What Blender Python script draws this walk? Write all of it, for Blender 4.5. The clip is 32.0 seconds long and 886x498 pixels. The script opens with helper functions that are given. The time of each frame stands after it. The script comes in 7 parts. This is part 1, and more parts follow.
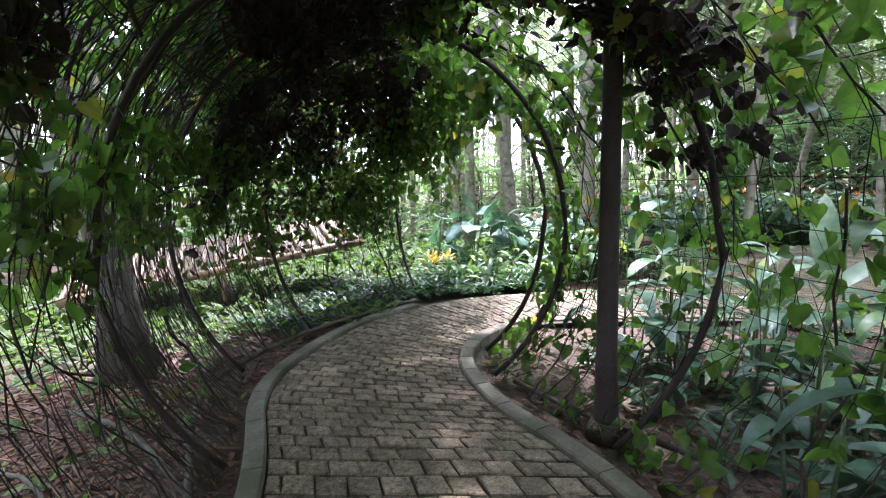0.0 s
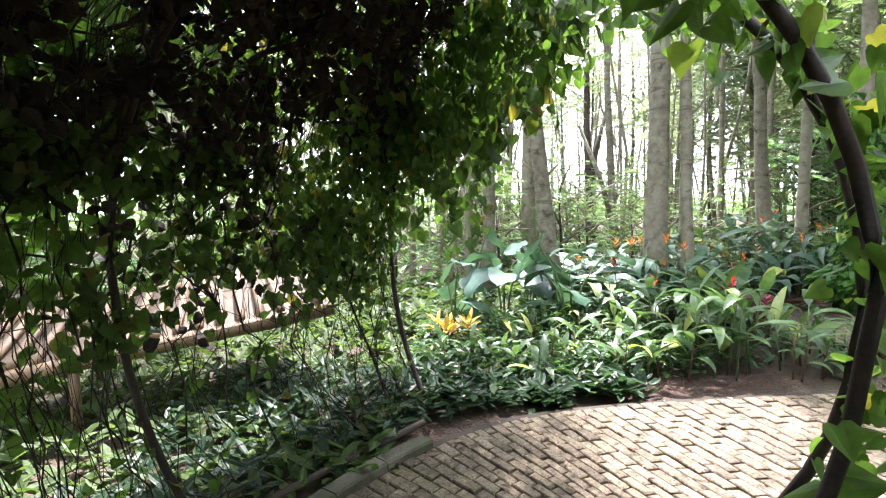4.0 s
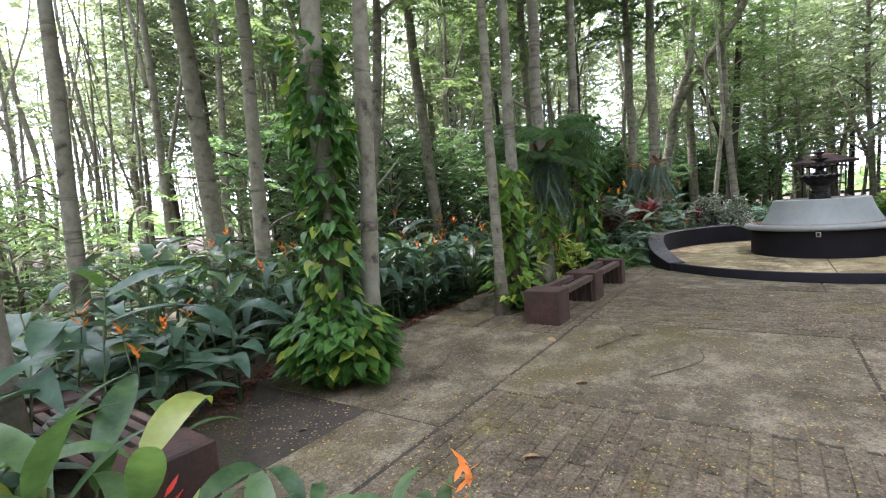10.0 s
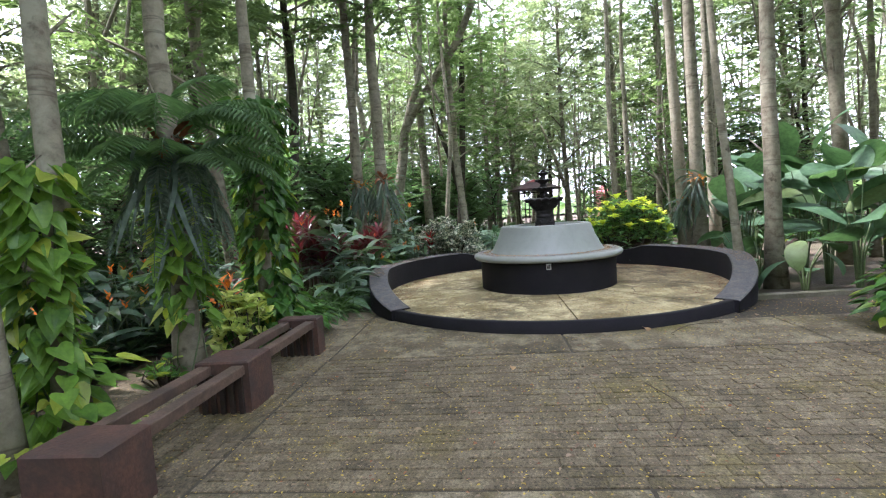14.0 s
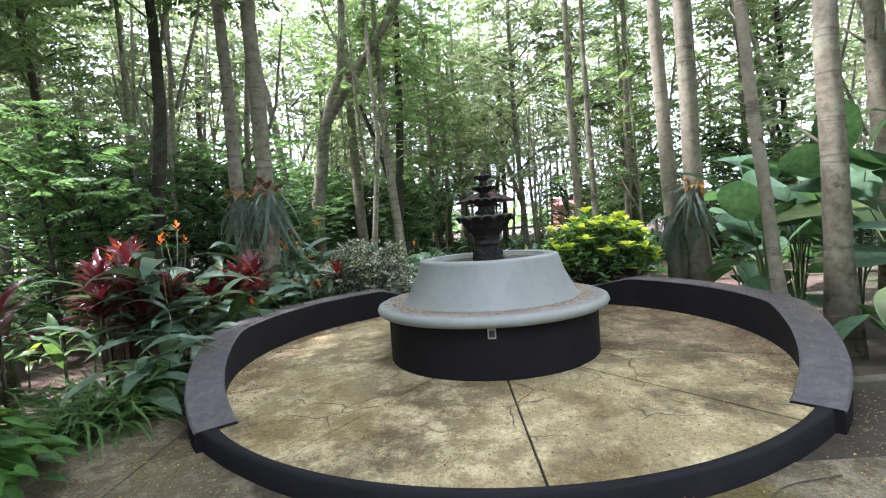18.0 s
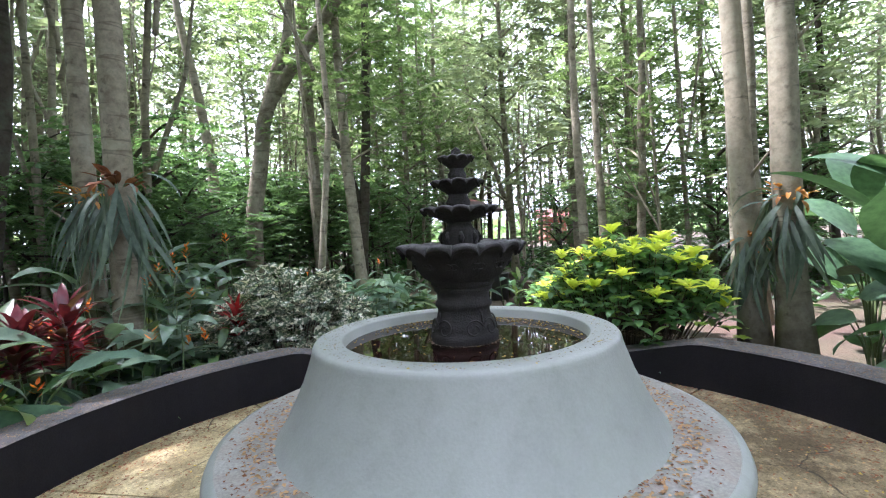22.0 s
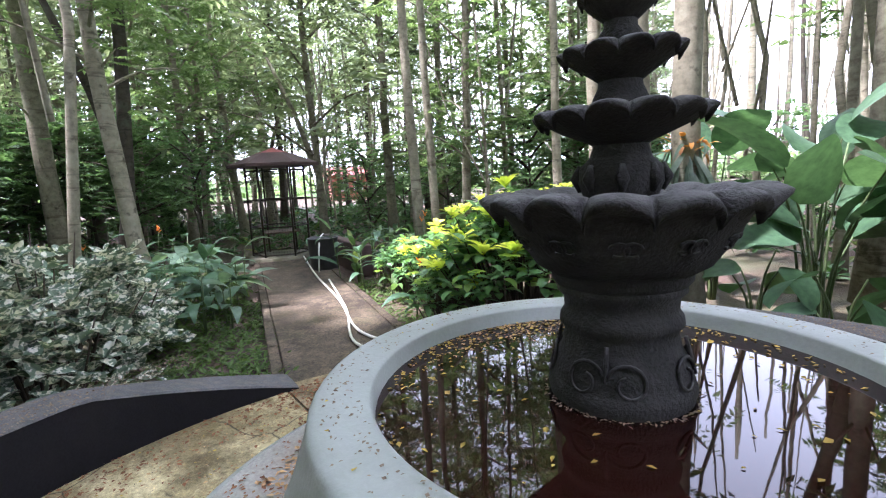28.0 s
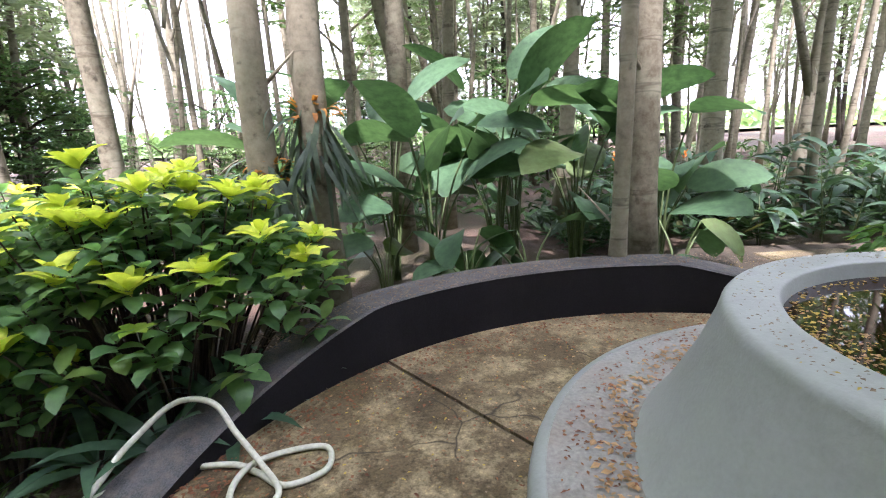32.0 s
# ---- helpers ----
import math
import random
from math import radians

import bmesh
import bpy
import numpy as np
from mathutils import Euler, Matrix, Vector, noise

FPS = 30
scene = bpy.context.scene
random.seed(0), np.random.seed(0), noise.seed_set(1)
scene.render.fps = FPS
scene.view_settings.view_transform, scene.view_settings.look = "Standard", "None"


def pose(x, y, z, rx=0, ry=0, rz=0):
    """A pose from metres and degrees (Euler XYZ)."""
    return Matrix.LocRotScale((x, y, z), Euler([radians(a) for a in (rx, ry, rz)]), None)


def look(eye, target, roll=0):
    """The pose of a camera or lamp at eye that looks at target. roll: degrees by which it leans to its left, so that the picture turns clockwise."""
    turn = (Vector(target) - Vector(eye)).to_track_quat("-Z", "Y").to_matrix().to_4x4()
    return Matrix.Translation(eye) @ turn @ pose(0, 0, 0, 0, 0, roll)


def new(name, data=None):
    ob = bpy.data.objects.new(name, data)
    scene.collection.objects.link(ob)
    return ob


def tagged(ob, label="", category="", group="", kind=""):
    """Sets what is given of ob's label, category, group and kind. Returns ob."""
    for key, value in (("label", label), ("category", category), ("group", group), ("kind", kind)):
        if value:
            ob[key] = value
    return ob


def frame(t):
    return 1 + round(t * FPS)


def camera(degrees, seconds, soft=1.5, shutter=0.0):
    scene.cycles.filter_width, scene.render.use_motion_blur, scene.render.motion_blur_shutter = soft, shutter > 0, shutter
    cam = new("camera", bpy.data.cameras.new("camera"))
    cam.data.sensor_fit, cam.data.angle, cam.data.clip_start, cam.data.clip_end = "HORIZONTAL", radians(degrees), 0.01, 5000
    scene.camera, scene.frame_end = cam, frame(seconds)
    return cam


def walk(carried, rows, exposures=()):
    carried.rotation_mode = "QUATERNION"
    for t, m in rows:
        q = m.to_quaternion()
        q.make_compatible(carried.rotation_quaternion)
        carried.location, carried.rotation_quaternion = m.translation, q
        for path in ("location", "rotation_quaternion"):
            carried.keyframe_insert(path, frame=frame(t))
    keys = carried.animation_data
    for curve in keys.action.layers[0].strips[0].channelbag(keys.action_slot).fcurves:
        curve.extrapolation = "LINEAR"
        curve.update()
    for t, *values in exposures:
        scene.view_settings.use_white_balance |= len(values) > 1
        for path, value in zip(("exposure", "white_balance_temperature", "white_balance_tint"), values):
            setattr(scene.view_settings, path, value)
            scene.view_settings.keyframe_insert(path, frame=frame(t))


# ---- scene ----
# ---- camera and walk ----
cam = camera(84.8, 32.0, soft=1.15)
ROWS = [
    (0.0, 0.000, 0.000, 1.500, -7.77, 1.69, -0.01),
    (0.5, -0.050, 0.143, 1.506, -7.85, 1.65, -0.07),
    (1.0, -0.048, 0.403, 1.489, -8.22, 1.74, -0.19),
    (1.5, -0.027, 0.802, 1.513, -8.15, 1.57, -0.37),
    (2.0, -0.107, 1.223, 1.513, -7.44, 1.30, -0.41),
    (2.5, -0.166, 1.618, 1.518, -6.11, 1.25, -0.46),
    (4.5, -0.300, 3.180, 1.493, -4.44, 1.19, -0.75),
    (5.0, -0.328, 3.568, 1.514, -4.66, 1.44, -7.64),
    (5.5, -0.280, 3.925, 1.508, -4.84, 2.10, -15.52),
    (6.0, -0.148, 4.284, 1.530, -4.74, 2.46, -21.22),
    (6.5, 0.018, 4.638, 1.527, -4.83, 3.02, -29.32),
    (7.0, 0.288, 4.928, 1.497, -4.97, 3.51, -35.79),
    (7.5, 0.594, 5.185, 1.511, -4.84, 3.62, -38.41),
    (8.0, 0.909, 5.459, 1.522, -5.00, 3.74, -41.50),
    (8.5, 1.281, 5.685, 1.481, -5.14, 3.83, -45.42),
    (9.0, 1.667, 5.878, 1.458, -4.95, 3.74, -47.58),
    (9.5, 2.049, 6.054, 1.455, -4.80, 3.96, -52.07),
    (10.0, 2.465, 6.119, 1.439, -4.76, 4.09, -56.35),
    (10.5, 2.858, 6.163, 1.423, -4.93, 3.99, -59.84),
    (11.0, 3.278, 6.230, 1.431, -5.04, 4.05, -64.95),
    (11.5, 3.722, 6.245, 1.439, -4.91, 4.04, -68.27),
    (12.0, 4.143, 6.272, 1.428, -5.02, 3.85, -71.66),
    (12.5, 4.536, 6.295, 1.434, -4.48, 4.02, -77.33),
    (13.0, 4.950, 6.280, 1.440, -4.37, 3.89, -79.66),
    (13.5, 5.332, 6.258, 1.426, -4.33, 3.68, -80.99),
    (14.0, 5.684, 6.227, 1.430, -4.26, 3.76, -84.58),
    (14.5, 6.055, 6.183, 1.465, -4.18, 3.79, -86.25),
    (16.5, 7.557, 5.935, 1.511, -3.51, 4.39, -88.75),
    (17.0, 7.943, 5.879, 1.501, -3.41, 4.45, -89.05),
    (17.5, 8.342, 5.780, 1.520, -3.20, 4.28, -89.32),
    (18.0, 8.744, 5.723, 1.521, -3.13, 4.16, -89.52),
    (18.5, 9.113, 5.631, 1.506, -3.10, 4.13, -89.78),
    (19.0, 9.493, 5.538, 1.523, -2.98, 3.84, -90.07),
    (19.5, 9.910, 5.503, 1.532, -2.88, 3.73, -90.38),
    (20.0, 10.301, 5.426, 1.517, -2.82, 3.68, -90.68),
    (20.5, 10.653, 5.391, 1.529, -2.73, 3.32, -90.85),
    (21.0, 10.986, 5.453, 1.547, -2.48, 3.10, -91.00),
    (21.5, 11.291, 5.469, 1.563, -2.44, 3.09, -91.25),
    (22.0, 11.542, 5.454, 1.627, -2.16, 3.02, -91.46),
    (22.5, 11.810, 5.445, 1.611, -2.20, 2.73, -91.61),
    (23.0, 12.051, 5.457, 1.617, -2.03, 2.59, -91.73),
    (23.5, 12.279, 5.410, 1.614, -2.09, 2.48, -91.76),
    (24.0, 12.443, 5.355, 1.622, -2.05, 2.35, -91.85),
    (24.5, 12.525, 5.331, 1.619, -3.05, 2.22, -91.89),
    (26.5, 12.660, 5.678, 1.636, -5.26, 2.03, -92.87),
    (27.0, 12.793, 5.845, 1.613, -5.61, 2.32, -97.66),
    (27.5, 12.996, 6.007, 1.616, -6.70, 2.67, -106.79),
    (28.0, 13.135, 6.184, 1.609, -8.27, 2.96, -117.49),
    (28.5, 13.269, 6.368, 1.611, -10.28, 3.68, -134.55),
    (29.0, 13.493, 6.456, 1.602, -11.66, 3.95, -149.60),
    (29.5, 13.749, 6.563, 1.605, -12.78, 3.90, -161.88),
    (30.0, 14.020, 6.657, 1.619, -13.43, 3.85, -171.93),
    (30.5, 14.322, 6.600, 1.620, -13.77, 3.61, -177.55),
    (31.0, 14.666, 6.506, 1.609, -13.88, 3.14, -181.88),
    (31.5, 15.023, 6.359, 1.615, -13.94, 3.05, -181.96),
    (32.0, 15.350, 6.151, 1.603, -13.77, 2.72, -182.22),
]

walk(cam, [(t, pose(x, y, z, 90 + pitch, roll, yaw)) for t, x, y, z, pitch, roll, yaw in ROWS],
     exposures=[(0.0, 3.3, 5450, 29), (2.0, 3.5, 5500, 28), (5.0, 3.15, 6100, 27), (6.5, 2.95, 6200, 31), (8.0, 2.93, 6050, 33), (11.0, 2.97, 5650, 29), (13.0, 2.94, 5650, 26), (14.0, 3.0, 5700, 26), (20.0, 3.05, 5650, 26), (24.0, 3.18, 5600, 30), (27.0, 3.18, 5550, 29), (28.5, 3.23, 5650, 31), (30.0, 3.15, 5850, 30), (32.0, 3.1, 5850, 32)])

# ---- sky, sun ----
SUN_DIR = Vector((0.08, 0.62, 1.25)).normalized()
world = bpy.data.worlds.new("hazy_sky")
scene.world = world
world.use_nodes = True
wn = world.node_tree
wn.nodes.clear()
w_out = wn.nodes.new("ShaderNodeOutputWorld")
w_bg = wn.nodes.new("ShaderNodeBackground")
w_sky = wn.nodes.new("ShaderNodeTexSky")
w_sky.sky_type = 'NISHITA'
w_sky.sun_disc = False
w_sky.sun_elevation = math.asin(SUN_DIR.z)
w_sky.sun_rotation = math.atan2(SUN_DIR.x, SUN_DIR.y)
w_sky.dust_density = 3.0
w_sky.air_density = 1.0
w_haze = wn.nodes.new("ShaderNodeHueSaturation")
w_haze.inputs["Saturation"].default_value = 0.25
wn.links.new(w_sky.outputs[0], w_haze.inputs["Color"])
w_mix = wn.nodes.new("ShaderNodeMix")
w_mix.data_type = 'RGBA'
w_mix.inputs[0].default_value = 0.6
w_mix.inputs[7].default_value = (6.5, 7.0, 7.5, 1)
wn.links.new(w_haze.outputs[0], w_mix.inputs[6])
wn.links.new(w_mix.outputs[2], w_bg.inputs["Color"])
w_bg.inputs["Strength"].default_value = 0.15
wn.links.new(w_bg.outputs[0], w_out.inputs["Surface"])
sun_data = bpy.data.lights.new("sun", 'SUN')
sun_data.energy = 3.0
sun_data.angle = radians(2.0)
sun_data.color = (1.0, 0.95, 0.86)
sun = new("sun", sun_data)
sun.matrix_world = look(SUN_DIR * 60, (0, 0, 0))

rng = random.Random(11)
nrg = np.random.default_rng(5)

# ---- materials ----


def nodes_of(name):
    m = bpy.data.materials.new(name)
    m.use_nodes = True
    t = m.node_tree
    b = t.nodes["Principled BSDF"]
    return m, t, b


def noise_node(t, coord, scale, detail=4.0, rough=0.6):
    n = t.nodes.new("ShaderNodeTexNoise")
    n.inputs["Scale"].default_value = scale
    n.inputs["Detail"].default_value = detail
    n.inputs["Roughness"].default_value = rough
    t.links.new(coord, n.inputs["Vector"])
    return n.outputs["Fac"]


def ramp(t, fac, stops):
    r = t.nodes.new("ShaderNodeValToRGB")
    e = r.color_ramp.elements
    while len(e) < len(stops):
        e.new(0.5)
    for el, (p, c) in zip(e, stops):
        el.position = p
        el.color = (*c, 1) if len(c) == 3 else c
    t.links.new(fac, r.inputs["Fac"])
    return r.outputs["Color"]


def mixc(t, fac, a, b, mode='MIX'):
    m = t.nodes.new("ShaderNodeMix")
    m.data_type = 'RGBA'
    m.blend_type = mode
    for sock, v in ((m.inputs[0], fac), (m.inputs[6], a), (m.inputs[7], b)):
        if isinstance(v, (int, float)):
            sock.default_value = v
        elif isinstance(v, tuple):
            sock.default_value = (*v, 1)
        else:
            t.links.new(v, sock)
    return m.outputs[2]


def bump_to(t, b, height, strength, dist=0.01):
    n = t.nodes.new("ShaderNodeBump")
    n.inputs["Strength"].default_value = strength
    n.inputs["Distance"].default_value = dist
    t.links.new(height, n.inputs["Height"])
    t.links.new(n.outputs[0], b.inputs["Normal"])


def coords(t, kind="Object"):
    return t.nodes.new("ShaderNodeTexCoord").outputs[kind]


def world_pos(t):
    return t.nodes.new("ShaderNodeNewGeometry").outputs["Position"]


def surface(name, dark, light, scale=3.0, fine=40.0, rough=0.8, bump=0.4, stain=None, stain_scale=1.2,
            stain_amount=0.5, metal=0.0, vary=0.0, dist=0.006, spec=0.4, grain=0.35):
    """A worn opaque surface with two scales of variation and optional stains."""
    m, t, b = nodes_of(name)
    p = world_pos(t)
    big = noise_node(t, p, scale, 5)
    small = noise_node(t, p, fine, 3)
    c = ramp(t, big, [(0.32, dark), (0.7, light)])
    c = mixc(t, grain, c, ramp(t, small, [(0.3, tuple(v * 0.55 for v in dark)), (0.72, tuple(min(1, v * 1.25) for v in light))]))
    if stain:
        s = noise_node(t, p, stain_scale, 6, 0.65)
        f = ramp(t, s, [(0.5 - 0.12 * stain_amount, (0, 0, 0)), (0.72 - 0.12 * stain_amount, (stain_amount,) * 3)])
        c = mixc(t, f, c, stain)
    if vary:
        oi = t.nodes.new("ShaderNodeObjectInfo").outputs["Random"]
        c = mixc(t, vary, c, ramp(t, oi, [(0, tuple(v * 0.5 for v in dark)), (1, tuple(min(1, v * 1.4) for v in light))]))
    t.links.new(c, b.inputs["Base Color"])
    b.inputs["Roughness"].default_value = rough
    b.inputs["Metallic"].default_value = metal
    b.inputs["Specular IOR Level"].default_value = spec
    bump_to(t, b, small, bump, dist)
    return m


def foliage(name, dark, light, old=None, old_share=0.12, trans=0.45, rough=0.42, spec=0.35, edge=None):
    """A leaf: green front, light shining through, single leaves yellowing."""
    m, t, b = nodes_of(name)
    out = t.nodes["Material Output"]
    geo = t.nodes.new("ShaderNodeNewGeometry")
    isl = geo.outputs["Random Per Island"]
    oi = t.nodes.new("ShaderNodeObjectInfo").outputs["Random"]
    add = t.nodes.new("ShaderNodeMath")
    add.operation = 'ADD'
    t.links.new(isl, add.inputs[0])
    t.links.new(oi, add.inputs[1])
    fr = t.nodes.new("ShaderNodeMath")
    fr.operation = 'FRACT'
    t.links.new(add.outputs[0], fr.inputs[0])
    v = fr.outputs[0]
    mid = tuple((a + c) / 2 for a, c in zip(dark, light))
    stops = [(0.0, dark), (0.45, mid), (0.86, light)]
    if old:
        stops += [(1.0 - old_share, light), (1.0 - old_share * 0.5, old)]
    c = ramp(t, v, stops)
    n = noise_node(t, geo.outputs["Position"], 14.0, 3)
    c = mixc(t, 0.5, c, ramp(t, n, [(0.3, tuple(x * 0.6 for x in dark)), (0.7, light)]))
    if edge:
        n2 = noise_node(t, geo.outputs["Position"], 26.0, 2)
        c = mixc(t, ramp(t, n2, [(0.5, (0, 0, 0)), (0.56, (1, 1, 1))]), c, edge)
    t.links.new(c, b.inputs["Base Color"])
    b.inputs["Roughness"].default_value = rough
    b.inputs["Specular IOR Level"].default_value = spec
    bump_to(t, b, noise_node(t, geo.outputs["Position"], 60.0, 2), 0.15, 0.004)
    tr = t.nodes.new("ShaderNodeBsdfTranslucent")
    warm = mixc(t, 1.0, c, (1.55, 1.6, 0.95), 'MULTIPLY')
    t.links.new(warm, tr.inputs["Color"])
    mx = t.nodes.new("ShaderNodeMixShader")
    mx.inputs[0].default_value = trans
    t.links.new(b.outputs[0], mx.inputs[1])
    t.links.new(tr.outputs[0], mx.inputs[2])
    t.links.new(mx.outputs[0], out.inputs["Surface"])
    return m




def weathered(name, dark, mid, pale, moss, moss_amount=0.5, vary=0.0, size=1.0, bump=0.6, speckle=0.85):
    """Trodden paving: damp dark stains, pale worn patches, moss in cushions and grit."""
    m, t, b = nodes_of(name)
    p = world_pos(t)
    broad = noise_node(t, p, 0.9 / size, 6, 0.65)
    patch = noise_node(t, p, 4.6 / size, 12, 0.78)
    grit = noise_node(t, p, 70.0, 5, 0.75)
    speck = noise_node(t, p, 34.0, 5, 0.75)
    damp = noise_node(t, p, 1.9 / size, 8, 0.7)
    green = noise_node(t, p, 1.25 / size, 9, 0.75)
    c = ramp(t, broad, [(0.34, dark), (0.58, mid)])
    c = mixc(t, ramp(t, patch, [(0.47, (0, 0, 0)), (0.6, (0.85,) * 3)]), c, pale)
    c = mixc(t, ramp(t, damp, [(0.52, (0, 0, 0)), (0.66, (0.8,) * 3)]), c, tuple(v * 0.62 for v in dark))
    c = mixc(t, ramp(t, green, [(0.52, (0, 0, 0)), (0.66, (moss_amount,) * 3)]), c, moss)
    if vary:
        oi = t.nodes.new("ShaderNodeObjectInfo").outputs["Random"]
        isl = t.nodes.new("ShaderNodeNewGeometry").outputs["Random Per Island"]
        c = mixc(t, vary, c, ramp(t, mixc(t, 0.5, oi, isl), [(0.2, tuple(v * 0.6 for v in dark)), (0.8, pale)]))
    c = mixc(t, speckle * 0.8, c, ramp(t, grit, [(0.34, (0.3, 0.29, 0.27)), (0.5, (0.95, 0.95, 0.95)), (0.68, (1.6, 1.55, 1.45))]), 'MULTIPLY')
    c = mixc(t, speckle, c, ramp(t, speck, [(0.37, (0.3, 0.28, 0.24)), (0.47, (0.95, 0.95, 0.95)), (0.57, (1, 1, 1)), (0.66, (1.9, 1.75, 1.45))]), 'MULTIPLY')
    t.links.new(c, b.inputs["Base Color"])
    b.inputs["Roughness"].default_value = 0.88
    b.inputs["Specular IOR Level"].default_value = 0.3
    bump_to(t, b, mixc(t, 0.5, patch, grit), bump, 0.012)
    return m


M = {}
M["soil"] = surface("soil_litter", (0.03, 0.02, 0.014), (0.095, 0.058, 0.04), 2.2, 28, 0.95, 0.9,
                    (0.05, 0.075, 0.025), 0.35, 0.5, dist=0.03)
M["far_field"] = surface("meadow", (0.06, 0.1, 0.03), (0.13, 0.18, 0.06), 0.05, 1.5, 0.95, 0.4)
M["concrete"] = weathered("weathered_concrete", (0.058, 0.046, 0.025), (0.13, 0.106, 0.062), (0.25, 0.21, 0.138), (0.11, 0.09, 0.022), 0.8, 0.0, 1.7, 0.7, 0.7)
M["paver"] = weathered("mossy_paver", (0.05, 0.039, 0.021), (0.115, 0.092, 0.054), (0.2, 0.163, 0.105), (0.12, 0.1, 0.022), 0.85, 0.3)
M["path_brick"] = weathered("tunnel_brick", (0.07, 0.056, 0.037), (0.14, 0.113, 0.073), (0.255, 0.21, 0.138), (0.07, 0.063, 0.022), 0.6, 0.35)
M["dirt_path"] = weathered("dirt_covered_paving", (0.03, 0.022, 0.014), (0.066, 0.05, 0.032), (0.11, 0.085, 0.055), (0.05, 0.05, 0.02), 0.6)
M["kerb"] = surface("kerb_concrete", (0.085, 0.075, 0.055), (0.2, 0.18, 0.135), 2.5, 60, 0.9, 0.5, (0.05, 0.055, 0.022), 1.6, 0.8)
M["bedding"] = surface("joint_sand", (0.022, 0.018, 0.012), (0.06, 0.048, 0.03), 5, 60, 0.95, 0.5)
M["black_paint"] = surface("black_masonry_paint", (0.0065, 0.006, 0.0075), (0.012, 0.011, 0.0135), 2.0, 90, 0.8, 0.25,
                           (0.04, 0.03, 0.025), 2.6, 0.12, spec=0.2)
M["wall_top"] = surface("dusty_dark_paint", (0.042, 0.042, 0.044), (0.105, 0.103, 0.102), 6.0, 130, 0.85, 0.6,
                        (0.17, 0.13, 0.1), 16.0, 0.45, grain=0.6)
M["grey_paint"] = surface("grey_masonry_paint", (0.232, 0.245, 0.22), (0.262, 0.276, 0.247), 3.2, 80, 0.5, 0.2,
                          (0.1, 0.095, 0.085), 11.0, 0.15, grain=0.12)
M["ledge_top"] = surface("littered_ledge", (0.165, 0.158, 0.137), (0.285, 0.278, 0.245), 3.0, 70, 0.7, 0.4,
                         (0.2, 0.12, 0.08), 5.0, 0.35)
M["lava"] = surface("dark_cast_stone", (0.0105, 0.0098, 0.0095), (0.033, 0.03, 0.028), 5.0, 120, 0.78, 0.9,
                    (0.055, 0.05, 0.044), 14.0, 0.4, spec=0.22)
_t = M["lava"].node_tree
_b = _t.nodes["Principled BSDF"]
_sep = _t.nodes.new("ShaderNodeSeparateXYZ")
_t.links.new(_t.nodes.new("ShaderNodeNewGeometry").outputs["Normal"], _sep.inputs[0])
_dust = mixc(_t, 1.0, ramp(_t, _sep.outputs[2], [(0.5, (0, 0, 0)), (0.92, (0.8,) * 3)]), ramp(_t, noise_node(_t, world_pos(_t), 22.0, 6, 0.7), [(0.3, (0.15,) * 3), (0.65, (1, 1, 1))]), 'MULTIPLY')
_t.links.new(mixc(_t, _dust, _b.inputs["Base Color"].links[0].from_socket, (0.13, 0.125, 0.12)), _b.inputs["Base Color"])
M["red_block"] = surface("red_brown_masonry", (0.034, 0.017, 0.011), (0.1, 0.046, 0.028), 4.5, 45, 0.85, 0.6,
                         (0.03, 0.021, 0.016), 3.2, 0.8)
M["plank"] = surface("brown_bench_plank", (0.045, 0.026, 0.017), (0.12, 0.075, 0.05), 6.0, 50, 0.75, 0.4, (0.03, 0.022, 0.016), 4, 0.6)


def bark(name, dark, light, lichen):
    """Pale bark with rings round the trunk, lichen patches and dark scars."""
    m, t, b = nodes_of(name)
    p = world_pos(t)
    mp = t.nodes.new("ShaderNodeMapping")
    mp.inputs["Scale"].default_value = (4.2, 4.2, 4.6)
    t.links.new(p, mp.inputs["Vector"])
    rings = noise_node(t, mp.outputs[0], 2.2, 8, 0.72)
    c = ramp(t, rings, [(0.3, dark), (0.62, light)])
    oi = t.nodes.new("ShaderNodeObjectInfo").outputs["Random"]
    c = mixc(t, 0.3, c, ramp(t, oi, [(0, tuple(v * 0.55 for v in dark)), (1, tuple(v * 1.25 for v in light))]))
    patch = noise_node(t, p, 2.6, 6, 0.7)
    c = mixc(t, ramp(t, patch, [(0.52, (0, 0, 0)), (0.66, (0.75,) * 3)]), c, lichen)
    scar = noise_node(t, p, 5.5, 4, 0.6)
    c = mixc(t, ramp(t, scar, [(0.6, (0, 0, 0)), (0.7, (0.8,) * 3)]), c, tuple(v * 0.4 for v in dark))
    flat = t.nodes.new("ShaderNodeMapping")
    flat.inputs["Scale"].default_value = (0.35, 0.35, 3.2)
    t.links.new(p, flat.inputs["Vector"])
    nodes = noise_node(t, flat.outputs[0], 2.6, 3, 0.5)
    c = mixc(t, ramp(t, nodes, [(0.60, (0, 0, 0)), (0.64, (0.6,) * 3), (0.68, (0, 0, 0))]), c, tuple(v * 0.6 for v in dark))
    t.links.new(c, b.inputs["Base Color"])
    b.inputs["Roughness"].default_value = 0.92
    b.inputs["Specular IOR Level"].default_value = 0.25
    bump_to(t, b, rings, 0.4, 0.012)
    return m


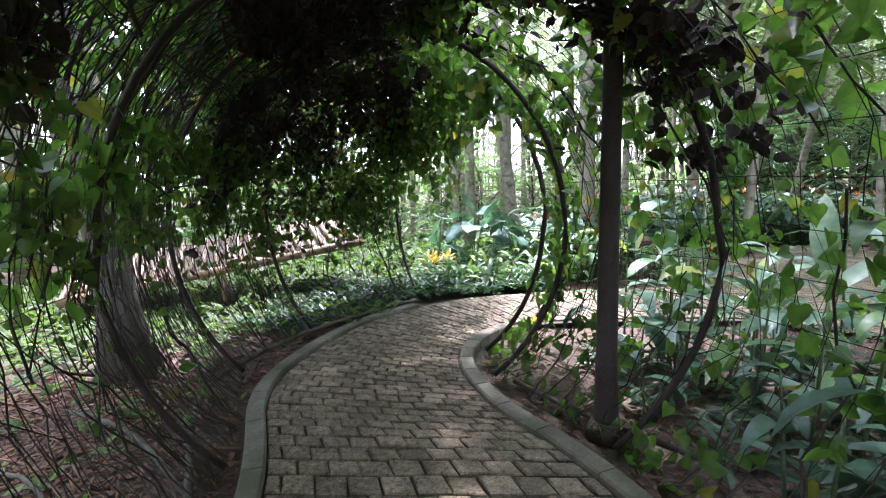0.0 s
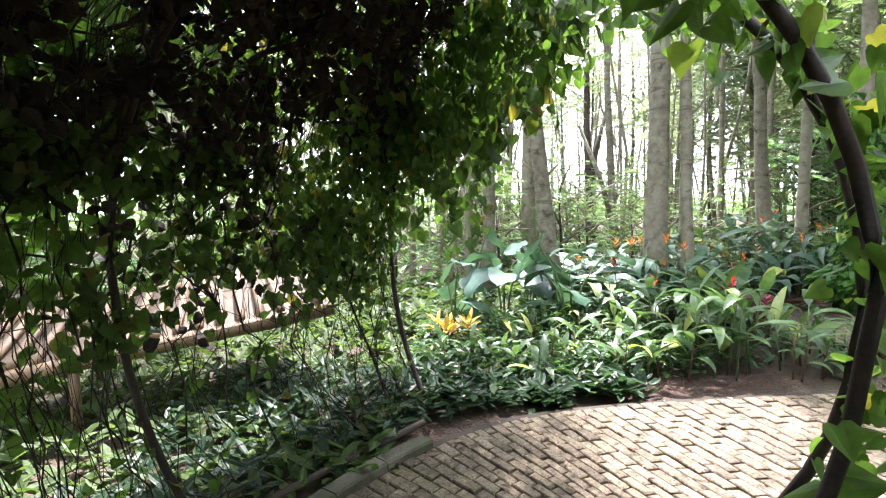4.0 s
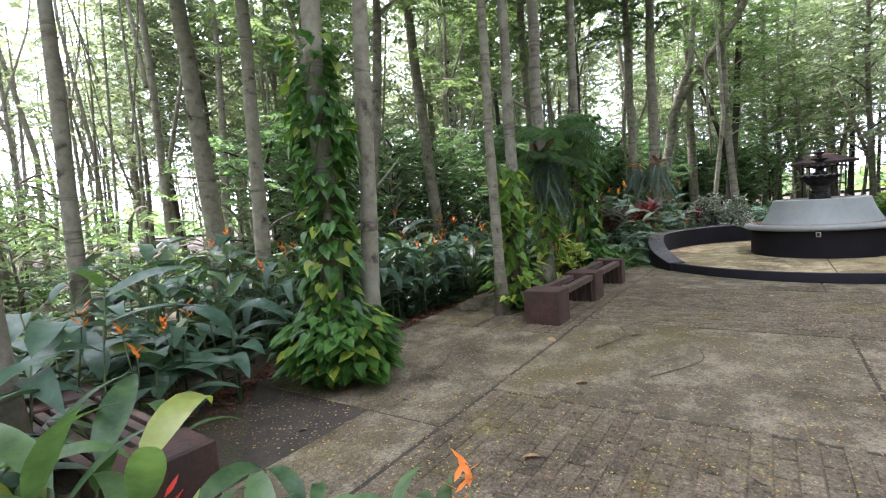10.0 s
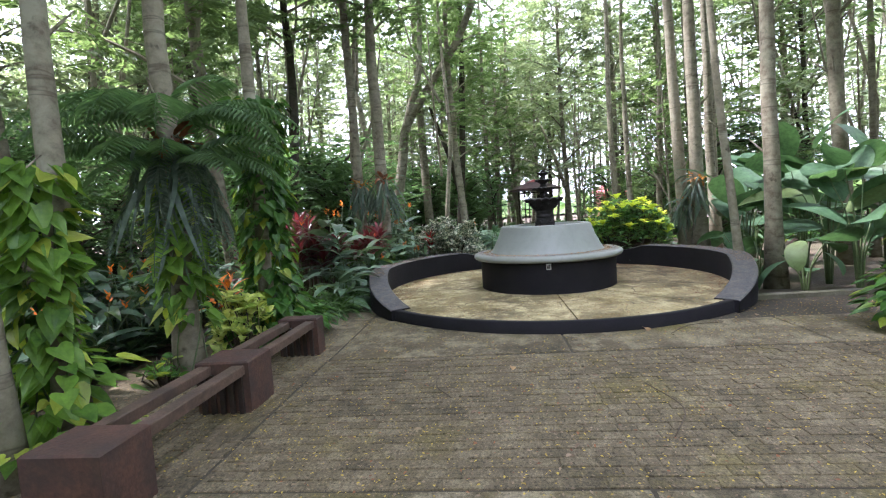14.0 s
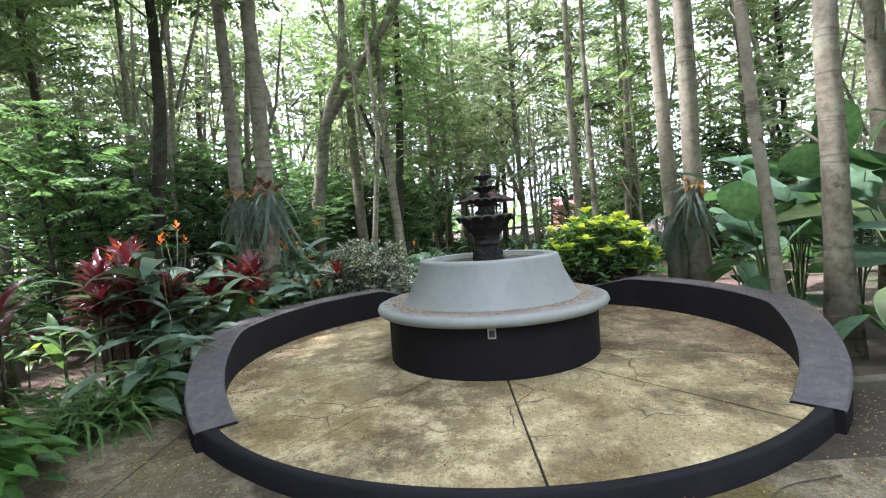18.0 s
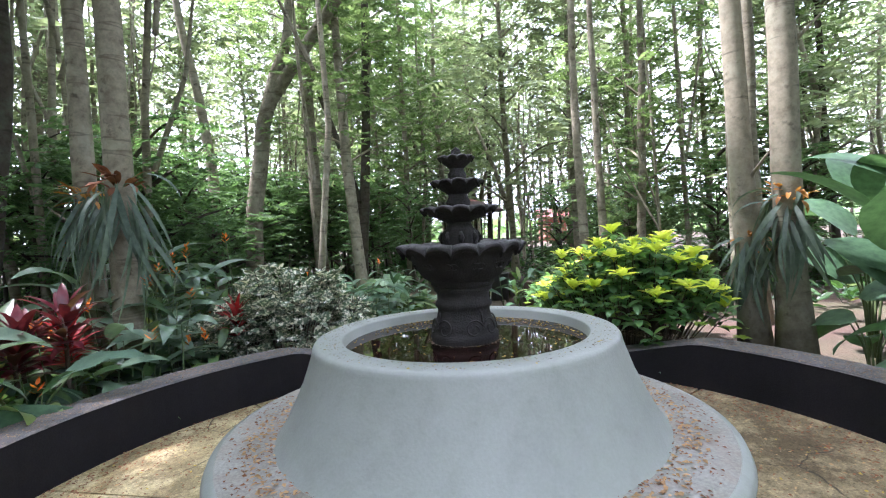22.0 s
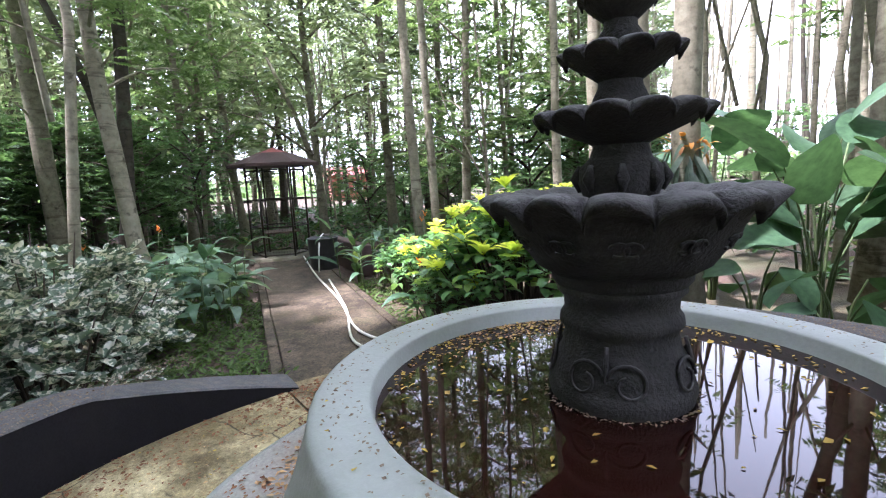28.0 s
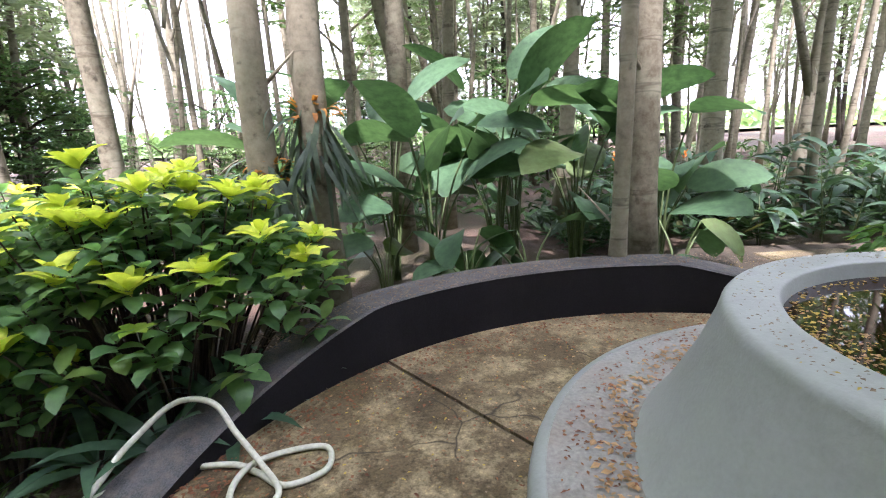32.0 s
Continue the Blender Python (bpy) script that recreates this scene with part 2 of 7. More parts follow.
M["bark"] = bark("pale_ringed_bark", (0.082, 0.07, 0.044), (0.245, 0.225, 0.16), (0.245, 0.245, 0.175))
M["bark_dark"] = bark("dark_ringed_bark", (0.024, 0.02, 0.015), (0.075, 0.063, 0.046), (0.065, 0.073, 0.048))
M["twig"] = surface("brown_stem", (0.035, 0.026, 0.018), (0.09, 0.065, 0.042), 6.0, 50, 0.85, 0.4)
M["green_stem"] = surface("green_stem", (0.045, 0.07, 0.025), (0.1, 0.14, 0.05), 6.0, 50, 0.6, 0.2)
M["red_cane"] = surface("red_brown_cane", (0.06, 0.03, 0.02), (0.14, 0.08, 0.045), 6.0, 50, 0.6, 0.2)
M["rust"] = surface("dark_iron", (0.015, 0.013, 0.012), (0.05, 0.038, 0.03), 8.0, 80, 0.65, 0.3, (0.09, 0.04, 0.02), 6.0, 0.3, metal=0.5)
M["pole_paint"] = surface("brown_pole", (0.025, 0.017, 0.014), (0.06, 0.043, 0.035), 4.0, 40, 0.75, 0.3)
M["bamboo"] = surface("dry_bamboo", (0.11, 0.065, 0.034), (0.24, 0.165, 0.09), 4.0, 50, 0.55, 0.2, (0.2, 0.12, 0.06), 5.0, 0.4)
M["bamboo_floor"] = surface("pink_boards", (0.05, 0.036, 0.021), (0.115, 0.085, 0.05), 4.0, 60, 0.8, 0.3)
M["white_plastic"] = surface("white_plastic", (0.5, 0.5, 0.48), (0.65, 0.64, 0.6), 5.0, 60, 0.4, 0.1)
M["dark_plastic"] = surface("dark_plastic", (0.02, 0.02, 0.022), (0.05, 0.05, 0.05), 5.0, 60, 0.5, 0.1)
M["hose"] = surface("pale_hose", (0.42, 0.42, 0.33), (0.58, 0.58, 0.47), 8.0, 60, 0.45, 0.1)
M["red_roof"] = surface("red_sheet_roof", (0.16, 0.03, 0.028), (0.3, 0.06, 0.05), 4.0, 50, 0.6, 0.2, (0.05, 0.03, 0.025), 2.0, 0.4)
M["roof_edge"] = surface("dark_roof_edge", (0.035, 0.02, 0.018), (0.08, 0.045, 0.04), 4.0, 50, 0.7, 0.2)
M["hut_wall"] = surface("brick_red_wall", (0.2, 0.07, 0.045), (0.32, 0.13, 0.09), 4.0, 20, 0.9, 0.4)
M["pinkflagged"] = weathered("yellowed_flagstone", (0.12, 0.09, 0.042), (0.31, 0.25, 0.128), (0.56, 0.47, 0.27), (0.19, 0.13, 0.04), 0.7, 0.0, 1.6, 0.8, 0.5)
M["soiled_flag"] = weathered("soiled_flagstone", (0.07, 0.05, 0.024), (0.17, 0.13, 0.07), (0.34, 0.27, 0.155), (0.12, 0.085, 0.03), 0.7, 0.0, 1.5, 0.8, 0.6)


def cracked(m):
    """Dark irregular cracks over parts of a flagstone."""
    t = m.node_tree
    b = t.nodes["Principled BSDF"]
    vor = t.nodes.new("ShaderNodeTexVoronoi")
    vor.feature = 'DISTANCE_TO_EDGE'
    vor.inputs["Scale"].default_value = 2.1
    wobble = t.nodes.new("ShaderNodeTexNoise")
    t.links.new(world_pos(t), wobble.inputs["Vector"])
    wobble.inputs["Scale"].default_value = 3.0
    t.links.new(mixc(t, 0.2, world_pos(t), wobble.outputs["Color"]), vor.inputs["Vector"])
    line = ramp(t, vor.outputs["Distance"], [(0.0, (1, 1, 1)), (0.014, (0, 0, 0))])
    gate = ramp(t, noise_node(t, world_pos(t), 1.1, 3), [(0.48, (0, 0, 0)), (0.56, (1, 1, 1))])
    old = b.inputs["Base Color"].links[0].from_socket
    t.links.new(mixc(t, mixc(t, 1.0, line, gate, 'MULTIPLY'), old, (0.035, 0.028, 0.018)), b.inputs["Base Color"])


cracked(M["pinkflagged"])
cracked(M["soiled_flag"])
M["litter_red"] = foliage("red_litter", (0.09, 0.036, 0.022), (0.26, 0.11, 0.05), trans=0.1, rough=0.9)
# dead leaves darkened to carry the shade on soil under the arbor
M["litter_dark"] = foliage("shade_dark_dead_leaves", (0.035, 0.02, 0.013), (0.14, 0.075, 0.042), trans=0.1, rough=0.85)
M["litter_tan"] = foliage("tan_litter", (0.18, 0.1, 0.045), (0.48, 0.3, 0.15), trans=0.1, rough=0.85)
M["litter_yellow"] = foliage("yellow_litter", (0.2, 0.13, 0.03), (0.5, 0.36, 0.06), trans=0.1, rough=0.8)
M["litter_pale"] = foliage("dead_leaves", (0.07, 0.045, 0.03), (0.26, 0.19, 0.13), trans=0.1, rough=0.85)
M["leaf_lance"] = foliage("ginger_leaf", (0.026, 0.07, 0.026), (0.118, 0.2, 0.066), (0.38, 0.4, 0.07), 0.1, 0.35, 0.38, 0.4)
M["leaf_dark"] = foliage("dark_lance_leaf", (0.022, 0.056, 0.033), (0.078, 0.148, 0.08), (0.2, 0.24, 0.05), 0.03, 0.2, 0.42, 0.3)
# paled to grey-green to stand for sky reflected on glossy leaves
M["leaf_silver"] = foliage("sheen_pale_lance_leaf", (0.05, 0.1, 0.065), (0.15, 0.225, 0.15), (0.3, 0.36, 0.08), 0.06, 0.3, 0.28, 0.6)
M["leaf_taro"] = foliage("taro_leaf", (0.028, 0.07, 0.045), (0.07, 0.14, 0.09), None, 0, 0.3, 0.42, 0.4)
M["leaf_big"] = foliage("giant_leaf", (0.03, 0.07, 0.036), (0.082, 0.158, 0.076), (0.14, 0.18, 0.05), 0.06, 0.3, 0.5, 0.25)
# one vine leaf in two colours: backlit, and darkened for the crown's shade
M["leaf_vine_lit"] = foliage("lit_vine_leaf", (0.03, 0.07, 0.012), (0.1, 0.19, 0.03), (0.32, 0.26, 0.04), 0.08, 0.5, 0.4)
M["leaf_vine_shaded"] = foliage("shaded_vine_leaf", (0.018, 0.038, 0.009), (0.075, 0.135, 0.024), (0.16, 0.1, 0.025), 0.08, 0.48, 0.5)
# distance haze is mixed into both leaf colours; pale saplings share leaf_far
M["leaf_haze"] = foliage("haze_tinted_leaf", (0.14, 0.18, 0.12), (0.26, 0.31, 0.215), None, 0, 0.45, 0.8)
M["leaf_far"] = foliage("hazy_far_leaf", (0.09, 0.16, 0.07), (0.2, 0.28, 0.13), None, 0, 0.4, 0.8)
# dead vine, darkened to near-black to hold the arbor crown's shade
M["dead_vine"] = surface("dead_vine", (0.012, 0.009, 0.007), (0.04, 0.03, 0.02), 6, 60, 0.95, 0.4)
M["leaf_pothos"] = foliage("pothos_leaf", (0.022, 0.07, 0.016), (0.085, 0.2, 0.034), (0.38, 0.42, 0.05), 0.13, 0.4, 0.35)
M["leaf_pothos_pale"] = foliage("pale_pothos_leaf", (0.045, 0.11, 0.02), (0.17, 0.3, 0.045), (0.48, 0.5, 0.07), 0.22, 0.45, 0.4)
M["leaf_tree"] = foliage("canopy_leaf", (0.065, 0.108, 0.048), (0.155, 0.22, 0.105), None, 0, 0.58, 0.6)
M["leaf_under"] = foliage("understory_leaf", (0.05, 0.1, 0.046), (0.12, 0.21, 0.09), None, 0, 0.5, 0.55)
M["leaf_yellow"] = foliage("yellow_bush_top", (0.5, 0.6, 0.04), (0.78, 0.82, 0.12), None, 0, 0.35, 0.4)
M["leaf_lime"] = foliage("lime_leaf", (0.14, 0.26, 0.03), (0.36, 0.5, 0.07), None, 0, 0.4, 0.4)
M["leaf_bush"] = foliage("bush_leaf", (0.05, 0.125, 0.05), (0.15, 0.28, 0.105), (0.24, 0.36, 0.06), 0.1, 0.45, 0.4, 0.4)
M["leaf_white"] = foliage("variegated_leaf", (0.058, 0.095, 0.062), (0.17, 0.22, 0.155), None, 0, 0.25, 0.5, edge=(0.58, 0.56, 0.48))
M["leaf_red"] = foliage("red_leaf", (0.045, 0.008, 0.012), (0.16, 0.022, 0.034), (0.045, 0.06, 0.022), 0.4, 0.35, 0.35, 0.5)
M["leaf_scarlet"] = foliage("scarlet_leaf", (0.2, 0.012, 0.016), (0.5, 0.045, 0.05), (0.1, 0.03, 0.03), 0.2, 0.35, 0.4)
M["leaf_fern"] = foliage("grey_fern", (0.045, 0.075, 0.055), (0.12, 0.165, 0.12), None, 0, 0.3, 0.6)
M["leaf_spider"] = foliage("spider_grass", (0.03, 0.08, 0.02), (0.11, 0.2, 0.055), None, 0, 0.35, 0.4)
M["grass"] = foliage("short_grass", (0.035, 0.068, 0.016), (0.1, 0.155, 0.04), None, 0, 0.4, 0.6)
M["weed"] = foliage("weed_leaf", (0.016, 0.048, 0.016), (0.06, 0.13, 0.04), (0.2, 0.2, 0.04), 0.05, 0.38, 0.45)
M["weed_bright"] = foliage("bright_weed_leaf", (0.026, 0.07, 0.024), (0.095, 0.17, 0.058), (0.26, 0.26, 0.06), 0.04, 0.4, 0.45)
# weed copy darkened to stand for shade by the path and arbor
M["weed_shaded"] = foliage("shaded_weed_leaf", (0.012, 0.034, 0.014), (0.042, 0.088, 0.034), (0.12, 0.1, 0.04), 0.08, 0.35, 0.45)
M["leaf_gold"] = foliage("gold_green_leaf", (0.22, 0.32, 0.04), (0.6, 0.63, 0.2), (0.1, 0.2, 0.03), 0.25, 0.35, 0.4)
M["dry_orange"] = foliage("dry_orange_frond", (0.16, 0.06, 0.015), (0.5, 0.24, 0.05), None, 0, 0.3, 0.7)
M["flower_orange"] = foliage("orange_bract", (0.55, 0.1, 0.015), (0.8, 0.26, 0.03), None, 0, 0.35, 0.5)
M["flower_red"] = foliage("red_bract", (0.5, 0.02, 0.015), (0.7, 0.06, 0.03), None, 0, 0.35, 0.5)
M["croton"] = foliage("yellow_croton_leaf", (0.4, 0.2, 0.02), (0.6, 0.42, 0.05), (0.08, 0.15, 0.02), 0.3, 0.4, 0.4)

m, t, b = nodes_of("dark_pond_water")
b.inputs["Base Color"].default_value = (0.013, 0.0045, 0.003, 1)
b.inputs["Roughness"].default_value = 0.02
b.inputs["IOR"].default_value = 1.33
b.inputs["Specular IOR Level"].default_value = 0.5
bump_to(t, b, noise_node(t, world_pos(t), 5.0, 2), 0.03, 0.01)
M["water"] = m

# ---- mesh helpers ----


class Shape:
    """Collects vertices and faces for one mesh."""

    def __init__(self):
        self.v, self.f, self.n = [], [], 0

    def add(self, v, f):
        v = np.asarray(v, float).reshape(-1, 3)
        self.v.append(v)
        o = self.n
        self.f.extend([tuple(i + o for i in q) for q in f])
        self.n += len(v)
        return self

    def tube(self, pts, radii, sides=6, cap=True):
        pts = np.asarray(pts, float)
        k = len(pts)
        radii = np.full(k, radii) if np.isscalar(radii) else np.asarray(radii, float)
        d = np.gradient(pts, axis=0)
        d /= np.linalg.norm(d, axis=1, keepdims=True) + 1e-9
        ref = np.array([0, 0, 1.0]) if abs(d[0][2]) < 0.8 else np.array([1.0, 0, 0])
        a = np.linspace(0, 2 * np.pi, sides, endpoint=False)
        ring = []
        for p, dd, r in zip(pts, d, radii):
            u = np.cross(dd, ref)
            u /= np.linalg.norm(u) + 1e-9
            w = np.cross(dd, u)
            ring.append(p + r * (np.cos(a)[:, None] * u + np.sin(a)[:, None] * w))
        v = np.concatenate(ring)
        f = []
        for i in range(k - 1):
            for j in range(sides):
                j2 = (j + 1) % sides
                f.append((i * sides + j, i * sides + j2, (i + 1) * sides + j2, (i + 1) * sides + j))
        if cap:
            f.append(tuple(range(sides))[::-1])
            f.append(tuple((k - 1) * sides + j for j in range(sides)))
        return self.add(v, f)

    def box(self, x0, x1, y0, y1, z0, z1, bevel=0.0, turn=0.0, at=(0, 0, 0)):
        e = bevel
        lay = [(z0, e), (z0 + e, 0), (z1 - e, 0), (z1, e)] if e else [(z0, 0), (z1, 0)]
        v, f = [], []
        for z, i in lay:
            v += [(x0 + i, y0 + i, z), (x1 - i, y0 + i, z), (x1 - i, y1 - i, z), (x0 + i, y1 - i, z)]
        k = len(lay)
        for l in range(k - 1):
            for j in range(4):
                f.append((l * 4 + j, l * 4 + (j + 1) % 4, l * 4 + 4 + (j + 1) % 4, l * 4 + 4 + j))
        f.append((3, 2, 1, 0))
        f.append(tuple((k - 1) * 4 + j for j in range(4)))
        v = np.array(v, float)
        if turn:
            c, s = math.cos(turn), math.sin(turn)
            v = np.stack([v[:, 0] * c - v[:, 1] * s, v[:, 0] * s + v[:, 1] * c, v[:, 2]], 1)
        return self.add(v + np.array(at), f)

    def lathe(self, profile, seg=64, centre=(0, 0), a0=0.0, a1=2 * math.pi, close=None):
        closed = abs(a1 - a0 - 2 * math.pi) < 1e-6
        n = seg if closed else seg + 1
        v, f = [], []
        for i in range(n):
            a = a0 + (a1 - a0) * i / seg
            for r, z in profile:
                v.append((centre[0] + r * math.cos(a), centre[1] + r * math.sin(a), z))
        k = len(profile)
        for i in range(seg):
            i2 = (i + 1) % n
            for j in range(k - 1):
                f.append((i * k + j, i2 * k + j, i2 * k + j + 1, i * k + j + 1))
        return self.add(v, f)

    def leaf(self, base, az, pitch, length, width, droop=0.6, roll=0.0, seg=5, fold=0.15, shape="lance", tipback=0.0):
        """One leaf that starts at base, heads out at az and pitch (radians) and droops along its length."""
        ds = length / seg
        p = np.zeros(3)
        spine, ang = [p.copy()], pitch
        for i in range(seg):
            ang -= droop / seg * (0.6 + 0.8 * i / seg)
            p = p + ds * np.array([math.cos(ang), 0, math.sin(ang)])
            spine.append(p.copy())
        spine = np.array(spine)
        s = np.linspace(0, 1, seg + 1)
        if shape == "lance":
            w = np.sin(np.pi * np.clip(s, 0, 1) ** 0.75) ** 0.85
            w[0] = 0.06
        elif shape == "oval":
            w = np.sqrt(np.clip(1 - (2 * s - 1) ** 2, 0, 1)) * (1.05 - 0.25 * s)
            w[0] = 0.15
        elif shape == "heart":
            w = np.sqrt(np.clip(1 - ((s - 0.22) / 0.8) ** 2, 0, 1)) * (1.0 - 0.35 * np.clip(s - 0.22, 0, 1) / 0.78)
            w[0] = 0.8
        else:
            w = (1 - s) ** 0.5
            w[0] = 0.7
        w[-1] = 0.02
        tang = np.gradient(spine, axis=0)
        tang /= np.linalg.norm(tang, axis=1, keepdims=True)
        nrm = np.stack([-tang[:, 2], np.zeros(seg + 1), tang[:, 0]], 1)
        half = 0.5 * width * w
        side = np.array([0, 1.0, 0])
        lft = spine + half[:, None] * (side * math.cos(fold) + nrm * math.sin(fold))
        rgt = spine + half[:, None] * (-side * math.cos(fold) + nrm * math.sin(fold))
        if shape == "heart":
            wave = 0.05 * width * np.sin(s * 9.0 + length * 40)
            lft += nrm * wave[:, None]
            rgt += nrm * np.roll(wave, 2)[:, None]
            for q in (lft, rgt):
                q[0] = q[0] * 0.75 + spine[0] * 0.25 - tang[0] * 0.2 * length
                q[1] -= tang[1] * 0.1 * length
        v = np.concatenate([lft, spine, rgt])
        k = seg + 1
        f = []
        for i in range(seg):
            f.append((i, i + 1, k + i + 1, k + i))
            f.append((k + i, k + i + 1, 2 * k + i + 1, 2 * k + i))
        if roll:
            c, sn = math.cos(roll), math.sin(roll)
            v = np.stack([v[:, 0], v[:, 1] * c - v[:, 2] * sn, v[:, 1] * sn + v[:, 2] * c], 1)
        c, sn = math.cos(az), math.sin(az)
        v = np.stack([v[:, 0] * c - v[:, 1] * sn, v[:, 0] * sn + v[:, 1] * c, v[:, 2]], 1)
        return self.add(v + np.array(base), f)

    def cloud(self, centre, ahead, up, length, width, kind="oval"):
        """Many small leaves at once: six corners each, folded on the midrib."""
        c = np.asarray(centre, float)
        k = len(c)
        if not k:
            return self
        d = np.asarray(ahead, float)
        d = d / (np.linalg.norm(d, axis=1, keepdims=True) + 1e-9)
        s = np.cross(d, np.asarray(up, float))
        s /= np.linalg.norm(s, axis=1, keepdims=True) + 1e-9
        u = np.cross(s, d)
        L = (np.zeros(k) + length)[:, None]
        W = (np.zeros(k) + width)[:, None]
        if kind == "heart":
            half = [(-0.13, 0.2, 0.02), (-0.1, 0.4, 0.07), (0.12, 0.52, 0.1), (0.42, 0.42, 0.06), (0.74, 0.19, -0.03)]
        elif kind == "strip":
            half = [(0.2, 0.4, 0.02), (0.7, 0.4, 0)]
        elif kind == "flat":
            half = [(0.42, 0.46, 0.04)]
        else:
            half = [(0.16, 0.28, 0.05), (0.42, 0.44, 0.07), (0.72, 0.32, 0.02)]
        prof = [(0, 0, 0)] + half + [(1, 0, -0.12)] + [(a, -b2, h) for a, b2, h in half[::-1]]
        n, h2 = len(prof), len(half) + 1
        v = np.stack([c + d * L * a + s * W * b2 + u * L * h for a, b2, h in prof], 1).reshape(-1, 3)
        one_side, other = list(range(0, h2 + 1)), [0] + list(range(h2, n))
        f = []
        for i in range(k):
            o = i * n
            f.append(tuple(o + q for q in one_side))
            f.append(tuple(o + q for q in other))
        return self.add(v, f)

    def mesh(self, name, smooth=True):
        me = bpy.data.meshes.new(name)
        if self.n:
            me.from_pydata(np.concatenate(self.v).tolist(), [], self.f)
            if smooth:
                me.shade_smooth()
        me.update()
        return me


def part(name, shape, material, parent=None, label="", smooth=True, kind=""):
    me = shape if isinstance(shape, bpy.types.Mesh) else shape.mesh(name, smooth)
    if not me.materials:
        me.materials.append(M[material])
    ob = new(name, me)
    if parent is not None:
        ob.parent = parent
    if label:
        tagged(ob, label)
    if kind:
        tagged(ob, kind=kind)
    return ob


def thing(name, x, y, z, label, category, group="", kind=""):
    ob = new(name)
    ob.empty_display_size = 0.1
    ob.location = (x, y, z)
    return tagged(ob, label, category, group, kind)


def sphere_dirs(k, g=nrg):
    v = g.normal(size=(k, 3))
    return v / np.linalg.norm(v, axis=1, keepdims=True)


# ---- plan ----
FX, FY = 13.94, 5.31         # fountain axis
WX, WY = 14.0, 5.3           # centre of the platform
R_IN, R_OUT = 2.7, 3.0       # seat wall round the platform
PLAT = 0.13

# ---- ground ----


def ground_sheet():
    s = Shape()
    ax = np.concatenate([[-600, -300, -150, -80], np.linspace(-40, 70, 111), [110, 200, 350, 600]])
    ay = np.concatenate([[-600, -300, -150, -80], np.linspace(-40, 60, 101), [110, 200, 350, 600]])
    X, Y = np.meshgrid(ax, ay, indexing="ij")
    Z = np.zeros_like(X)
    for i in range(X.shape[0]):
        for j in range(X.shape[1]):
            x, y = X[i, j], Y[i, j]
            away = min(1.0, max(0.0, (max(abs(x - 8) - 12, abs(y - 5) - 7, 0)) / 10))
            Z[i, j] = -0.05 + away * 0.25 * noise.noise((x * 0.15, y * 0.15, 0)) - 0.02 * (1 - away)
    v = np.stack([X, Y, Z], 2).reshape(-1, 3)
    k = len(ay)
    f = [(i * k + j, (i + 1) * k + j, (i + 1) * k + j + 1, i * k + j + 1) for i in range(len(ax) - 1) for j in range(k - 1)]
    ob = part("ground", Shape().add(v, f), "soil")
    return tagged(ob, "brown soil covered with dead leaves and litter", "ground", kind="structure")


ground_sheet()
meadow = Shape()
meadow.add([(-500, 75, 0.25), (500, 75, 0.25), (500, 500, 0.25), (-500, 500, 0.25)], [(0, 1, 2, 3)])
meadow.add([(75, -500, 0.25), (500, -500, 0.25), (500, 75, 0.25), (75, 75, 0.25)], [(0, 1, 2, 3)])
meadow.add([(-500, -500, 0.25), (75, -500, 0.25), (75, -45, 0.25), (-500, -45, 0.25)], [(0, 1, 2, 3)])
tagged(part("meadow", meadow, "far_field"), "bright open meadow beyond the wood", "meadow", kind="structure")

# ---- the curved brick path through the arbor ----


def bez(p, k):
    """Catmull-Rom through the points p, k steps a span."""
    p = np.array(p, float)
    q = np.vstack([2 * p[0] - p[1], p, 2 * p[-1] - p[-2]])
    out = []
    for i in range(1, len(q) - 2):
        for u in np.linspace(0, 1, k, endpoint=False):
            a, b2, c, d = q[i - 1], q[i], q[i + 1], q[i + 2]
            out.append(0.5 * (2 * b2 + (c - a) * u + (2 * a - 5 * b2 + 4 * c - d) * u * u + (3 * b2 - a - 3 * c + d) * u ** 3))
    out.append(q[-2])
    return np.array(out)


path_left = bez([(-0.35, -3.0), (-0.55, 0.0), (-1.0, 2.2), (-1.38, 3.4), (-1.27, 4.35), (-0.9, 5.2), (-0.3, 5.88), (0.35, 6.25), (1.2, 6.42), (2.2, 6.5), (3.36, 6.6)], 10)
path_right = bez([(1.9, -3.0), (1.45, 0.0), (0.85, 2.12), (0.35, 3.1), (0.16, 3.8), (0.24, 4.35), (0.5, 4.75), (0.9, 4.95), (1.6, 5.0), (2.4, 4.95), (3.36, 4.85)], 10)


# rows of bricks lie across the path; left and right edge are matched row by row
ROWSN = 96
pl, pr = path_left, path_right
d_l = np.linspace(0, len(pl) - 1, ROWSN)
PL = np.stack([np.interp(d_l, range(len(pl)), pl[:, i]) for i in (0, 1)], 1)
PR = np.stack([np.interp(d_l, range(len(pr)), pr[:, i]) for i in (0, 1)], 1)
brick_path = thing("brick_path", 0, 0, 0, "curved path of grey worn bricks between concrete kerbs", "path", kind="structure")
bed = Shape()
bv = [(*p, -0.012) for p in PL] + [(*p, -0.012) for p in PR]
bed.add(bv, [(i, i + ROWSN, i + ROWSN + 1, i + 1) for i in range(ROWSN - 1)])
part("bedding", bed, "bedding", brick_path)
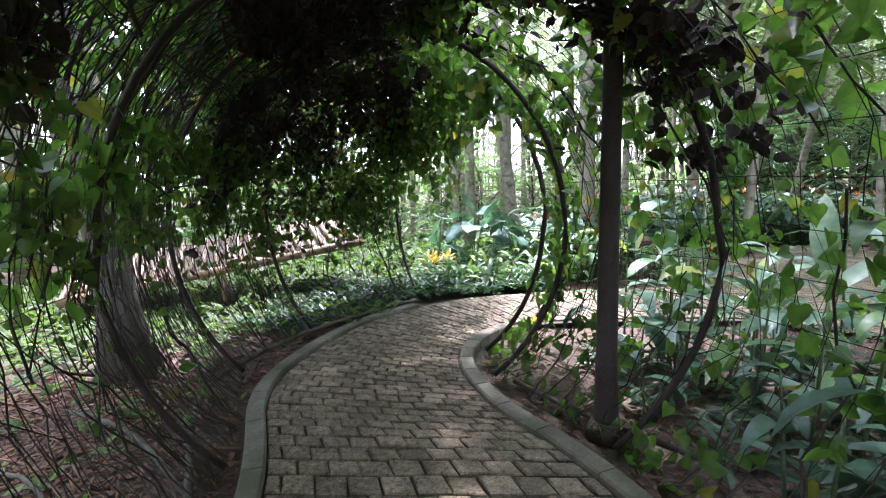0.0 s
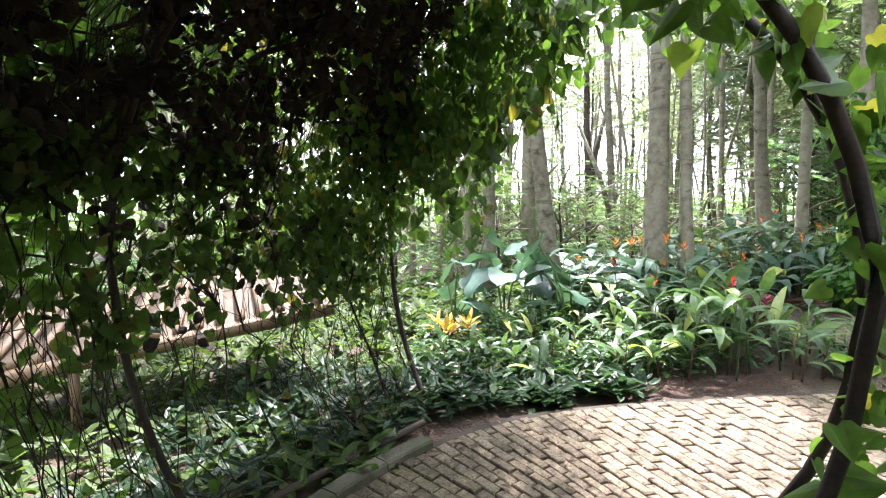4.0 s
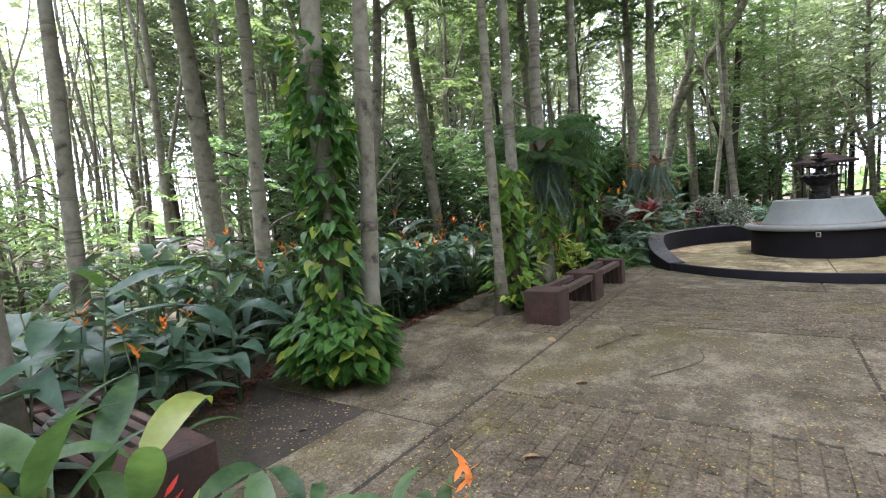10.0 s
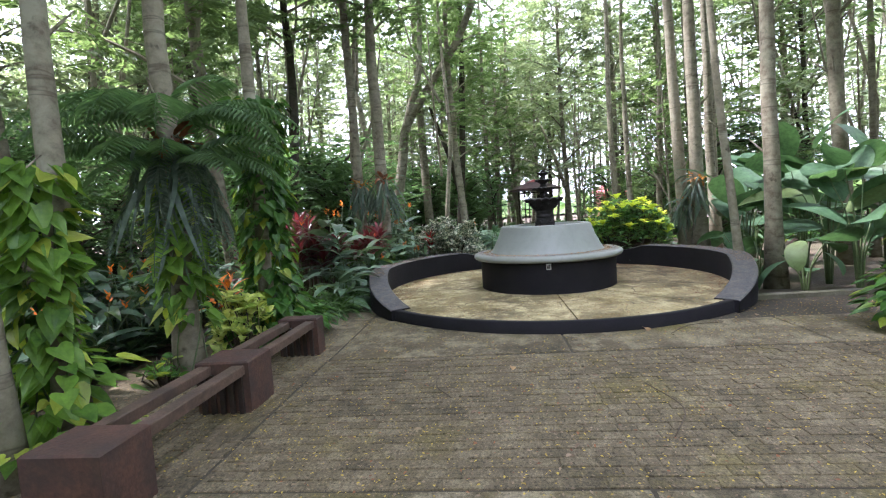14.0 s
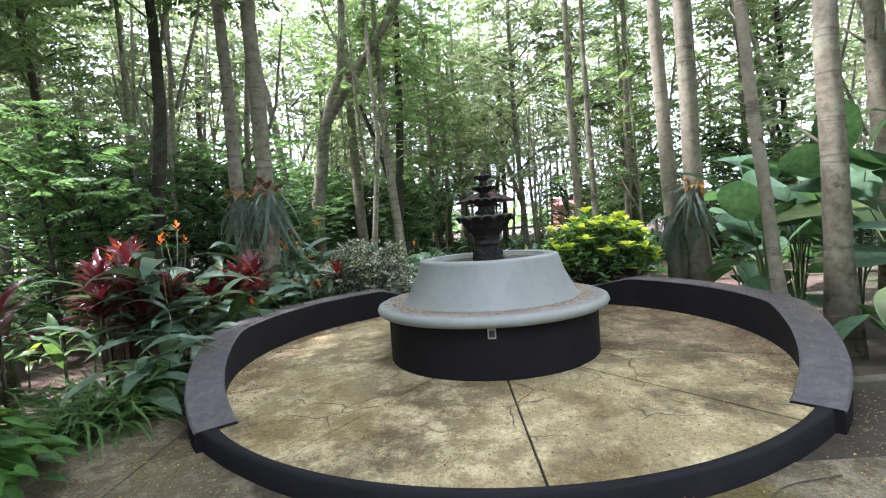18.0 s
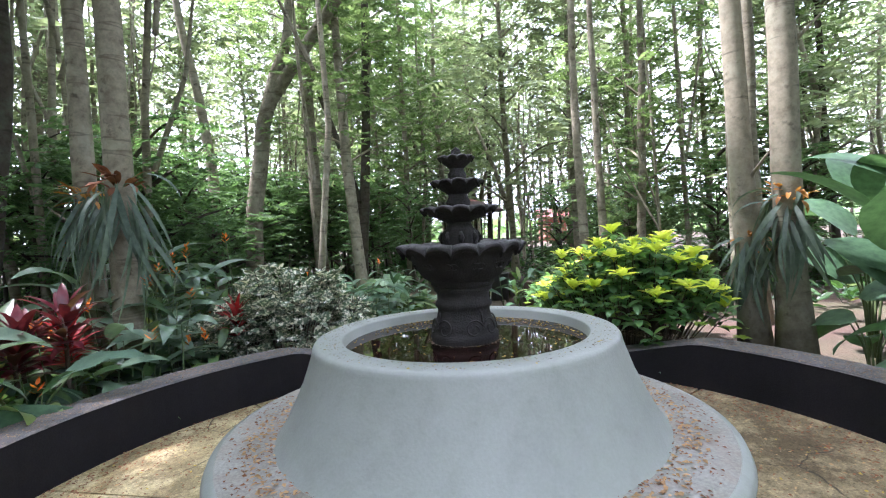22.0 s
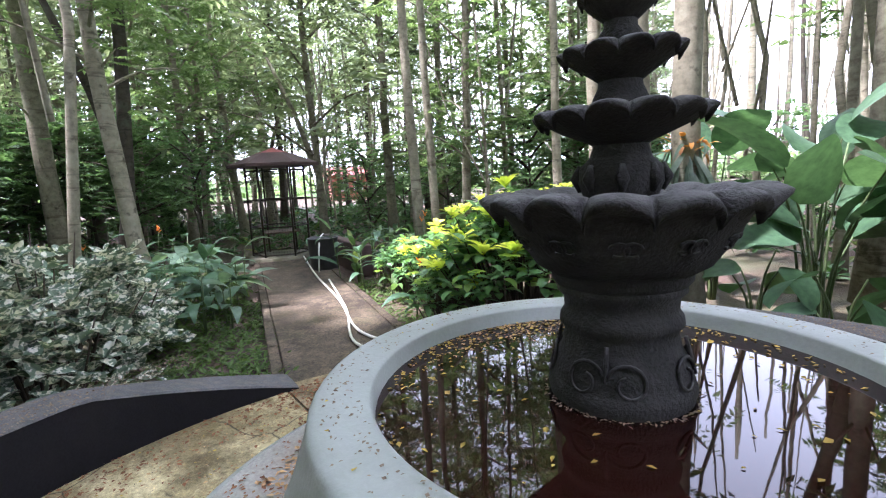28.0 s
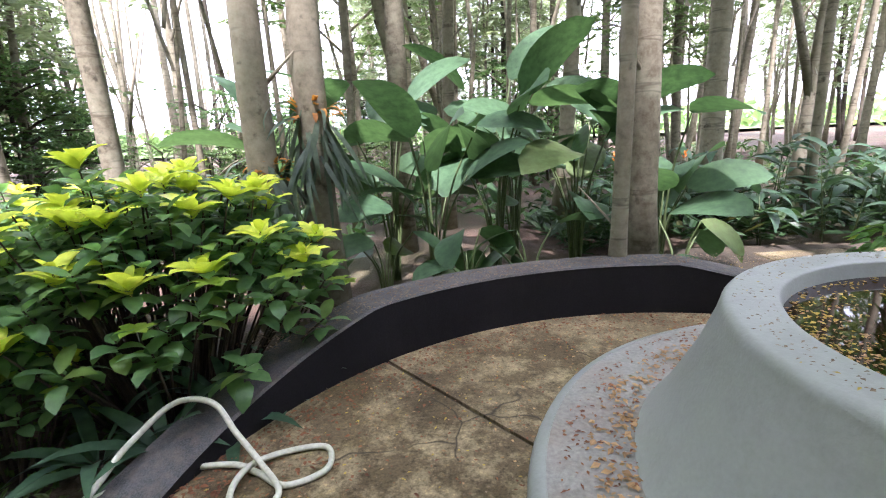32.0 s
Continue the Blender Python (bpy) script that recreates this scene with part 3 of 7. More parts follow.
for nm, E, sgn in (("kerb", PL, -1), ("kerb", PR, 1)):
    k = Shape()
    d = np.gradient(E, axis=0)
    d /= np.linalg.norm(d, axis=1, keepdims=True)
    nr = np.stack([d[:, 1], -d[:, 0]], 1) * sgn
    inner, outer = E - nr * 0.06, E + nr * 0.06
    for i in range(0, ROWSN - 4, 4):
        a, c = i, i + 4
        if E[a][1] > 4.0 and E[c][0] > (-0.2 if sgn < 0 else 0.75):
            continue
        vv = []
        for z, e in ((-0.06, 0), (0.03, 0.0), (0.042, 0.012)):
            for idx in range(a, c + 1):
                g = 0.004 if idx in (a, c) else 0
                q1 = inner[idx] + nr[idx] * e + d[idx] * (g if idx == a else -g)
                q2 = outer[idx] - nr[idx] * e + d[idx] * (g if idx == a else -g)
                vv += [(*q1, z), (*q2, z)]
        n = 5
        f = []
        for l in range(2):
            o, o2 = l * 2 * n, (l + 1) * 2 * n
            for j in range(n - 1):
                f.append((o + 2 * j, o + 2 * j + 2, o2 + 2 * j + 2, o2 + 2 * j))
                f.append((o + 2 * j + 1, o2 + 2 * j + 1, o2 + 2 * j + 3, o + 2 * j + 3))
            f.append((o, o2, o2 + 1, o + 1))
            f.append((o + 2 * n - 2, o + 2 * n - 1, o2 + 2 * n - 1, o2 + 2 * n - 2))
        o = 4 * n
        for j in range(n - 1):
            f.append((o + 2 * j, o + 2 * j + 2, o + 2 * j + 3, o + 2 * j + 1))
        part(nm, Shape().add(vv, f), "kerb", brick_path, smooth=False)


def brick_corners(c, dz, bev=0.01, thick=0.03):
    """A brick from four ground corners, with a bevelled top."""
    c = np.array(c)
    m = c.mean(0)
    low = np.concatenate([c, np.full((4, 1), -thick)], 1)
    mid = np.concatenate([c, np.full((4, 1), dz - bev * 0.7)], 1)
    d = c - m
    top = np.concatenate([m + d * (1 - bev / (np.linalg.norm(d, axis=1, keepdims=True) + 1e-6) * 1.4), np.full((4, 1), dz)], 1)
    v = np.concatenate([low, mid, top])
    f = [(l * 4 + j, l * 4 + (j + 1) % 4, l * 4 + 4 + (j + 1) % 4, l * 4 + 4 + j) for l in (0, 1) for j in range(4)]
    return v, f + [(8, 9, 10, 11)]


count = 0
rest = Shape()
r2 = random.Random(3)
for i in range(ROWSN - 1):
    a0, a1, b0, b1 = PL[i], PL[i + 1], PR[i], PR[i + 1]
    rowlen = np.linalg.norm(a1 - a0) * 0.5 + np.linalg.norm(b1 - b0) * 0.5
    sub = max(1, round(rowlen / 0.125))
    for sidx in range(sub):
        u0, u1 = sidx / sub, (sidx + 1) / sub
        A0, A1 = a0 + (a1 - a0) * u0, a0 + (a1 - a0) * u1
        B0, B1 = b0 + (b1 - b0) * u0, b0 + (b1 - b0) * u1
        wide = np.linalg.norm(B0 - A0)
        nb = max(4, round((wide - 0.14) / 0.17))
        off = 0.5 * (sidx % 2 if sub > 1 else i % 2)
        lo, hi = 0.075 / wide, 1 - 0.075 / wide
        cuts = [lo] + [lo + (hi - lo) * (k + off) / nb for k in range(nb + 1) if lo + 1e-3 < lo + (hi - lo) * (k + off) / nb < hi - 1e-3] + [hi]
        for q0, q1 in zip(cuts[:-1], cuts[1:]):
            if q1 - q0 < 0.25 / nb:
                continue
            g = 0.006
            e0, e1 = q0 + g / wide, q1 - g / wide
            gg = 0.05
            jj = [np.array([r2.uniform(-0.006, 0.006), r2.uniform(-0.006, 0.006)]) for _ in range(4)]
            c = [A0 + (B0 - A0) * e0 + (A1 - A0) * gg, A0 + (B0 - A0) * e1 + (B1 - B0) * gg, A1 + (B1 - A1) * e1 - (B1 - B0) * gg, A1 + (B1 - A1) * e0 - (A1 - A0) * gg]
            c = [p + q for p, q in zip(c, jj)]
            v, f = brick_corners(c, 0.012 + r2.uniform(-0.007, 0.007))
            y = v[:, 1].mean()
            if 1.9 < y < 4.1 and v[:, 0].mean() < 1.2 and count < 300:
                count += 1
                part("brick", Shape().add(v, f), "path_brick", brick_path, smooth=False)
            else:
                rest.add(v, f)
part("bricks_beyond", rest, "path_brick", brick_path, smooth=False, kind="stuff")

# ---- the paved court ----
court = thing("paved_court", 0, 0, 0, "paved court of weathered concrete slabs and mossy pavers", "pavement", kind="structure")
base = Shape()
base.add([(3.3, 6.5, -0.007), (3.3, 4.8, -0.007), (5.7, 3.0, -0.007), (5.7, 1.0, -0.007), (12.2, 0.2, -0.007), (13.3, 2.3, -0.007), (13.3, 9.2, -0.007), (11.6, 9.75, -0.007), (5.0, 9.95, -0.007), (4.02, 8.7, -0.007), (4.0, 7.25, -0.007), (3.72, 7.2, -0.007), (3.72, 6.62, -0.007)],
         [(0, 1, 2, 3, 4, 5, 6, 7, 8, 9, 10, 11, 12)])
part("bedding", base, "bedding", court)


def slab(x0, x1, y0, y1, mat="concrete", h=0.0):
    s = Shape().box(x0 + 0.01, x1 - 0.01, y0 + 0.01, y1 - 0.01, -0.06, h + r2.uniform(-0.004, 0.004), 0.008)
    return part("slab", s, mat, court, smooth=False)


XJ = [3.35, 5.72, 8.08, 10.42, 12.75]
YJ = [0.65, 3.07, 5.5, 7.95]
# concrete bays and paver bays alternate along the walk
for j in range(3):
    slab(XJ[1], XJ[2], YJ[j], YJ[j + 1])
for y0, y1 in ((YJ[0], YJ[1]), (YJ[1], YJ[2])):
    slab(XJ[3], 11.5, y0, y1)
slab(XJ[3], 12.4, YJ[2], YJ[3])
slab(10.45, 12.9, YJ[3], 8.9)
slab(5.0, 7.4, YJ[3], 9.85)
slab(3.55, 5.0, YJ[3], 8.6)
slab(7.42, 8.5, 9.1, 9.95)
slab(8.5, 9.6, 9.1, 10.05)
slab(9.6, 10.7, 9.1, 10.1)
slab(10.7, 11.7, 9.1, 9.9)


def pavers(x0, x1, y0, y1, along_x, mesh_box, limit, keep=lambda x, y: True):
    """Running-bond pavers as single objects on one shared mesh, the rest joined."""
    global paver_n
    rest = Shape()
    L, W = 0.21, 0.105
    i = 0
    a, b2 = (x0, x1) if along_x else (y0, y1)
    c, d = (y0, y1) if along_x else (x0, x1)
    w = c
    while w + W <= d + 1e-6:
        p = a - (L / 2 if i % 2 else 0)
        while p < b2:
            lo, hi = max(p, a), min(p + L, b2)
            if hi - lo > 0.06:
                cx, cy = ((lo + hi) / 2, w + W / 2) if along_x else (w + W / 2, (lo + hi) / 2)
                if keep(cx, cy):
                    z = 0.002 + r2.uniform(-0.003, 0.003)
                    full = hi - lo > L - 0.01
                    if full and limit(cx, cy) and paver_n < 300:
                        paver_n += 1
                        o = part("paver", mesh_box, "paver", court)
                        o.location = (cx, cy, z)
                        o.rotation_euler = (r2.uniform(-.012, .012), r2.uniform(-.012, .012), (0 if along_x else math.pi / 2) + r2.uniform(-.012, .012))
                    else:
                        hx = (hi - lo) / 2 - 0.004
                        s0 = [(-hx, -W / 2 + 0.004), (hx, -W / 2 + 0.004), (hx, W / 2 - 0.004), (-hx, W / 2 - 0.004)]
                        if not along_x:
                            s0 = [(-yy, xx) for xx, yy in s0]
                        v, f = brick_corners([(cx + q[0], cy + q[1]) for q in s0], z * 0.7, 0.005)
                        rest.add(v, f)
            p += L
        w += W
        i += 1
    part("pavers_joined", rest, "paver", court, smooth=False, kind="stuff")


moss_bed = Shape()
for x0, x1, y0, y1 in ((XJ[2] + 0.02, XJ[3] - 0.02, YJ[0], YJ[3]), (4.0, XJ[1] - 0.02, 5.0, YJ[3] - 0.02), (7.45, 10.4, YJ[3] + 0.03, 9.05)):
    moss_bed.add([(x0, y0, -0.0065), (x1, y0, -0.0065), (x1, y1, -0.0065), (x0, y1, -0.0065)], [(0, 1, 2, 3)])
part("joint_moss", moss_bed, "paver", court)
paver_n = 0
pv, pf = brick_corners([(-0.1, -0.0475), (0.1, -0.0475), (0.1, 0.0475), (-0.1, 0.0475)], 0.0, 0.006)
paver_mesh = Shape().add(pv, pf).mesh("paver", False)
paver_mesh.materials.append(M["paver"])
pavers(XJ[2], XJ[3], YJ[2], YJ[3], False, paver_mesh, lambda x, y: True)
pavers(XJ[2], XJ[3], YJ[1], YJ[2], False, paver_mesh, lambda x, y: False)
pavers(XJ[2], XJ[3], YJ[0], YJ[1], False, paver_mesh, lambda x, y: False)
pavers(3.35, XJ[1], YJ[1], YJ[3], True, paver_mesh, lambda x, y: x > 4.6 and y > 6.4,
       keep=lambda x, y: not (x < 3.7 and y > 6.6) and not (y > 7.2 and x < 4.0) and y > 4.85 - 0.75 * (x - 3.35))
pavers(7.4, 11.0, YJ[3] + 0.02, 9.1, True, paver_mesh, lambda x, y: False)


# ---- fountain platform ----
platform = thing("fountain_platform", WX, WY, 0, "round raised platform of cracked yellowed concrete with a black rim", "platform", kind="structure")
core = Shape().lathe([(2.86, -0.05), (2.86, PLAT - 0.02), (0.0, PLAT - 0.02)], 96)
part("core", core, "bedding", platform)
rv, rf = [], []
for i in range(97):
    a = 122 + 110 * i / 96
    o = 0.075 * max(0.0, 1 - min(a - 122, 232 - a) / 20.0) ** 1.5
    for r, z in ((2.845, PLAT - 0.03), (2.845, PLAT + 0.012), (2.9 + o, PLAT + 0.012), (2.915 + o, PLAT), (2.92 + o, -0.05)):
        rv.append((r * math.cos(radians(a)), r * math.sin(radians(a)), z))
for i in range(96):
    rf += [(i * 5 + j, i * 5 + 5 + j, i * 5 + 6 + j, i * 5 + 1 + j) for j in range(4)]
rim = Shape().add(rv, rf)
part("rim", rim, "black_paint", platform)


def sector(r0, r1, a0, a1, z0, z1, seg, gap=0.012):
    s = Shape()
    v, f = [], []
    for i in range(seg + 1):
        a = a0 + (a1 - a0) * i / seg
        for r, z in ((r0, z0), (r0, z1), (r1, z1), (r1, z0)):
            if r * 1.0 > 0:
                t2 = gap / r
                aa = min(max(a, a0 + t2), a1 - t2)
            v.append((r * math.cos(aa), r * math.sin(aa), z))
    for i in range(seg):
        for j in range(3):
            f.append((i * 4 + j, i * 4 + j + 1, i * 4 + 5 + j, i * 4 + 4 + j))
    f.append((0, 1, 2, 3))
    f.append((seg * 4 + 3, seg * 4 + 2, seg * 4 + 1, seg * 4))
    return s.add(v, f)


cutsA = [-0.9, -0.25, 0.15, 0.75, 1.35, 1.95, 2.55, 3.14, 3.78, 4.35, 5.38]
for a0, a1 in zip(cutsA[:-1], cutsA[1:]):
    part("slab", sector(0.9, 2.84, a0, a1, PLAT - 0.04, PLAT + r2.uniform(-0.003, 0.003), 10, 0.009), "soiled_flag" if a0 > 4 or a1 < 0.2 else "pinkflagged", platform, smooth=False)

# ---- curved seat walls ----


def seat_wall(name, a0, a1, ramp0, ramp1, label):
    """A curved wall whose ends slope down to the platform (angles and ramp lengths in degrees)."""
    w = thing(name, WX, WY, 0, label, "low wall", kind="structure")
    seg = 56
    H = 0.53
    body, top = Shape(), Shape()
    v, f, tv, tf = [], [], [], []
    for i in range(seg + 1):
        a = a0 + (a1 - a0) * i / seg
        h = 1.0
        if ramp0 and a - a0 < ramp0:
            h = (a - a0) / ramp0
        if ramp1 and a1 - a < ramp1:
            h = (a1 - a) / ramp1
        h = 0.15 + (H - 0.15) * min(1.0, h)
        ca, sa = math.cos(radians(a)), math.sin(radians(a))
        for r, z in ((R_IN, -0.04), (R_IN, h - 0.012), (R_OUT, h - 0.012), (R_OUT, -0.04)):
            v.append((r * ca, r * sa, z))
        for r, z in ((R_IN - 0.004, h - 0.012), (R_IN + 0.012, h), (R_OUT - 0.012, h), (R_OUT + 0.004, h - 0.012)):
            tv.append((r * ca, r * sa, z))
    for i in range(seg):
        for j in range(3):
            f.append((i * 4 + j, i * 4 + j + 1, i * 4 + 5 + j, i * 4 + 4 + j))
            tf.append((i * 4 + j, i * 4 + j + 1, i * 4 + 5 + j, i * 4 + 4 + j))
    f += [(0, 1, 2, 3), (seg * 4 + 3, seg * 4 + 2, seg * 4 + 1, seg * 4)]
    part("body", body.add(v, f), "black_paint", w, smooth=False)
    part("top", top.add(tv, tf), "wall_top", w, "dusty dark grey wall top", smooth=False)
    return w


seat_wall("wall_north", 7, 129, 27, 36, "curved low wall painted black with a dusty grey top")
seat_wall("wall_south", -138, -18, 36, 33, "curved low wall painted black with a dusty grey top")

# ---- fountain ----


def scallop(r, z, drop, lobes, seg, thick, under):
    """A lobed bowl: outer profile from under up to the rim, and the hollow inside."""
    v, f = [], []
    prof = under + [(r * 0.9, z - drop * 0.8, 0.1), (r * 0.98, z - drop * 0.62, 0.9), (r * 1.03, z - drop * 0.42, 1.05), (r * 1.035, z - drop * 0.28, 1.1), (r * 0.99, z - drop * 0.12, 0.9), (r * 0.9, z - drop * 0.02, 0.4), (r * 0.8, z - drop * 0.12, 0.1), (r * 0.65, z - drop * 0.7, 0.0), (0.0, z - drop * 0.8, 0.0)]
    for i in range(seg):
        a = 2 * math.pi * i / seg
        arch = abs(math.sin(lobes * a / 2))
        wv = arch ** 0.42 * (1 + 0.08 * math.sin(3.0 * a + lobes) + 0.05 * math.sin(7.0 * a))
        for rr, zz, k in prof:
            q = rr * (1 + k * 0.1 * (wv - 0.85))
            v.append((q * math.cos(a), q * math.sin(a), zz - k * drop * 0.85 * (1 - wv)))
    n = len(prof)
    for i in range(seg):
        i2 = (i + 1) % seg
        for j in range(n - 1):
            f.append((i * n + j, i2 * n + j, i2 * n + j + 1, i * n + j + 1))
    return Shape().add(v, f)


def fountain():
    ft = thing("fountain", FX, FY, PLAT, "tiered dark stone fountain in a round grey basin", "fountain")
    z0 = -PLAT
    part("drum", Shape().lathe([(1.1, z0 + PLAT - 0.01), (1.1, z0 + 0.64)], 96), "black_paint", ft, "black painted drum")
    part("ledge", Shape().lathe([(1.09, z0 + 0.6), (1.17, z0 + 0.605), (1.2, z0 + 0.62), (1.215, z0 + 0.65), (1.2, z0 + 0.685), (1.165, z0 + 0.7)], 96), "grey_paint", ft, "grey rounded ledge edge")
    part("ledge_top", Shape().lathe([(1.168, z0 + 0.699), (1.1, z0 + 0.703), (0.86, z0 + 0.703)], 96), "ledge_top", ft, "dusty ledge top with red litter")
    part("basin", Shape().lathe([(0.93, z0 + 0.7), (0.905, z0 + 0.73), (0.865, z0 + 0.8), (0.79, z0 + 0.95), (0.745, z0 + 1.075), (0.739, z0 + 1.1), (0.735, z0 + 1.116), (0.727, z0 + 1.127), (0.715, z0 + 1.131), (0.69, z0 + 1.132), (0.604, z0 + 1.132), (0.596, z0 + 1.125), (0.59, z0 + 0.9), (0.0, z0 + 0.9)], 96),
         "grey_paint", ft, "grey painted conical basin")
    part("water", Shape().lathe([(0.591, z0 + 1.082), (0.3, z0 + 1.082), (0.02, z0 + 1.082)], 64), "water", ft, "dark red-brown still water reflecting the trees")
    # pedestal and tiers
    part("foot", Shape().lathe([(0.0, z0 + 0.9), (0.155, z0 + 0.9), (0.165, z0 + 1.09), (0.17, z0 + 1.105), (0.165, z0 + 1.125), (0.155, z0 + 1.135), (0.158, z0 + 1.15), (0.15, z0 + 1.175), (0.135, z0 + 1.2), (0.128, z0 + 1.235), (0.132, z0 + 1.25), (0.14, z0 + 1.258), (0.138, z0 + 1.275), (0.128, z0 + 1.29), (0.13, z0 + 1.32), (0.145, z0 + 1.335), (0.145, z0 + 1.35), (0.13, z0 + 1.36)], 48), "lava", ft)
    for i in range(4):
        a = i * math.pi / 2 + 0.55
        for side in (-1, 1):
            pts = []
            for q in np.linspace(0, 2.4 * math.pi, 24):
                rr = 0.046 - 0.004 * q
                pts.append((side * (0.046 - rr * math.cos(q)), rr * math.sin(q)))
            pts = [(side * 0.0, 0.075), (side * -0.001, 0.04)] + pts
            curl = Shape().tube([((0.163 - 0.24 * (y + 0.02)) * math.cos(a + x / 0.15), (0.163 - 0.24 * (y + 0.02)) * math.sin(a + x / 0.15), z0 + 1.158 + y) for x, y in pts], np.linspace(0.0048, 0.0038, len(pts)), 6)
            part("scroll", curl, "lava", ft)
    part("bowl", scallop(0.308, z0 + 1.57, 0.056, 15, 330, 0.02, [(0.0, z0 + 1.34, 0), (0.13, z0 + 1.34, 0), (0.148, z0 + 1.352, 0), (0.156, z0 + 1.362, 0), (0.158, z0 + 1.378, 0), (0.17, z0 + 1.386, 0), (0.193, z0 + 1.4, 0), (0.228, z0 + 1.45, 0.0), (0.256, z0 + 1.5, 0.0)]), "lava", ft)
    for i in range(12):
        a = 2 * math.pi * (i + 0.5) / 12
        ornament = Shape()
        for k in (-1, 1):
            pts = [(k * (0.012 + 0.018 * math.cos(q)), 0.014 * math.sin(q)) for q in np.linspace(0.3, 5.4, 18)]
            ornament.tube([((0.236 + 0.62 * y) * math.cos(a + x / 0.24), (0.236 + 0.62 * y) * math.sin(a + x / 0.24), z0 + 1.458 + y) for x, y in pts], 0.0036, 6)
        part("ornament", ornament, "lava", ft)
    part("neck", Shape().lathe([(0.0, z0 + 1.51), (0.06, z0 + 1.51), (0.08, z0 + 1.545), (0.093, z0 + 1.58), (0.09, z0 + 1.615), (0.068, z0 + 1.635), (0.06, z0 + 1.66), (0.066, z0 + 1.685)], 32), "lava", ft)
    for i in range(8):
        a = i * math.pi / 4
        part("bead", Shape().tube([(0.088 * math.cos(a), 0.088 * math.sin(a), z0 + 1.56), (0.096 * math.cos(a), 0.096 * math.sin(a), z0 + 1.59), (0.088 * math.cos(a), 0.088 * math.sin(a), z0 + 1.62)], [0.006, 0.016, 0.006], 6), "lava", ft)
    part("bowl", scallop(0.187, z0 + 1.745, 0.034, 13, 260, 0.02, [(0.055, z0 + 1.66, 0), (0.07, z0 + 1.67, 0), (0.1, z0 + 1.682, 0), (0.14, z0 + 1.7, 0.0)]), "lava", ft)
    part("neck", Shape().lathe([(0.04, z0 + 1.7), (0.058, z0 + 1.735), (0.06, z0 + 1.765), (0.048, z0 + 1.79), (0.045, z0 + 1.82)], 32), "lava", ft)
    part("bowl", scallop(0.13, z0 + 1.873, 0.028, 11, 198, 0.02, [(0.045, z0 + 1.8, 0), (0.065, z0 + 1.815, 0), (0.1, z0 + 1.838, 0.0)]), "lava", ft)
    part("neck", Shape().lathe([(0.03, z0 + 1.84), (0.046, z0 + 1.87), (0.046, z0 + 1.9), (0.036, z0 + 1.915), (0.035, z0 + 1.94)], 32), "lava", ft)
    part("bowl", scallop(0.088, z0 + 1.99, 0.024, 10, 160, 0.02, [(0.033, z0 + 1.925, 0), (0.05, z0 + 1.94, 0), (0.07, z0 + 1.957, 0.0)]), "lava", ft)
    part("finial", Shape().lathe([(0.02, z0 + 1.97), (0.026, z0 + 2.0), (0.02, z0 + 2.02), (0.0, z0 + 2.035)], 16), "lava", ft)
    sk = part("socket_plate", Shape().box(-0.012, 0.0, -0.036, 0.036, -0.045, 0.045, 0.004), "white_plastic", ft, "grey-white power socket plate")
    sk.location = (-1.095, 0.1, z0 + 0.545)
    sk.rotation_euler = (0, 0, -0.09)
    part("cover", Shape().box(-0.017, -0.011, -0.024, 0.024, -0.03, 0.03, 0.002), "wall_top", sk)
    return ft


fountain()

# ---- benches of masonry blocks and planks ----


def block(name, x0, x1, y0, y1, h, parent):
    return part(name, Shape().box(x0, x1, y0, y1, -0.02, h, 0.012), "red_block", parent, smooth=False)


def bench(x, y, turn, xs, label):
    """Masonry blocks in a row, joined by planks, with upright iron bars on the block sides."""
    b2 = thing("bench", x, y, 0, label, "bench", "benches round the court")
    b2.rotation_euler = (0, 0, turn)
    for x0, x1 in xs:
        block("block", x0, x1, 0, 0.43, 0.4, b2)
    for (a0, a1), (c0, c1) in zip(xs[:-1], xs[1:]):
        for k, y0 in enumerate((0.03, 0.3)):
            part("plank", Shape().box(a1 + 0.002, c0 - 0.002, y0, y0 + 0.1, 0.3, 0.375, 0.006), "plank", b2, smooth=False)
        for k in range(5):
            part("bar", Shape().box(c0 - 0.03, c0 - 0.003, 0.05 + k * 0.075, 0.085 + k * 0.075, 0.0, 0.31, 0.004), "rust", b2, smooth=False)
    return b2


bench(7.72, 8.12, 0.0, [(0.0, 0.35), (1.42, 1.8), (2.9, 3.1)], "red-brown masonry block bench with weathered planks beside the flower bed")
slat_bench = thing("slatted_bench", 3.48, 8.54, 0, "red-brown bench block with a slatted seat, overgrown by ginger leaves", "bench", "benches round the court")
slat_bench.rotation_euler = (0, 0, radians(87))
block("block", -0.15, 0.15, -0.24, 0.24, 0.4, slat_bench)
for k in range(6):
    part("slat", Shape().box(0.16, 1.25, -0.22 + k * 0.078, -0.17 + k * 0.078, 0.35, 0.385, 0.004), "plank", slat_bench, smooth=False)
block("block", 1.26, 1.56, -0.24, 0.24, 0.4, slat_bench)

# ---- arbor ----
HOOPS = [((-0.55, -2.4), (1.9, -2.3)), ((-0.75, -0.7), (1.55, -0.6)), ((-0.95, 1.0), (1.3, 1.1)), ((-1.3, 2.45), (1.0, 2.55)), ((-1.71, 3.85), (0.38, 3.63)), ((-1.4, 5.0), (0.31, 4.22)), ((-0.36, 6.4), (0.78, 4.75))]
HR, HC = 1.55, 1.17


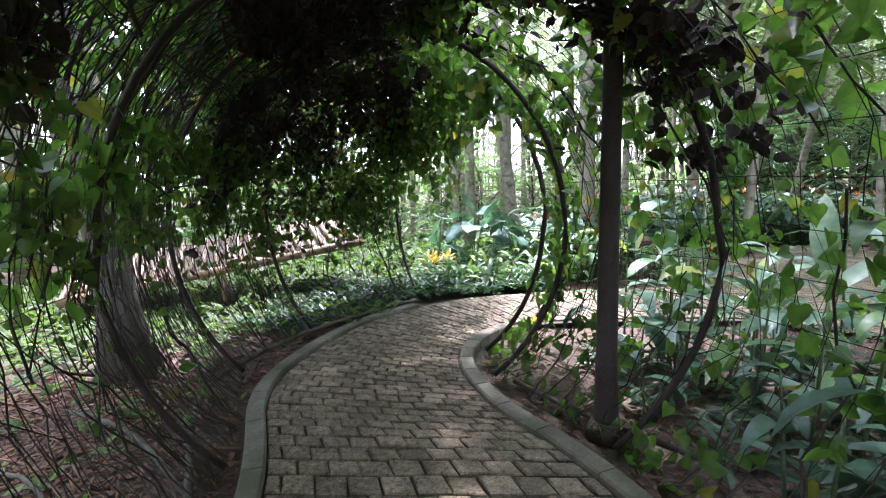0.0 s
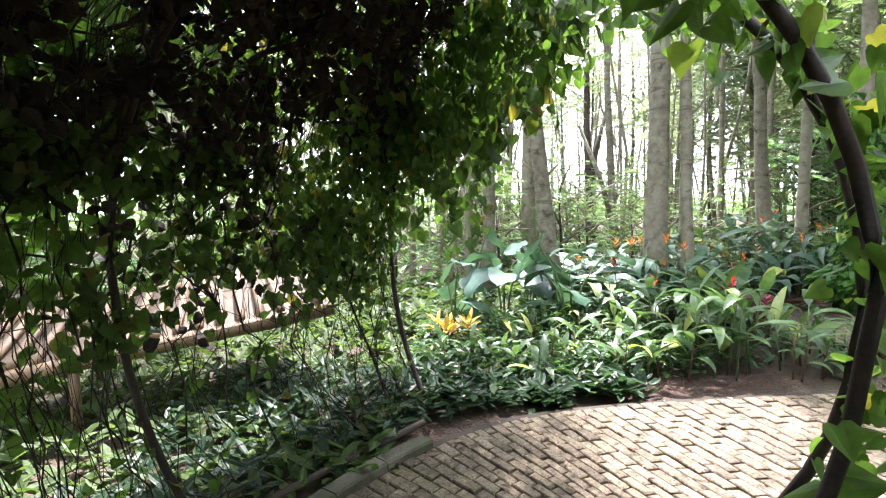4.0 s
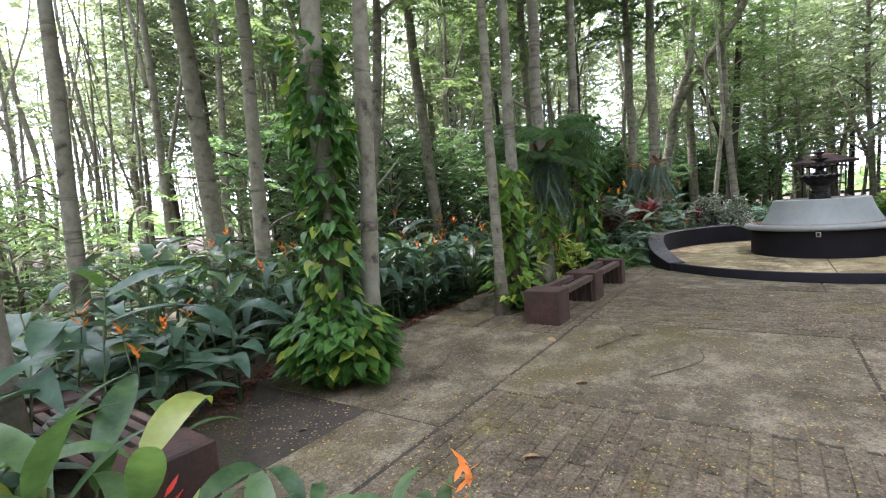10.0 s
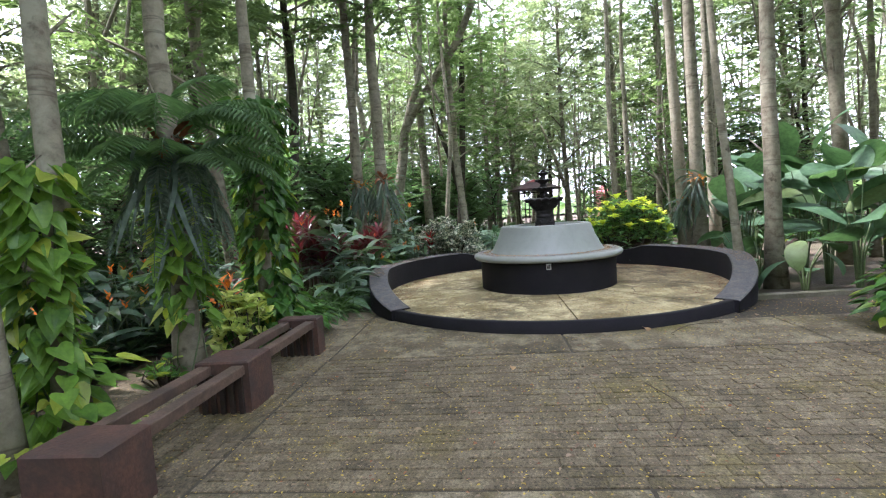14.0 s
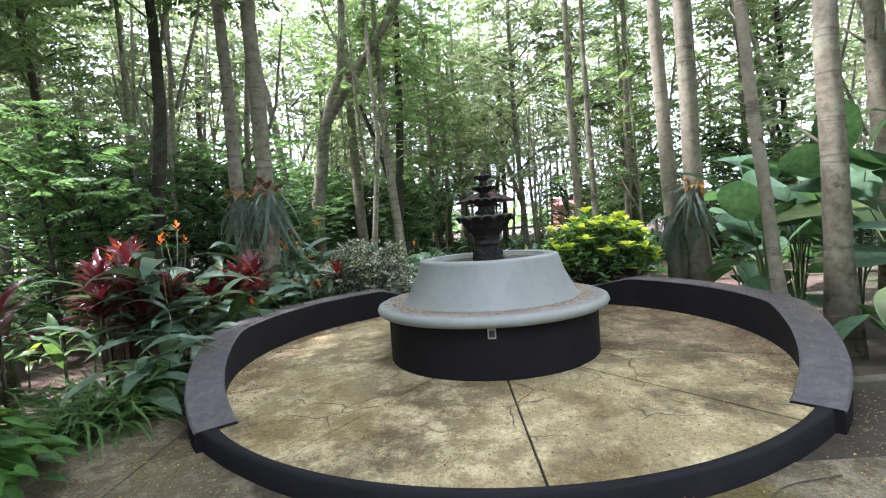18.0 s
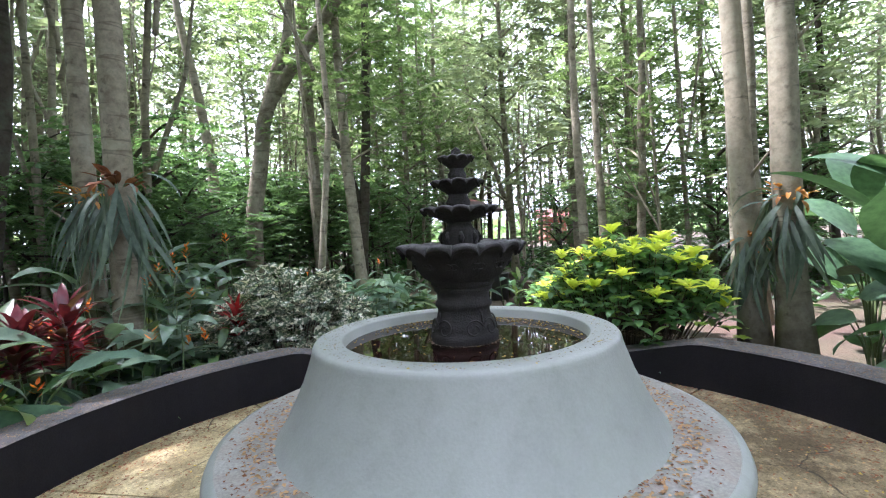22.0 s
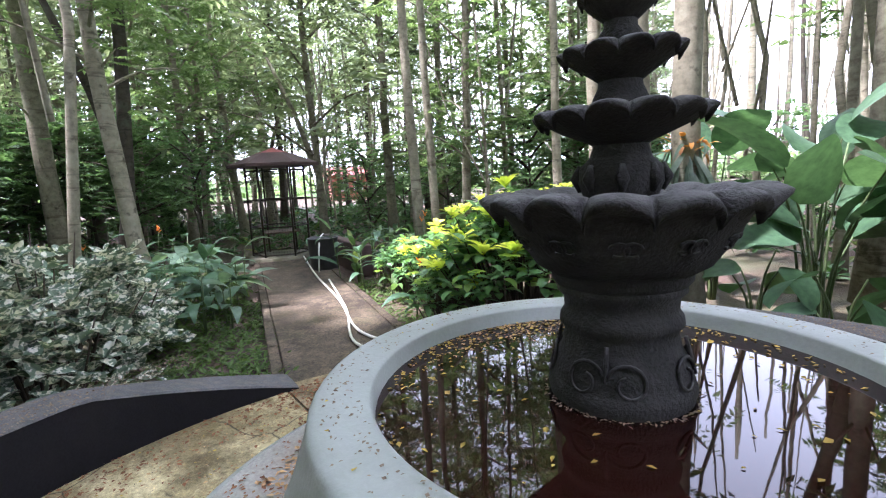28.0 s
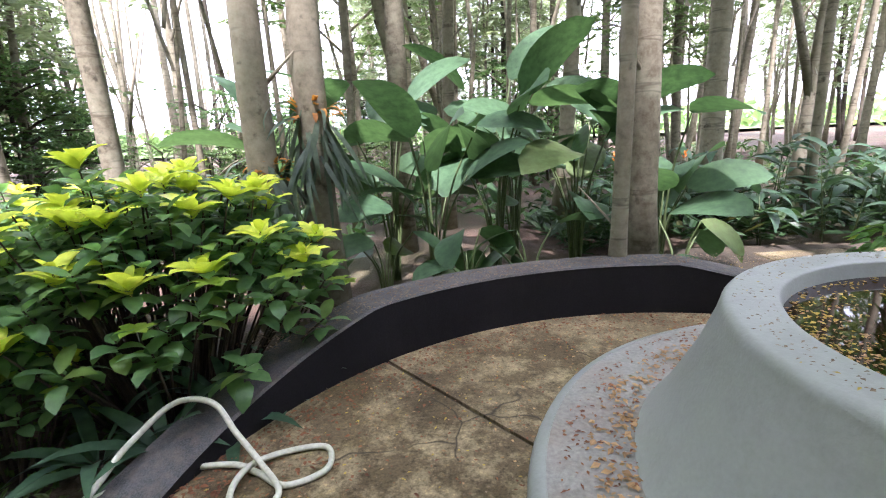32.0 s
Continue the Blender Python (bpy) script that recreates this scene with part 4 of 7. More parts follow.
def arbor_point(u, th):
    """A point of the arbor's shell: u counts hoops, th goes round from the south foot over the crown."""
    i = min(int(u), len(HOOPS) - 2)
    f = u - i
    L = np.array(HOOPS[i][0]) * (1 - f) + np.array(HOOPS[i + 1][0]) * f
    R = np.array(HOOPS[i][1]) * (1 - f) + np.array(HOOPS[i + 1][1]) * f
    mid = (L + R) / 2
    half = np.linalg.norm(R - L) / 2
    axv = (R - L) / (2 * half)
    foot = math.sqrt(max(HR * HR - HC * HC, 0.01))
    k = 1.0
    p = mid + axv * (HR * math.cos(th) + (half - foot) * math.cos(th) * (1 if math.sin(th) < 0 else 0.6) * k * 0.7)
    return np.array([p[0], p[1], HC + HR * math.sin(th)])


TH0 = -math.asin(HC / HR)
TH1 = math.pi - TH0
arbor = thing("vine_arbor", 0, 0, 0, "arched iron arbor of hoops and wire mesh overgrown with vines", "arbor")
for i in range(len(HOOPS)):
    part("hoop", Shape().tube([arbor_point(i, th) for th in np.linspace(TH0, TH1, 44)], 0.021, 7), "rust", arbor)
wires = Shape()
for k, th in enumerate(np.linspace(TH0 + 0.05, TH1 - 0.05, 34)):
    last = 4.05 if th < 0.9 else (5.1 if th < 1.3 else len(HOOPS) - 1)
    wires.tube([arbor_point(u, th) + np.array([0, 0, 0.008 * math.sin(9 * u + th * 5)]) for u in np.linspace(0, last, 31)], 0.0026, 3, False)
for k, u in enumerate(np.linspace(0, len(HOOPS) - 1, 50)):
    lo = TH0 if u < 3.95 else (0.9 if u < 5 else 1.3)
    wires.tube([arbor_point(u, th) for th in np.linspace(lo, TH1, 30)], 0.0026, 3, False)
part("wire_mesh", wires, "rust", arbor, kind="stuff")


def outward(u, p):
    mid = arbor_point(u, math.pi / 2)
    o = p - np.array([mid[0], mid[1], HC])
    return o / np.linalg.norm(o)


def thin_spot(u, th):
    """An open patch of the north-west flank where leaves in the lit colour show through."""
    return (2.6 < u < 4.35 and 2.1 < th < 2.95) or noise.noise((u * 2.6, th * 3.4, 9.2)) > (0.42 if th < 2.0 else 0.2)


def arbor_leaves():
    """Living leaves outside a thatch of dead ones, near-black for shade; the thin south-east flank gets the lit leaf
    colour.
    """
    g = np.random.default_rng(21)
    shade, sunny = ([], [], []), ([], [], [])
    stems = Shape()
    end = len(HOOPS) - 1
    tries = 0
    while len(shade[0]) + len(sunny[0]) < 26000 and tries < 150000:
        tries += 1
        u, th = g.uniform(0, end), g.uniform(TH0, TH1)
        deg = math.degrees(th)
        top = math.exp(-((deg - 110) / (34 if deg < 110 else 46)) ** 2)
        flank = math.exp(-((deg - 160) / 26) ** 2) * (0.75 if u > 4.1 else 0.36)
        east = (0.12 if deg > 20 else 0.06) if deg < 75 else 0.0
        dens = max(top, flank, east, 0.03)
        if u > 4.2 and deg < 118:
            dens *= 0.3 if u < 5.2 else 0.5
        if u > 4.9 and 125 < deg < 190:
            dens = max(dens, 0.6)
        if thin_spot(u, th):
            dens *= 0.55
        if deg > 183 and u < 4.6:
            dens *= 0.25
        dens *= 0.75 + 1.3 * noise.noise((u * 3.1, th * 4.2, 3.1))
        if g.uniform() > dens:
            continue
        p = arbor_point(u, th)
        o = outward(u, p)
        p = p + o * (0.06 + g.exponential(0.16) if top > 0.45 else g.normal(0.02, 0.05))
        # flank, end and thin-spot leaves get the lit colour, the rest the shaded one
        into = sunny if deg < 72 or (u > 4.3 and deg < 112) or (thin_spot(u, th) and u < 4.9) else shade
        into[0].append(p)
        into[1].append(g.normal(size=3) * 0.7 + np.array([0, 0, -0.9]) + o * 0.3)
        into[2].append(o + g.normal(size=3) * 0.45)
    for nm, (C, A, U), mat, lab, lo, hi in (("leaves", shade, "leaf_vine_shaded", "heart-shaped vine leaves in a colour darkened for shade", 0.045, 0.09), ("leaves", sunny, "leaf_vine_lit", "heart-shaped vine leaves coloured yellow-green as if backlit", 0.05, 0.11)):
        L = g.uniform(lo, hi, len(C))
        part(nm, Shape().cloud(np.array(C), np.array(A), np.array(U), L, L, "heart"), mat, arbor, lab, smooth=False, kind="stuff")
    # near-black dead leaves put the shade under the crown into their colour
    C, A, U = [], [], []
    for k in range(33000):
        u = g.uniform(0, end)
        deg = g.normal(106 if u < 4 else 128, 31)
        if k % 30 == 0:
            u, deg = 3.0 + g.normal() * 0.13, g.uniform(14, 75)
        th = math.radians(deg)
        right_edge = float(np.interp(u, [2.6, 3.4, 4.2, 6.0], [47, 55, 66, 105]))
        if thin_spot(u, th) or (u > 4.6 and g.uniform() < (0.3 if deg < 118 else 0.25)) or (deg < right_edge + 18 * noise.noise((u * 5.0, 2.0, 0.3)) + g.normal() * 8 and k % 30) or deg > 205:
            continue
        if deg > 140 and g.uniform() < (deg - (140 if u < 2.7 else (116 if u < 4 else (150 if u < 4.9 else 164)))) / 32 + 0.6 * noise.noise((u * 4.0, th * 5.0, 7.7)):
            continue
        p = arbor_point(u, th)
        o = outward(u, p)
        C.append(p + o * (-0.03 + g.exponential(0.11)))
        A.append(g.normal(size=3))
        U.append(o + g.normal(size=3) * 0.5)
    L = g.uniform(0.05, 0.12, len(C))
    part("dead_thatch", Shape().cloud(np.array(C), np.array(A), np.array(U), L, L * 0.8, "oval"), "dead_vine", arbor, "thatch of dead vine leaves, near-black for the crown's shaded underside", smooth=False, kind="stuff")
    # stems that run down the wire mesh, thickest on the north-west flank
    for k in range(1250):
        u = g.uniform(0, end)
        west = g.uniform() < 0.78
        th = math.radians(g.uniform(95, 200) if west else g.uniform(-30, 80))
        if not west and u > 4.1:
            continue
        pts = []
        for q in range(9):
            pts.append(arbor_point(min(max(u, 0), end), min(max(th, TH0), TH1)) + g.normal(size=3) * 0.016)
            th += (0.13 if th > 1.57 else -0.13) * g.uniform(0.5, 1.3)
            u += g.normal() * 0.05
        stems.tube(pts, 0.0012 + g.exponential(0.0013), 4)
    for k in range(2600):
        u = g.uniform(0, end)
        th = math.radians(g.normal(112, 25))
        if u > 4.3 and th < 1.7:
            continue
        p = arbor_point(u, th)
        o = outward(u, p)
        p = p + o * g.uniform(0.0, 0.2)
        d = g.normal(size=3)
        d -= o * d.dot(o) * 0.7
        d /= np.linalg.norm(d)
        stems.tube([p, p + d * 0.14 + g.normal(size=3) * 0.03, p + d * 0.3], 0.002 + g.exponential(0.003), 4)
    part("vine_wood", stems, "dead_vine", arbor, "dark vine stems", kind="stuff")
    # shoots that hang free at the open end
    hang = Shape()
    C, A, U = [], [], []
    for k in range(150):
        crown = k < 70
        u = end - (g.uniform(0, 0.12) if crown else g.uniform(0, 0.5))
        th = math.radians((g.uniform(78, 98) if k < 20 else g.uniform(98, 140)) if crown else g.uniform(125, 175))
        p = arbor_point(u, th)
        n = int(g.integers(3, 10)) if crown else int(g.integers(3, 7))
        pts = [p + np.array([g.normal() * 0.03, g.normal() * 0.03, -0.09 * s]) for s in range(n)]
        hang.tube(pts, 0.003, 4)
        for q in pts:
            for _ in range(2):
                C.append(q + g.normal(size=3) * 0.05)
                A.append(g.normal(size=3) * 0.5 + np.array([0, 0, -1]))
                U.append(g.normal(size=3))
    over_c, over_a, over_u = [], [], []
    for k in range(34):
        p = arbor_point(g.uniform(4.5, 4.85), math.radians(g.uniform(42, 76)))
        for q in range(int(g.integers(2, 6))):
            over_c.append(p + np.array([g.normal() * 0.05, g.normal() * 0.05, -0.08 * q]))
            over_a.append(g.normal(size=3) * 0.5 + np.array([0, 0, -1]))
            over_u.append(g.normal(size=3))
    L = g.uniform(0.08, 0.12, len(over_c))
    part("overhead_leaves", Shape().cloud(np.array(over_c), np.array(over_a), np.array(over_u), L, L, "heart"), "leaf_vine_lit", arbor, "large vine leaves in the backlit colour", smooth=False, kind="stuff")
    # runners that have grown past the last hoop and trail down beside the path
    dark_c, dark_a, dark_u = [], [], []
    for k in range(88):
        deg = g.uniform(80, 158) if k < 56 else g.uniform(38, 80)
        u = end + 0.7 * g.uniform() ** 1.2
        th = math.radians(deg)
        p = arbor_point(u, th)
        hang.tube([arbor_point(end, th), (arbor_point(end, th) + p) / 2 + g.normal(size=3) * 0.03, p], 0.004, 4)
        n = int(g.integers(3, 7)) + int((deg - 78) / 16) - (2 if deg < 80 else 0) - int((u - end) * 2.5)
        pts = [p + np.array([g.normal() * 0.03, g.normal() * 0.03, -0.085 * q]) for q in range(max(2, n))]
        hang.tube(pts, 0.003, 4)
        for q in pts:
            for _ in range(2):
                into = (C, A, U) if k % 3 == 0 or k >= 56 else (dark_c, dark_a, dark_u)
                into[0].append(q + g.normal(size=3) * 0.05)
                into[1].append(g.normal(size=3) * 0.5 + np.array([0, 0, -1]))
                into[2].append(g.normal(size=3))
    L = g.uniform(0.08, 0.15, len(dark_c))
    part("trailing_leaves", Shape().cloud(np.array(dark_c), np.array(dark_a), np.array(dark_u), L, L, "heart"), "leaf_vine_shaded", arbor, smooth=False, kind="stuff")
    part("shoot_tangle", hang, "green_stem", arbor, kind="stuff")
    L = g.uniform(0.05, 0.09, len(C))
    part("shoot_leaves", Shape().cloud(np.array(C), np.array(A), np.array(U), L, L, "heart"), "leaf_vine_lit", arbor, smooth=False, kind="stuff")


arbor_leaves()
support = thing("support_pole", 0.95, 2.78, -0.05, "brown wooden pole standing beside the brick path", "pole")
part("shaft", Shape().tube([(0, 0, 0), (-0.005, 0, 0.5), (0.0, 0, 1.5), (0.01, 0, 3.2)], [0.078, 0.062, 0.056, 0.053], 14), "pole_paint", support)
part("footing", Shape().tube([(0, 0, 0), (0, 0, 0.1)], [0.13, 0.09], 12), "soil", support)
for nm, pts, r, lab in (("fallen_branch", [(-1.2, 2.0, 0.02), (-1.75, 3.2, 0.03), (-1.75, 4.0, 0.03), (-1.3, 5.0, 0.03), (-0.4, 6.1, 0.02)], 0.022, "grey edging branch lying along the kerb"),
                        ("fallen_branch", [(0.5, 3.5, 0.0), (0.85, 2.9, 0.03), (1.35, 2.35, 0.02)], 0.02, "pale dead branch on the leaf litter"),
                        ("fallen_branch", [(-1.2, 2.1, 0.01), (-1.9, 2.7, 0.09), (-2.6, 3.1, 0.05)], 0.015, "dead branch on the soil"),
                        ("fallen_branch", [(-1.7, 1.9, 0.01), (-2.2, 2.3, 0.07), (-2.9, 2.4, 0.05)], 0.012, "dead branch on the soil")):
    s = Shape().tube(bez([p for p in pts], 4), r, 7)
    o = part(nm, s, "bark_dark")
    tagged(o, lab, "branch")

tip = Shape().lathe([(0.0, 0.03), (0.25, 0.024), (0.42, 0.008), (0.5, -0.03)], 20)
o = part("soil_mound", tip, "soil")
o.location = (3.72, 6.95, -0.005)
tagged(o, "low mound of red-brown soil at the tip of the bed", "soil")
stk = Shape()
sg0 = random.Random(14)
for k in range(420):
    x, y = sg0.uniform(-3.2, -1.35), sg0.uniform(0.8, 3.9)
    if x > -1.25 - 0.22 * (y - 1.0):
        continue
    a, L = sg0.uniform(0, 6.28), sg0.uniform(0.15, 0.6)
    z = sg0.uniform(-0.04, 0.05)
    stk.tube([(x, y, z), (x + math.cos(a) * L * 0.5, y + math.sin(a) * L * 0.5, z + sg0.uniform(0.0, 0.05)), (x + math.cos(a) * L, y + math.sin(a) * L, z)], sg0.uniform(0.0025, 0.008), 5)
tagged(part("dead_sticks", stk, "litter_dark"), "dead sticks and straw heaped beside the kerb", "litter", kind="stuff")

# ---- bamboo walkway beside the arbor ----
bw = thing("bamboo_walkway", -2.2, 6.7, 0, "sunlit bamboo walkway of poles and cross slats on the grass", "walkway")


def rel(p):
    return (p[0] + 2.2, p[1] - 6.7, p[2])


low = [rel((-4.6, 5.6, 0.22)), rel((-1.15, 6.75, 0.72))]
up = [rel((-5.2, 6.7, 0.45)), rel((-1.75, 7.85, 0.95))]


def along(pair, u):
    a, b2 = np.array(pair[0]), np.array(pair[1])
    return a + (b2 - a) * u


for pair in (low, up):
    part("pole", Shape().tube([along(pair, u) for u in np.linspace(0, 1, 9)], [0.055 + 0.006 * (i % 2) for i in range(9)], 10), "bamboo", bw)
for pair in (low, up):
    for u in (0.12, 0.5):
        q = along(pair, u)
        part("prop", Shape().tube([(q[0], q[1], -0.08), (q[0], q[1], q[2])], 0.035, 8), "bamboo", bw)
deck = Shape()
a, b2, c, d = along(low, 0.0), along(low, 1.0), along(up, 1.0), along(up, 0.0)
deck.add([a + (0, 0, 0.03), b2 + (0, 0, 0.03), c + (0, 0, 0.03), d + (0, 0, 0.03), a, b2, c, d], [(0, 1, 2, 3), (7, 6, 5, 4), (0, 4, 5, 1), (1, 5, 6, 2), (2, 6, 7, 3), (3, 7, 4, 0)])
part("deck", deck, "bamboo_floor", bw, "pinkish deck boards", smooth=False)
for u in np.linspace(0.03, 0.97, 24):
    p0, p1 = along(low, u), along(up, min(1, u + 0.03))
    part("slat", Shape().tube([p0 + (0, 0, 0.07), p1 + (0, 0, 0.07)], 0.034, 7), "bamboo", bw)

# ---- garden path to the cage ----
gp = thing("garden_path", 0, 0, 0, "narrow dirt-covered paved path with pale kerbs leading to a cage", "path", kind="structure")
gp.rotation_euler = (0, 0, radians(-5.2))
gp.location = (16.3, 5.12, 0)
part("surface", Shape().box(0.0, 7.9, -0.6, 0.6, -0.05, 0.035, 0.01), "dirt_path", gp, smooth=False)
for y0 in (-0.71, 0.61):
    for k in range(7):
        part("kerb", Shape().box(0.75 + k, 1.73 + k, y0, y0 + 0.1, -0.05, 0.038, 0.008), "dirt_path", gp, smooth=False)

# ---- trees ----
TOPS = []


def crown_mesh(seed, sprays, leaflets, size, spread, height, flat=0.55, barkm="bark", leafm="leaf_tree"):
    """Feathery compound leaves on thin boughs, as one open crown round the origin."""
    g = np.random.default_rng(seed)
    bough, C, A, U, L = Shape(), [], [], [], []
    per = max(1, sprays // 9)
    for k in range(9):
        az = k * 2.4 + g.uniform(-0.4, 0.4)
        z0 = -height * 0.5 + height * k / 9
        reach = spread * (0.65 + 0.45 * g.uniform()) * (1.1 - 0.5 * k / 9)
        end = np.array([math.cos(az) * reach, math.sin(az) * reach, z0 + reach * g.uniform(0.25, 0.7)])
        st = np.array([0, 0, z0])
        midp = (st + end) / 2 + np.array([0, 0, 0.12 * reach])
        pts = [st, midp, end]
        bough.tube(bez(pts, 3), np.linspace(0.035, 0.008, 7), 4, False)
        for s in range(per):
            u = g.uniform(0.3, 1.05)
            q = st * (1 - u) ** 2 + 2 * midp * u * (1 - u) + end * u * u + g.normal(size=3) * spread * 0.16
            ra = g.uniform(0, 6.283)
            d = np.array([math.cos(ra), math.sin(ra), g.normal() * 0.25 - 0.1])
            sd = np.cross(d, (0, 0, 1))
            ln = size * g.uniform(0.7, 1.4)
            for i in range(leaflets):
                w = (i // 2 + 0.5) / (leaflets / 2)
                sg = 1 if i % 2 else -1
                C.append(q + d * ln * w)
                A.append(sd * sg + d * 0.5 + np.array([0, 0, -0.15]))
                U.append(np.array([0, 0, 1]) + g.normal(size=3) * flat)
                L.append(ln * 0.34 * (1.1 - 0.5 * abs(w - 0.45)))
    L = np.array(L)
    nb = len(bough.f)
    bough.cloud(np.array(C), np.array(A), np.array(U), L, L * 0.42, "flat")
    me = bough.mesh("crown", False)
    idx = np.ones(len(me.polygons), dtype=np.int32)
    idx[:nb] = 0
    me.polygons.foreach_set("material_index", idx)
    me.materials.append(M[barkm])
    me.materials.append(M[leafm])
    return me


CROWNS = [crown_mesh(100 + i, 250, 14, 0.44, 2.0, 4.4) for i in range(4)]
UNDER = [crown_mesh(200 + i, 260, 14, 0.32, 1.3, 2.5, barkm="bark_dark", leafm="leaf_under") for i in range(3)]
PALE = [crown_mesh(250 + i, 110, 12, 0.3, 1.5, 2.4, leafm="leaf_far") for i in range(2)]
# crowns of far trees, in the leaf colour with haze in it
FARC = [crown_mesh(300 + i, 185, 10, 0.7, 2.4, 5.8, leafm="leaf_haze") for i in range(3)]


def gap(x, y, z):
    """The gap in the canopy that lets the sun down on the bend, the grass and the bamboo."""
    px, py = x - z * SUN_DIR.x / SUN_DIR.z, y - z * SUN_DIR.y / SUN_DIR.z
    return -8.0 < px < 3.6 and 2.4 < py < 10.5


def trunk_shape(h, r, lean, az, bend, seed, sides=10):
    g = random.Random(seed)
    pts, rad = [], []
    k = 12
    for i in range(k + 1):
        u = i / k
        o = lean * u * h + bend * math.sin(u * math.pi * 1.1) * 0.4
        pts.append((math.cos(az) * o + g.uniform(-1, 1) * 0.03 * u * 2, math.sin(az) * o + g.uniform(-1, 1) * 0.03 * u * 2, -0.1 + u * (h + 0.1)))
        flare = 1 + 0.55 * math.exp(-u * h / 0.25)
        rad.append(r * (1 - 0.62 * u) * flare * (1 + 0.05 * g.uniform(-1, 1)))
    return pts, Shape().tube(pts, rad, sides)


LABELS_TREE = "slender pale-barked tree with a thin feathery crown"


def tree(x, y, r=0.12, h=11.0, lean=0.02, az=0.0, bend=0.3, crowns=2, seed=0, mat="bark", low=None, far=False, fork=None, label=LABELS_TREE):
    g = random.Random(seed * 7 + 3)
    tr = thing("tree", x, y, 0, label, "tree", "trees of the plantation")
    pts, s = trunk_shape(h, r, lean, az, bend, seed, 7 if far else 11)
    for _ in range(0 if far else 3):
        u = g.uniform(0.15, 0.7)
        q = np.array(pts[int(u * 12)])
        a = g.uniform(0, 6.28)
        bare = crowns == 0 or (x < 3.5 and y < 15)
        twig = Shape() if bare else s
        twig.tube([q, q + np.array([math.cos(a) * 0.35, math.sin(a) * 0.35, 0.35])], [r * 0.22, r * 0.06], 5)
        if bare:
            part("branch", twig, mat, tr)
    part("trunk", s, mat, tr)
    if fork:
        z0, faz, fl, fh = fork
        q = np.array(pts[min(11, max(1, int(z0 / h * 12)))])
        e = q + np.array([math.cos(faz) * fl, math.sin(faz) * fl, fh])
        part("fork", Shape().tube([q - (0, 0, 0.2), q * 0.6 + e * 0.4 + np.array([0, 0, 0.15]), e], [r * 0.75, r * 0.6, r * 0.35], 9), mat, tr)
    for c in range(crowns):
        lv = g.choice(FARC if far else CROWNS)
        cz = (low if low else h * 0.66) + c * (h - (low if low else h * 0.66)) / max(1, crowns - 0.5)
        i = min(12, int(cz / h * 12))
        cx, cy = pts[i][0], pts[i][1]
        if gap(x + cx, y + cy, cz):
            continue
        o = part("crown", lv, "leaf_tree", tr)
        sc = g.uniform(0.85, 1.25)
        o.location = (cx, cy, cz)
        o.rotation_euler = (0, 0, g.uniform(0, 6.28))
        o.scale = (sc, sc, sc)
    TOPS.append((x, y))
    return tr


# trees whose places the walk shows, plus (-2.85, 10.2), added to bear shade limbs
NEAR = [
    (17.06, 9.23, 0.13, 11, 0.01, 1.0, 0.15, None), (16.58, 8.6, 0.15, 12, 0.01, 0.4, 0.15, None),
    (16.72, 1.95, 0.13, 12, 0.055, 1.9, 0.2, None), (16.3, 1.82, 0.14, 13, 0.03, 1.9, 0.15, None),
    (13.79, 2.25, 0.07, 10, 0.07, 1.35, 0.2, None), (13.43, 1.95, 0.12, 12, 0.01, 0.5, 0.15, None),
    (5.72, 9.2, 0.085, 10, 0.035, -1.0, 0.15, None), (5.36, 9.25, 0.1, 10, 0.0, 0.5, 0.2, None),
    (8.12, 9.05, 0.07, 10, 0.005, 2.5, 0.1, None), (8.5, 9.0, 0.085, 11, 0.03, 0.3, 0.2, None),
    (10.05, 9.2, 0.12, 10, 0.0, 0.5, 0.15, None), (11.45, 9.05, 0.09, 10, 0.01, 0.3, 0.15, None),
    (2.82, 9.67, 0.165, 13, 0.01, 0.6, 0.15, None), (3.2, 9.45, 0.085, 11, 0.01, 2.0, 0.15, None),
    (1.7, 13.7, 0.17, 12, 0.01, 0.0, 0.2, None), (1.52, 10.1, 0.13, 12, 0.035, 2.7, 0.7, None),
    (6.85, 13.2, 0.15, 12, 0.03, 2.6, 0.3, None), (6.95, 12.4, 0.12, 12, 0.01, 0.3, 0.2, None),
    (22.3, 2.0, 0.11, 13, 0.01, 1.5, 0.2, None), (26.0, 8.7, 0.2, 13, 0.01, 1.5, 0.2, None),
    (10.6, -1.9, 0.19, 12, 0.01, 1.0, 0.2, None), (10.75, 1.95, 0.07, 9, 0.01, 1.0, 0.1, None),
    (-2.62, 3.85, 0.165, 7, 0.1, 2.7, 0.2, None), (0.6, 11.2, 0.12, 12, 0.0, 1.0, 0.2, None), (-2.85, 10.2, 0.09, 10, 0.0, 1.0, 0.2, None), (4.6, 12.4, 0.09, 12, 0.02, 1.0, 0.3, None),
    (13.2, -1.6, 0.13, 12, 0.03, 2.2, 0.3, None), (15.0, -2.2, 0.11, 12, 0.02, 2.8, 0.2, None), (9.4, -1.2, 0.08, 12, 0.0, 1.0, 0.2, None),
    (22.6, 1.45, 0.1, 12, 0.01, 1.2, 0.2, None),
    (18.9, 0.4, 0.12, 12, 0.02, 2.0, 0.3, None), (21.0, -0.6, 0.1, 12, 0.01, 2.0, 0.3, None),
]
STANDING = {}
